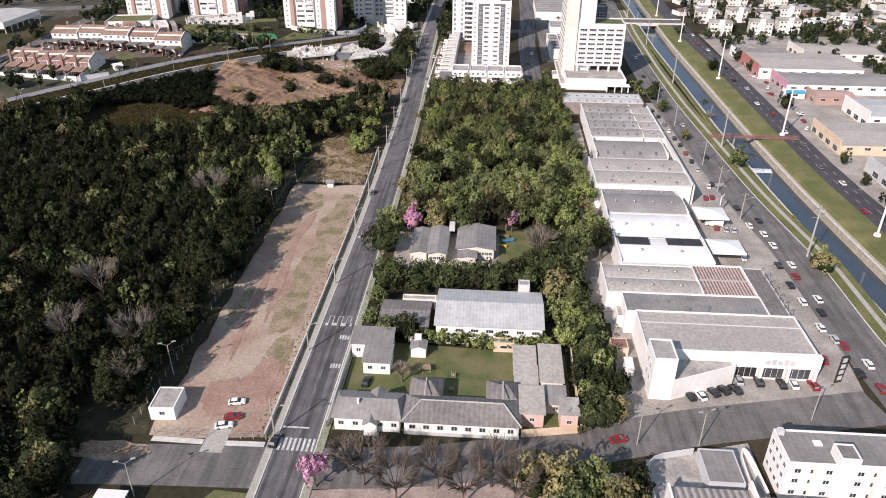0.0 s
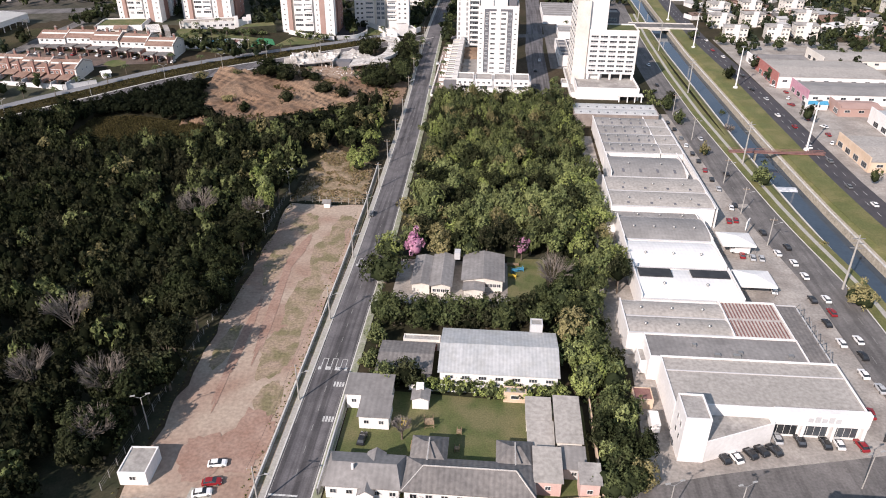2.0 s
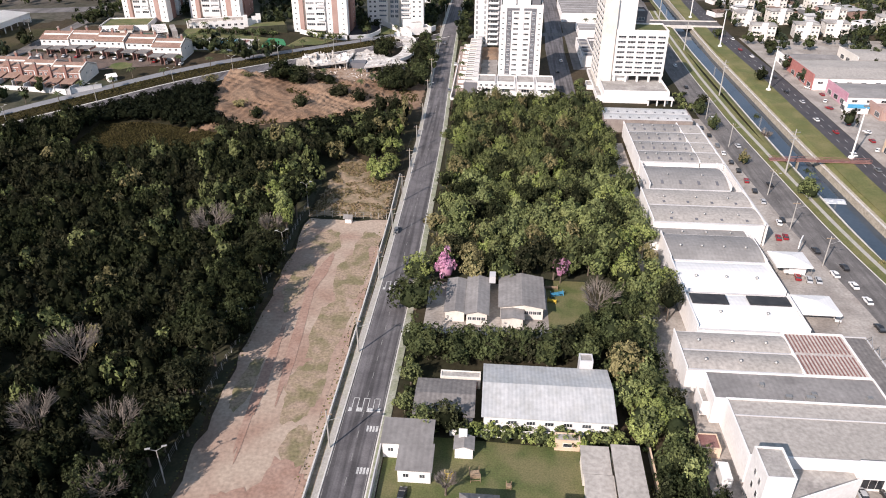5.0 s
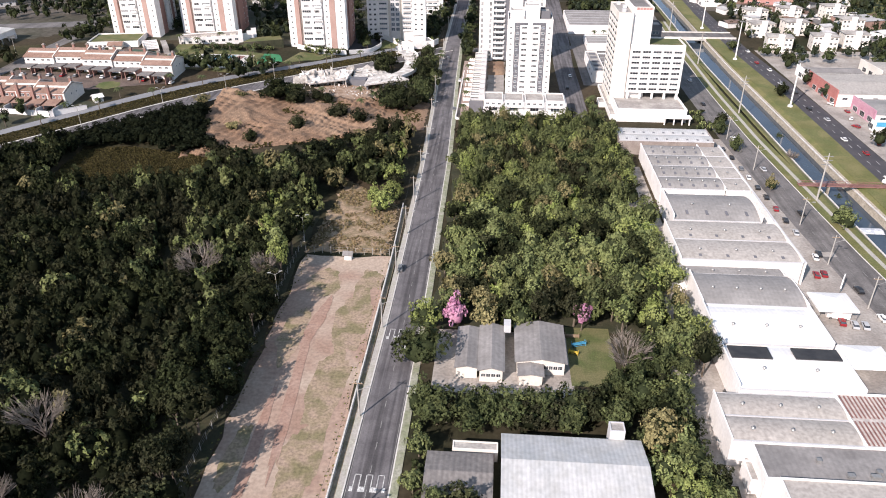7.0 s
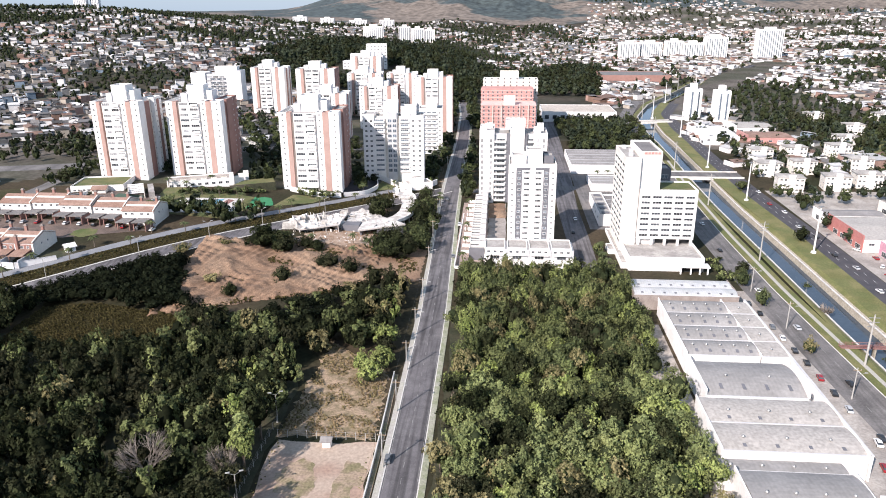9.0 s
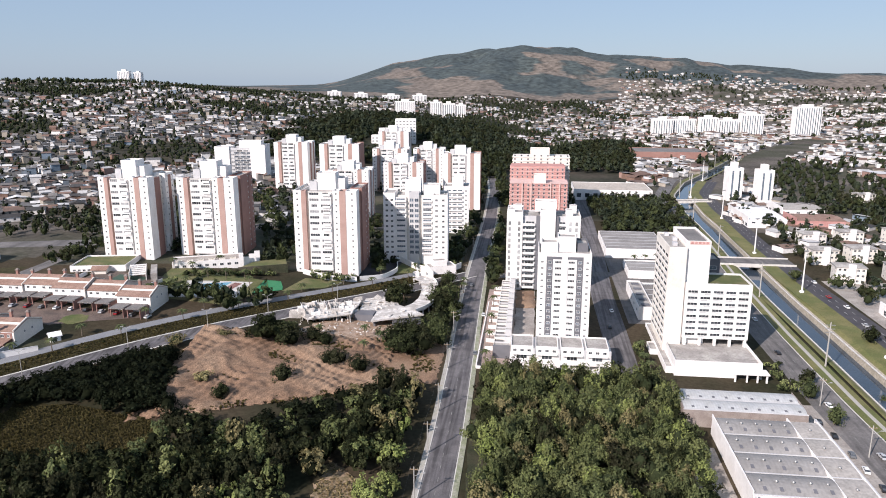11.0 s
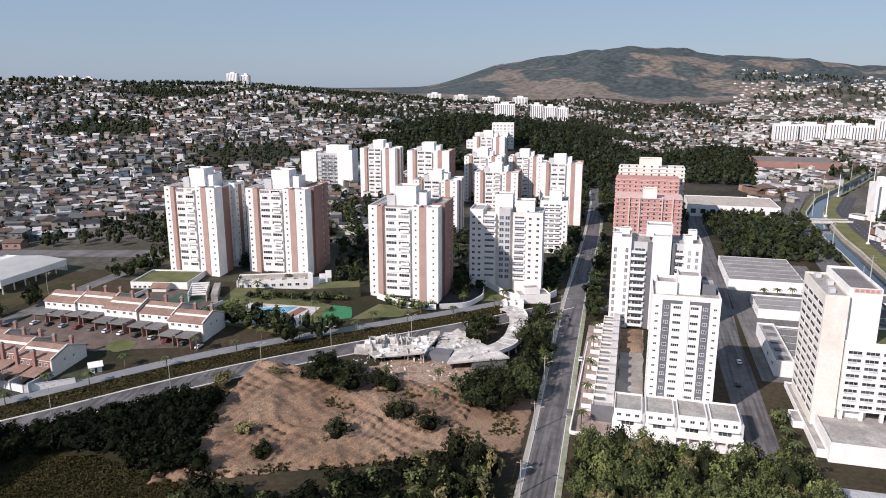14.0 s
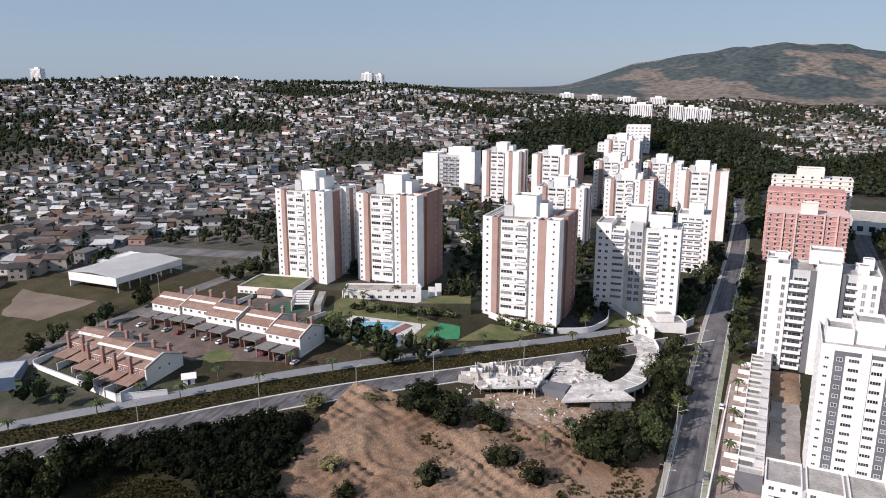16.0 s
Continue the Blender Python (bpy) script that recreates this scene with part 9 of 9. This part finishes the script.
HOUSE_KINDS = []
for k in range(10):
    bm = bmesh.new()
    w, d, h = rs.uniform(3.2, 5.4), rs.uniform(3.0, 4.6), (2.8, 3.0, 5.4)[k % 3]
    box(bm, -w, w, -d, d, -3, h)
    for u in (-w * 0.5, w * 0.45):
        for zz in ((1.4,) if h < 4 else (1.4, 4.2)):
            box(bm, u - 0.6, u + 0.6, -d - 0.05, -d + 0.02, zz - 0.5, zz + 0.6, 1)
    walls = to_mesh("wall_shell", bm, [HOUSEP[(0, 3, 1, 0, 4, 3, 0, 2, 1, 5)[k]], M_GLASS])
    bm = bmesh.new()
    o = 0.45
    if k % 2:
        vs = box(bm, -w - o, w + o, -d - o, d + o, h + 0.02, h + 0.2)
        for p in vs:
            p.co.z += 0.5 if p.co.y > 0 else 0
    else:
        a = [bm.verts.new(p) for p in ((-w - o, -d - o, h), (w + o, -d - o, h), (w + o, 0, h + 1.5), (-w - o, 0, h + 1.5), (w + o, d + o, h), (-w - o, d + o, h))]
        bm.faces.new((a[0], a[1], a[2], a[3])), bm.faces.new((a[3], a[2], a[4], a[5]))
        bm.faces.new((a[0], a[3], a[5])), bm.faces.new((a[1], a[4], a[2])), bm.faces.new((a[0], a[5], a[4], a[1]))
    HOUSE_KINDS.append((walls, to_mesh("roof", bm, HOUSER[(1, 0, 3, 1, 2, 0, 3, 0, 4, 1)[k]])))
HOUSE_WORDS = ("small white plastered house with a low roof", "small cream house with a flat roof", "small bare brick house with a clay roof", "grey rendered hillside house with a low roof", "salmon painted house on the hillside", "small blue painted hillside house")
near_houses, far_houses, tree_spots = [], [], []


def settle(r0, r1, b0, b1, gap, share, tree_share):
    r = r0
    while r < r1:
        db = math.degrees(gap / r)
        b = b0 + rs.uniform(0, db)
        while b < b1:
            rr_, bb = r + rs.uniform(-0.6, 0.6) * gap, math.radians(b + rs.uniform(-0.6, 0.6) * db)
            x, y = -20 - rr_ * math.sin(bb), 180 + rr_ * math.cos(bb)
            clump = noise.noise(Vector((x * 0.006, y * 0.006, 1.0)))
            if not busy(x, y):
                if rs.rand() < share + 0.1 - 2.4 * max(0, clump - 0.04):
                    big = rs.rand() < 0.035
                    a = 0.35 + 0.25 * round(2 * noise.noise(Vector((x * 0.004, y * 0.004, 9.0)))) + (math.pi / 2 if rs.rand() < 0.5 else 0) + rs.uniform(-0.25, 0.25)
                    s = (2.2 if big else 1.0) * min(1.25, gap / 10)
                    far_houses.append((rr_, (x, y, land_z(x, y), rs.uniform(2.5, 4.7) * s, rs.uniform(2.3, 3.8) * s, rs.choice([2.7, 3.0, 5.2], p=[0.5, 0.3, 0.2]), a, rs.rand() < 0.5,
                                              rs.choice(6, p=[0.36, 0.2, 0.09, 0.25, 0.07, 0.03]) if b > -7 else rs.choice(6, p=[0.6, 0.2, 0.03, 0.07, 0.08, 0.02]), rs.choice(5, p=[0.28, 0.24, 0.08, 0.32, 0.08]) if b > -7 else rs.choice(5, p=[0.2, 0.42, 0.22, 0.06, 0.10]))))
                elif rs.rand() < tree_share - 0.15 + 1.8 * max(0, clump):
                    tree_spots.append((x, y, land_z(x, y), rs.uniform(4.5, 9.0) * min(1.5, gap / 11), rs.uniform(6, 10) * min(1.3, gap / 12), rs.randint(2)))
            b += db
        r += gap * 0.95


settle(345, 560, 17, 66, 8.2, 0.70, 0.55)
settle(560, 900, 17, 66, 8.4, 0.56, 0.75)
settle(900, 1500, -7, 66, 12.4, 0.52, 0.8)
settle(900, 1500, -36, -7, 13.5, 0.68, 0.4)
settle(1500, 2250, -6, 60, 19, 0.58, 0.9)
settle(1500, 2250, -38, -6, 18, 0.72, 0.35)
settle(2250, 2900, -36, -7, 24, 0.62, 0.5)
settle(380, 900, -48, -9, 12.5, 0.6, 0.5)
far_houses.sort(key=lambda h: h[0])
cut = [h[1] for h in far_houses if h[1][0] < -200][:200]
rest = [h[1] for h in far_houses if h[1] not in cut]
for k, (x, y, z, w, d, h, a, flat, wi, ri) in enumerate(cut):
    i = rs.randint(10)
    t = thing("house", pose(x, y, z, 0, 0, math.degrees(a)), HOUSE_WORDS[(0, 3, 1, 0, 4, 3, 0, 2, 1, 5)[i]], "house", "houses of the hillside settlement")
    part("wall_shell", HOUSE_KINDS[i][0], None, t), part("roof", HOUSE_KINDS[i][1], None, t)
houses("houses", rest, "thousands of small plastered and brick houses covering the hills")
print("houses", len(rest), "trees", len(tree_spots))
near_trees = [t for t in tree_spots if math.hypot(t[0] + 20, t[1] - 180) < 600]
wood("hillside_trees", near_trees, CROWN_FAR, [M_LEAFF, M_LEAFD], "dark garden trees between the nearest hillside houses", "trees")
wood("hillside_trees", [t for t in tree_spots if t not in near_trees], CROWN_DOT, [M_LEAFF, M_LEAFD], "dark trees scattered between the hillside houses", "trees")
t = thing("institution", pose(-196, 905, land_z(-180, 915) - 3, 0, 0, 8), "long stepped white building standing on the wooded hill", "building")
for x0, x1, y0, y1, z1 in ((0, 26, 0, 14, 12), (8, 44, 12, 26, 19), (26, 50, 26, 42, 29)):
    block("wing", t, x0, x1, y0, y1, -4, z1, M_WHITE, parapet=0.6)
    for k in range(int((z1 - 3) / 3.4)):
        for u in range(int((x1 - x0) / 4)):
            part("window", window_mesh(2.2, 1.4, "mid", 1), None, t, m=pose(x0 + 2.2 + 4 * u, y0 - 0.01, z1 - 2.4 - 3.4 * k))
hill_wood = []
for b in np.arange(-9, 24.5, 0.68):
    for r in np.arange(600, 1220, 10.5):
        bb, r2 = math.radians(b + rs.uniform(-0.3, 0.3)), r + rs.uniform(-4, 4)
        x, y = -20 - r2 * math.sin(bb), 180 + r2 * math.cos(bb)
        if y > 770 and busy(x, y) and not inside(ESTATE, x, y) and not (-204 < x < -136 and 850 < y < 955):
            hill_wood.append((x, y, land_z(x, y), rs.uniform(8, 13), rs.uniform(7, 12), rs.randint(2)))
wood("hill_wood", hill_wood, CROWN_FAR, [M_LEAFF, M_LEAFD], "dark wooded hill behind the white towers", "wood")
parks = [(x, y, land_z(x, y), rs.uniform(4.5, 8.5), rs.uniform(4.5, 8.5), rs.randint(3)) for x, y in scatter([(32, 562), (78, 560), (86, 640), (84, 684), (30, 684)], 6.0, 41) + scatter([(-262, 470), (-212, 482), (-205, 560), (-236, 575)], 6.5, 42)
         + scatter([(-200, 466), (-140, 474), (-96, 500), (-90, 540), (-200, 590)], 9.5, 43) + scatter([(-236, 404), (-222, 404), (-222, 450), (-190, 452), (-190, 470), (-240, 470)], 7, 51) + scatter([(-186, 436), (-186, 462), (-190, 462), (-190, 420)], 5, 52) + scatter([(-146, 432), (-132, 430), (-130, 470), (-150, 474)], 7, 53) + scatter([(-88, 440), (-82, 472), (-96, 480), (-98, 462)], 6, 54) + scatter([(-245, 318), (-238, 318), (-240, 372), (-246, 372)], 6, 55) + scatter([(-156, 372), (-140, 374), (-136, 380), (-156, 378)], 4.5, 57) + scatter([(-215, 296), (-196, 308), (-198, 314), (-224, 306)], 6, 58) + scatter([(-130, 640), (-66, 640), (-60, 720), (-140, 720)], 10, 44) + scatter([(-34, 655), (20, 655), (16, 745), (-36, 745)], 7, 45)
         + scatter([(186, 430), (330, 430), (330, 760), (210, 700)], 15, 46, lambda x, y: not (200 < x < 325 and 488 < y < 625)) + scatter([(131, 180), (136, 180), (136, 470), (131, 470)], 12, 47) + scatter([(175, 180), (260, 180), (260, 350), (210, 350)], 10, 48) + scatter([(132, 440), (250, 440), (250, 620), (132, 620)], 13, 70, lambda x, y: min((x - a) ** 2 + (y - b) ** 2 for a, b, r in FLATS) > 90) + scatter([(136, 408), (230, 408), (230, 440), (136, 440)], 9, 71, lambda x, y: not (134 < x < 218 and 410 < y < 438)) + scatter([(192, 300), (230, 300), (230, 400), (200, 400)], 8, 72)
         + scatter([(-134, 366), (-120, 384), (-122, 390), (-140, 374)], 5, 75) + scatter([(-162, 371), (-150, 372), (-150, 377), (-164, 377)], 4, 76) + scatter([(84, 560), (90, 560), (96, 700), (90, 700)], 7, 49) + scatter([(-60, 480), (-48, 480), (-49, 600), (-58, 600)], 6, 60) + scatter([(-35, 440), (-30, 440), (-31, 580), (-35, 580)], 5, 61) + scatter([(-60, 640), (-52, 640), (-62, 860), (-72, 860)], 7, 62) + scatter([(-38, 640), (-30, 640), (-44, 860), (-52, 860)], 7, 63)]
wood("park_trees", parks, CROWN_MID[:2] + CROWN_FAR[:2], [M_LEAFM, M_LEAFD, M_LEAFF], "mixed park and street trees between the buildings", "trees")
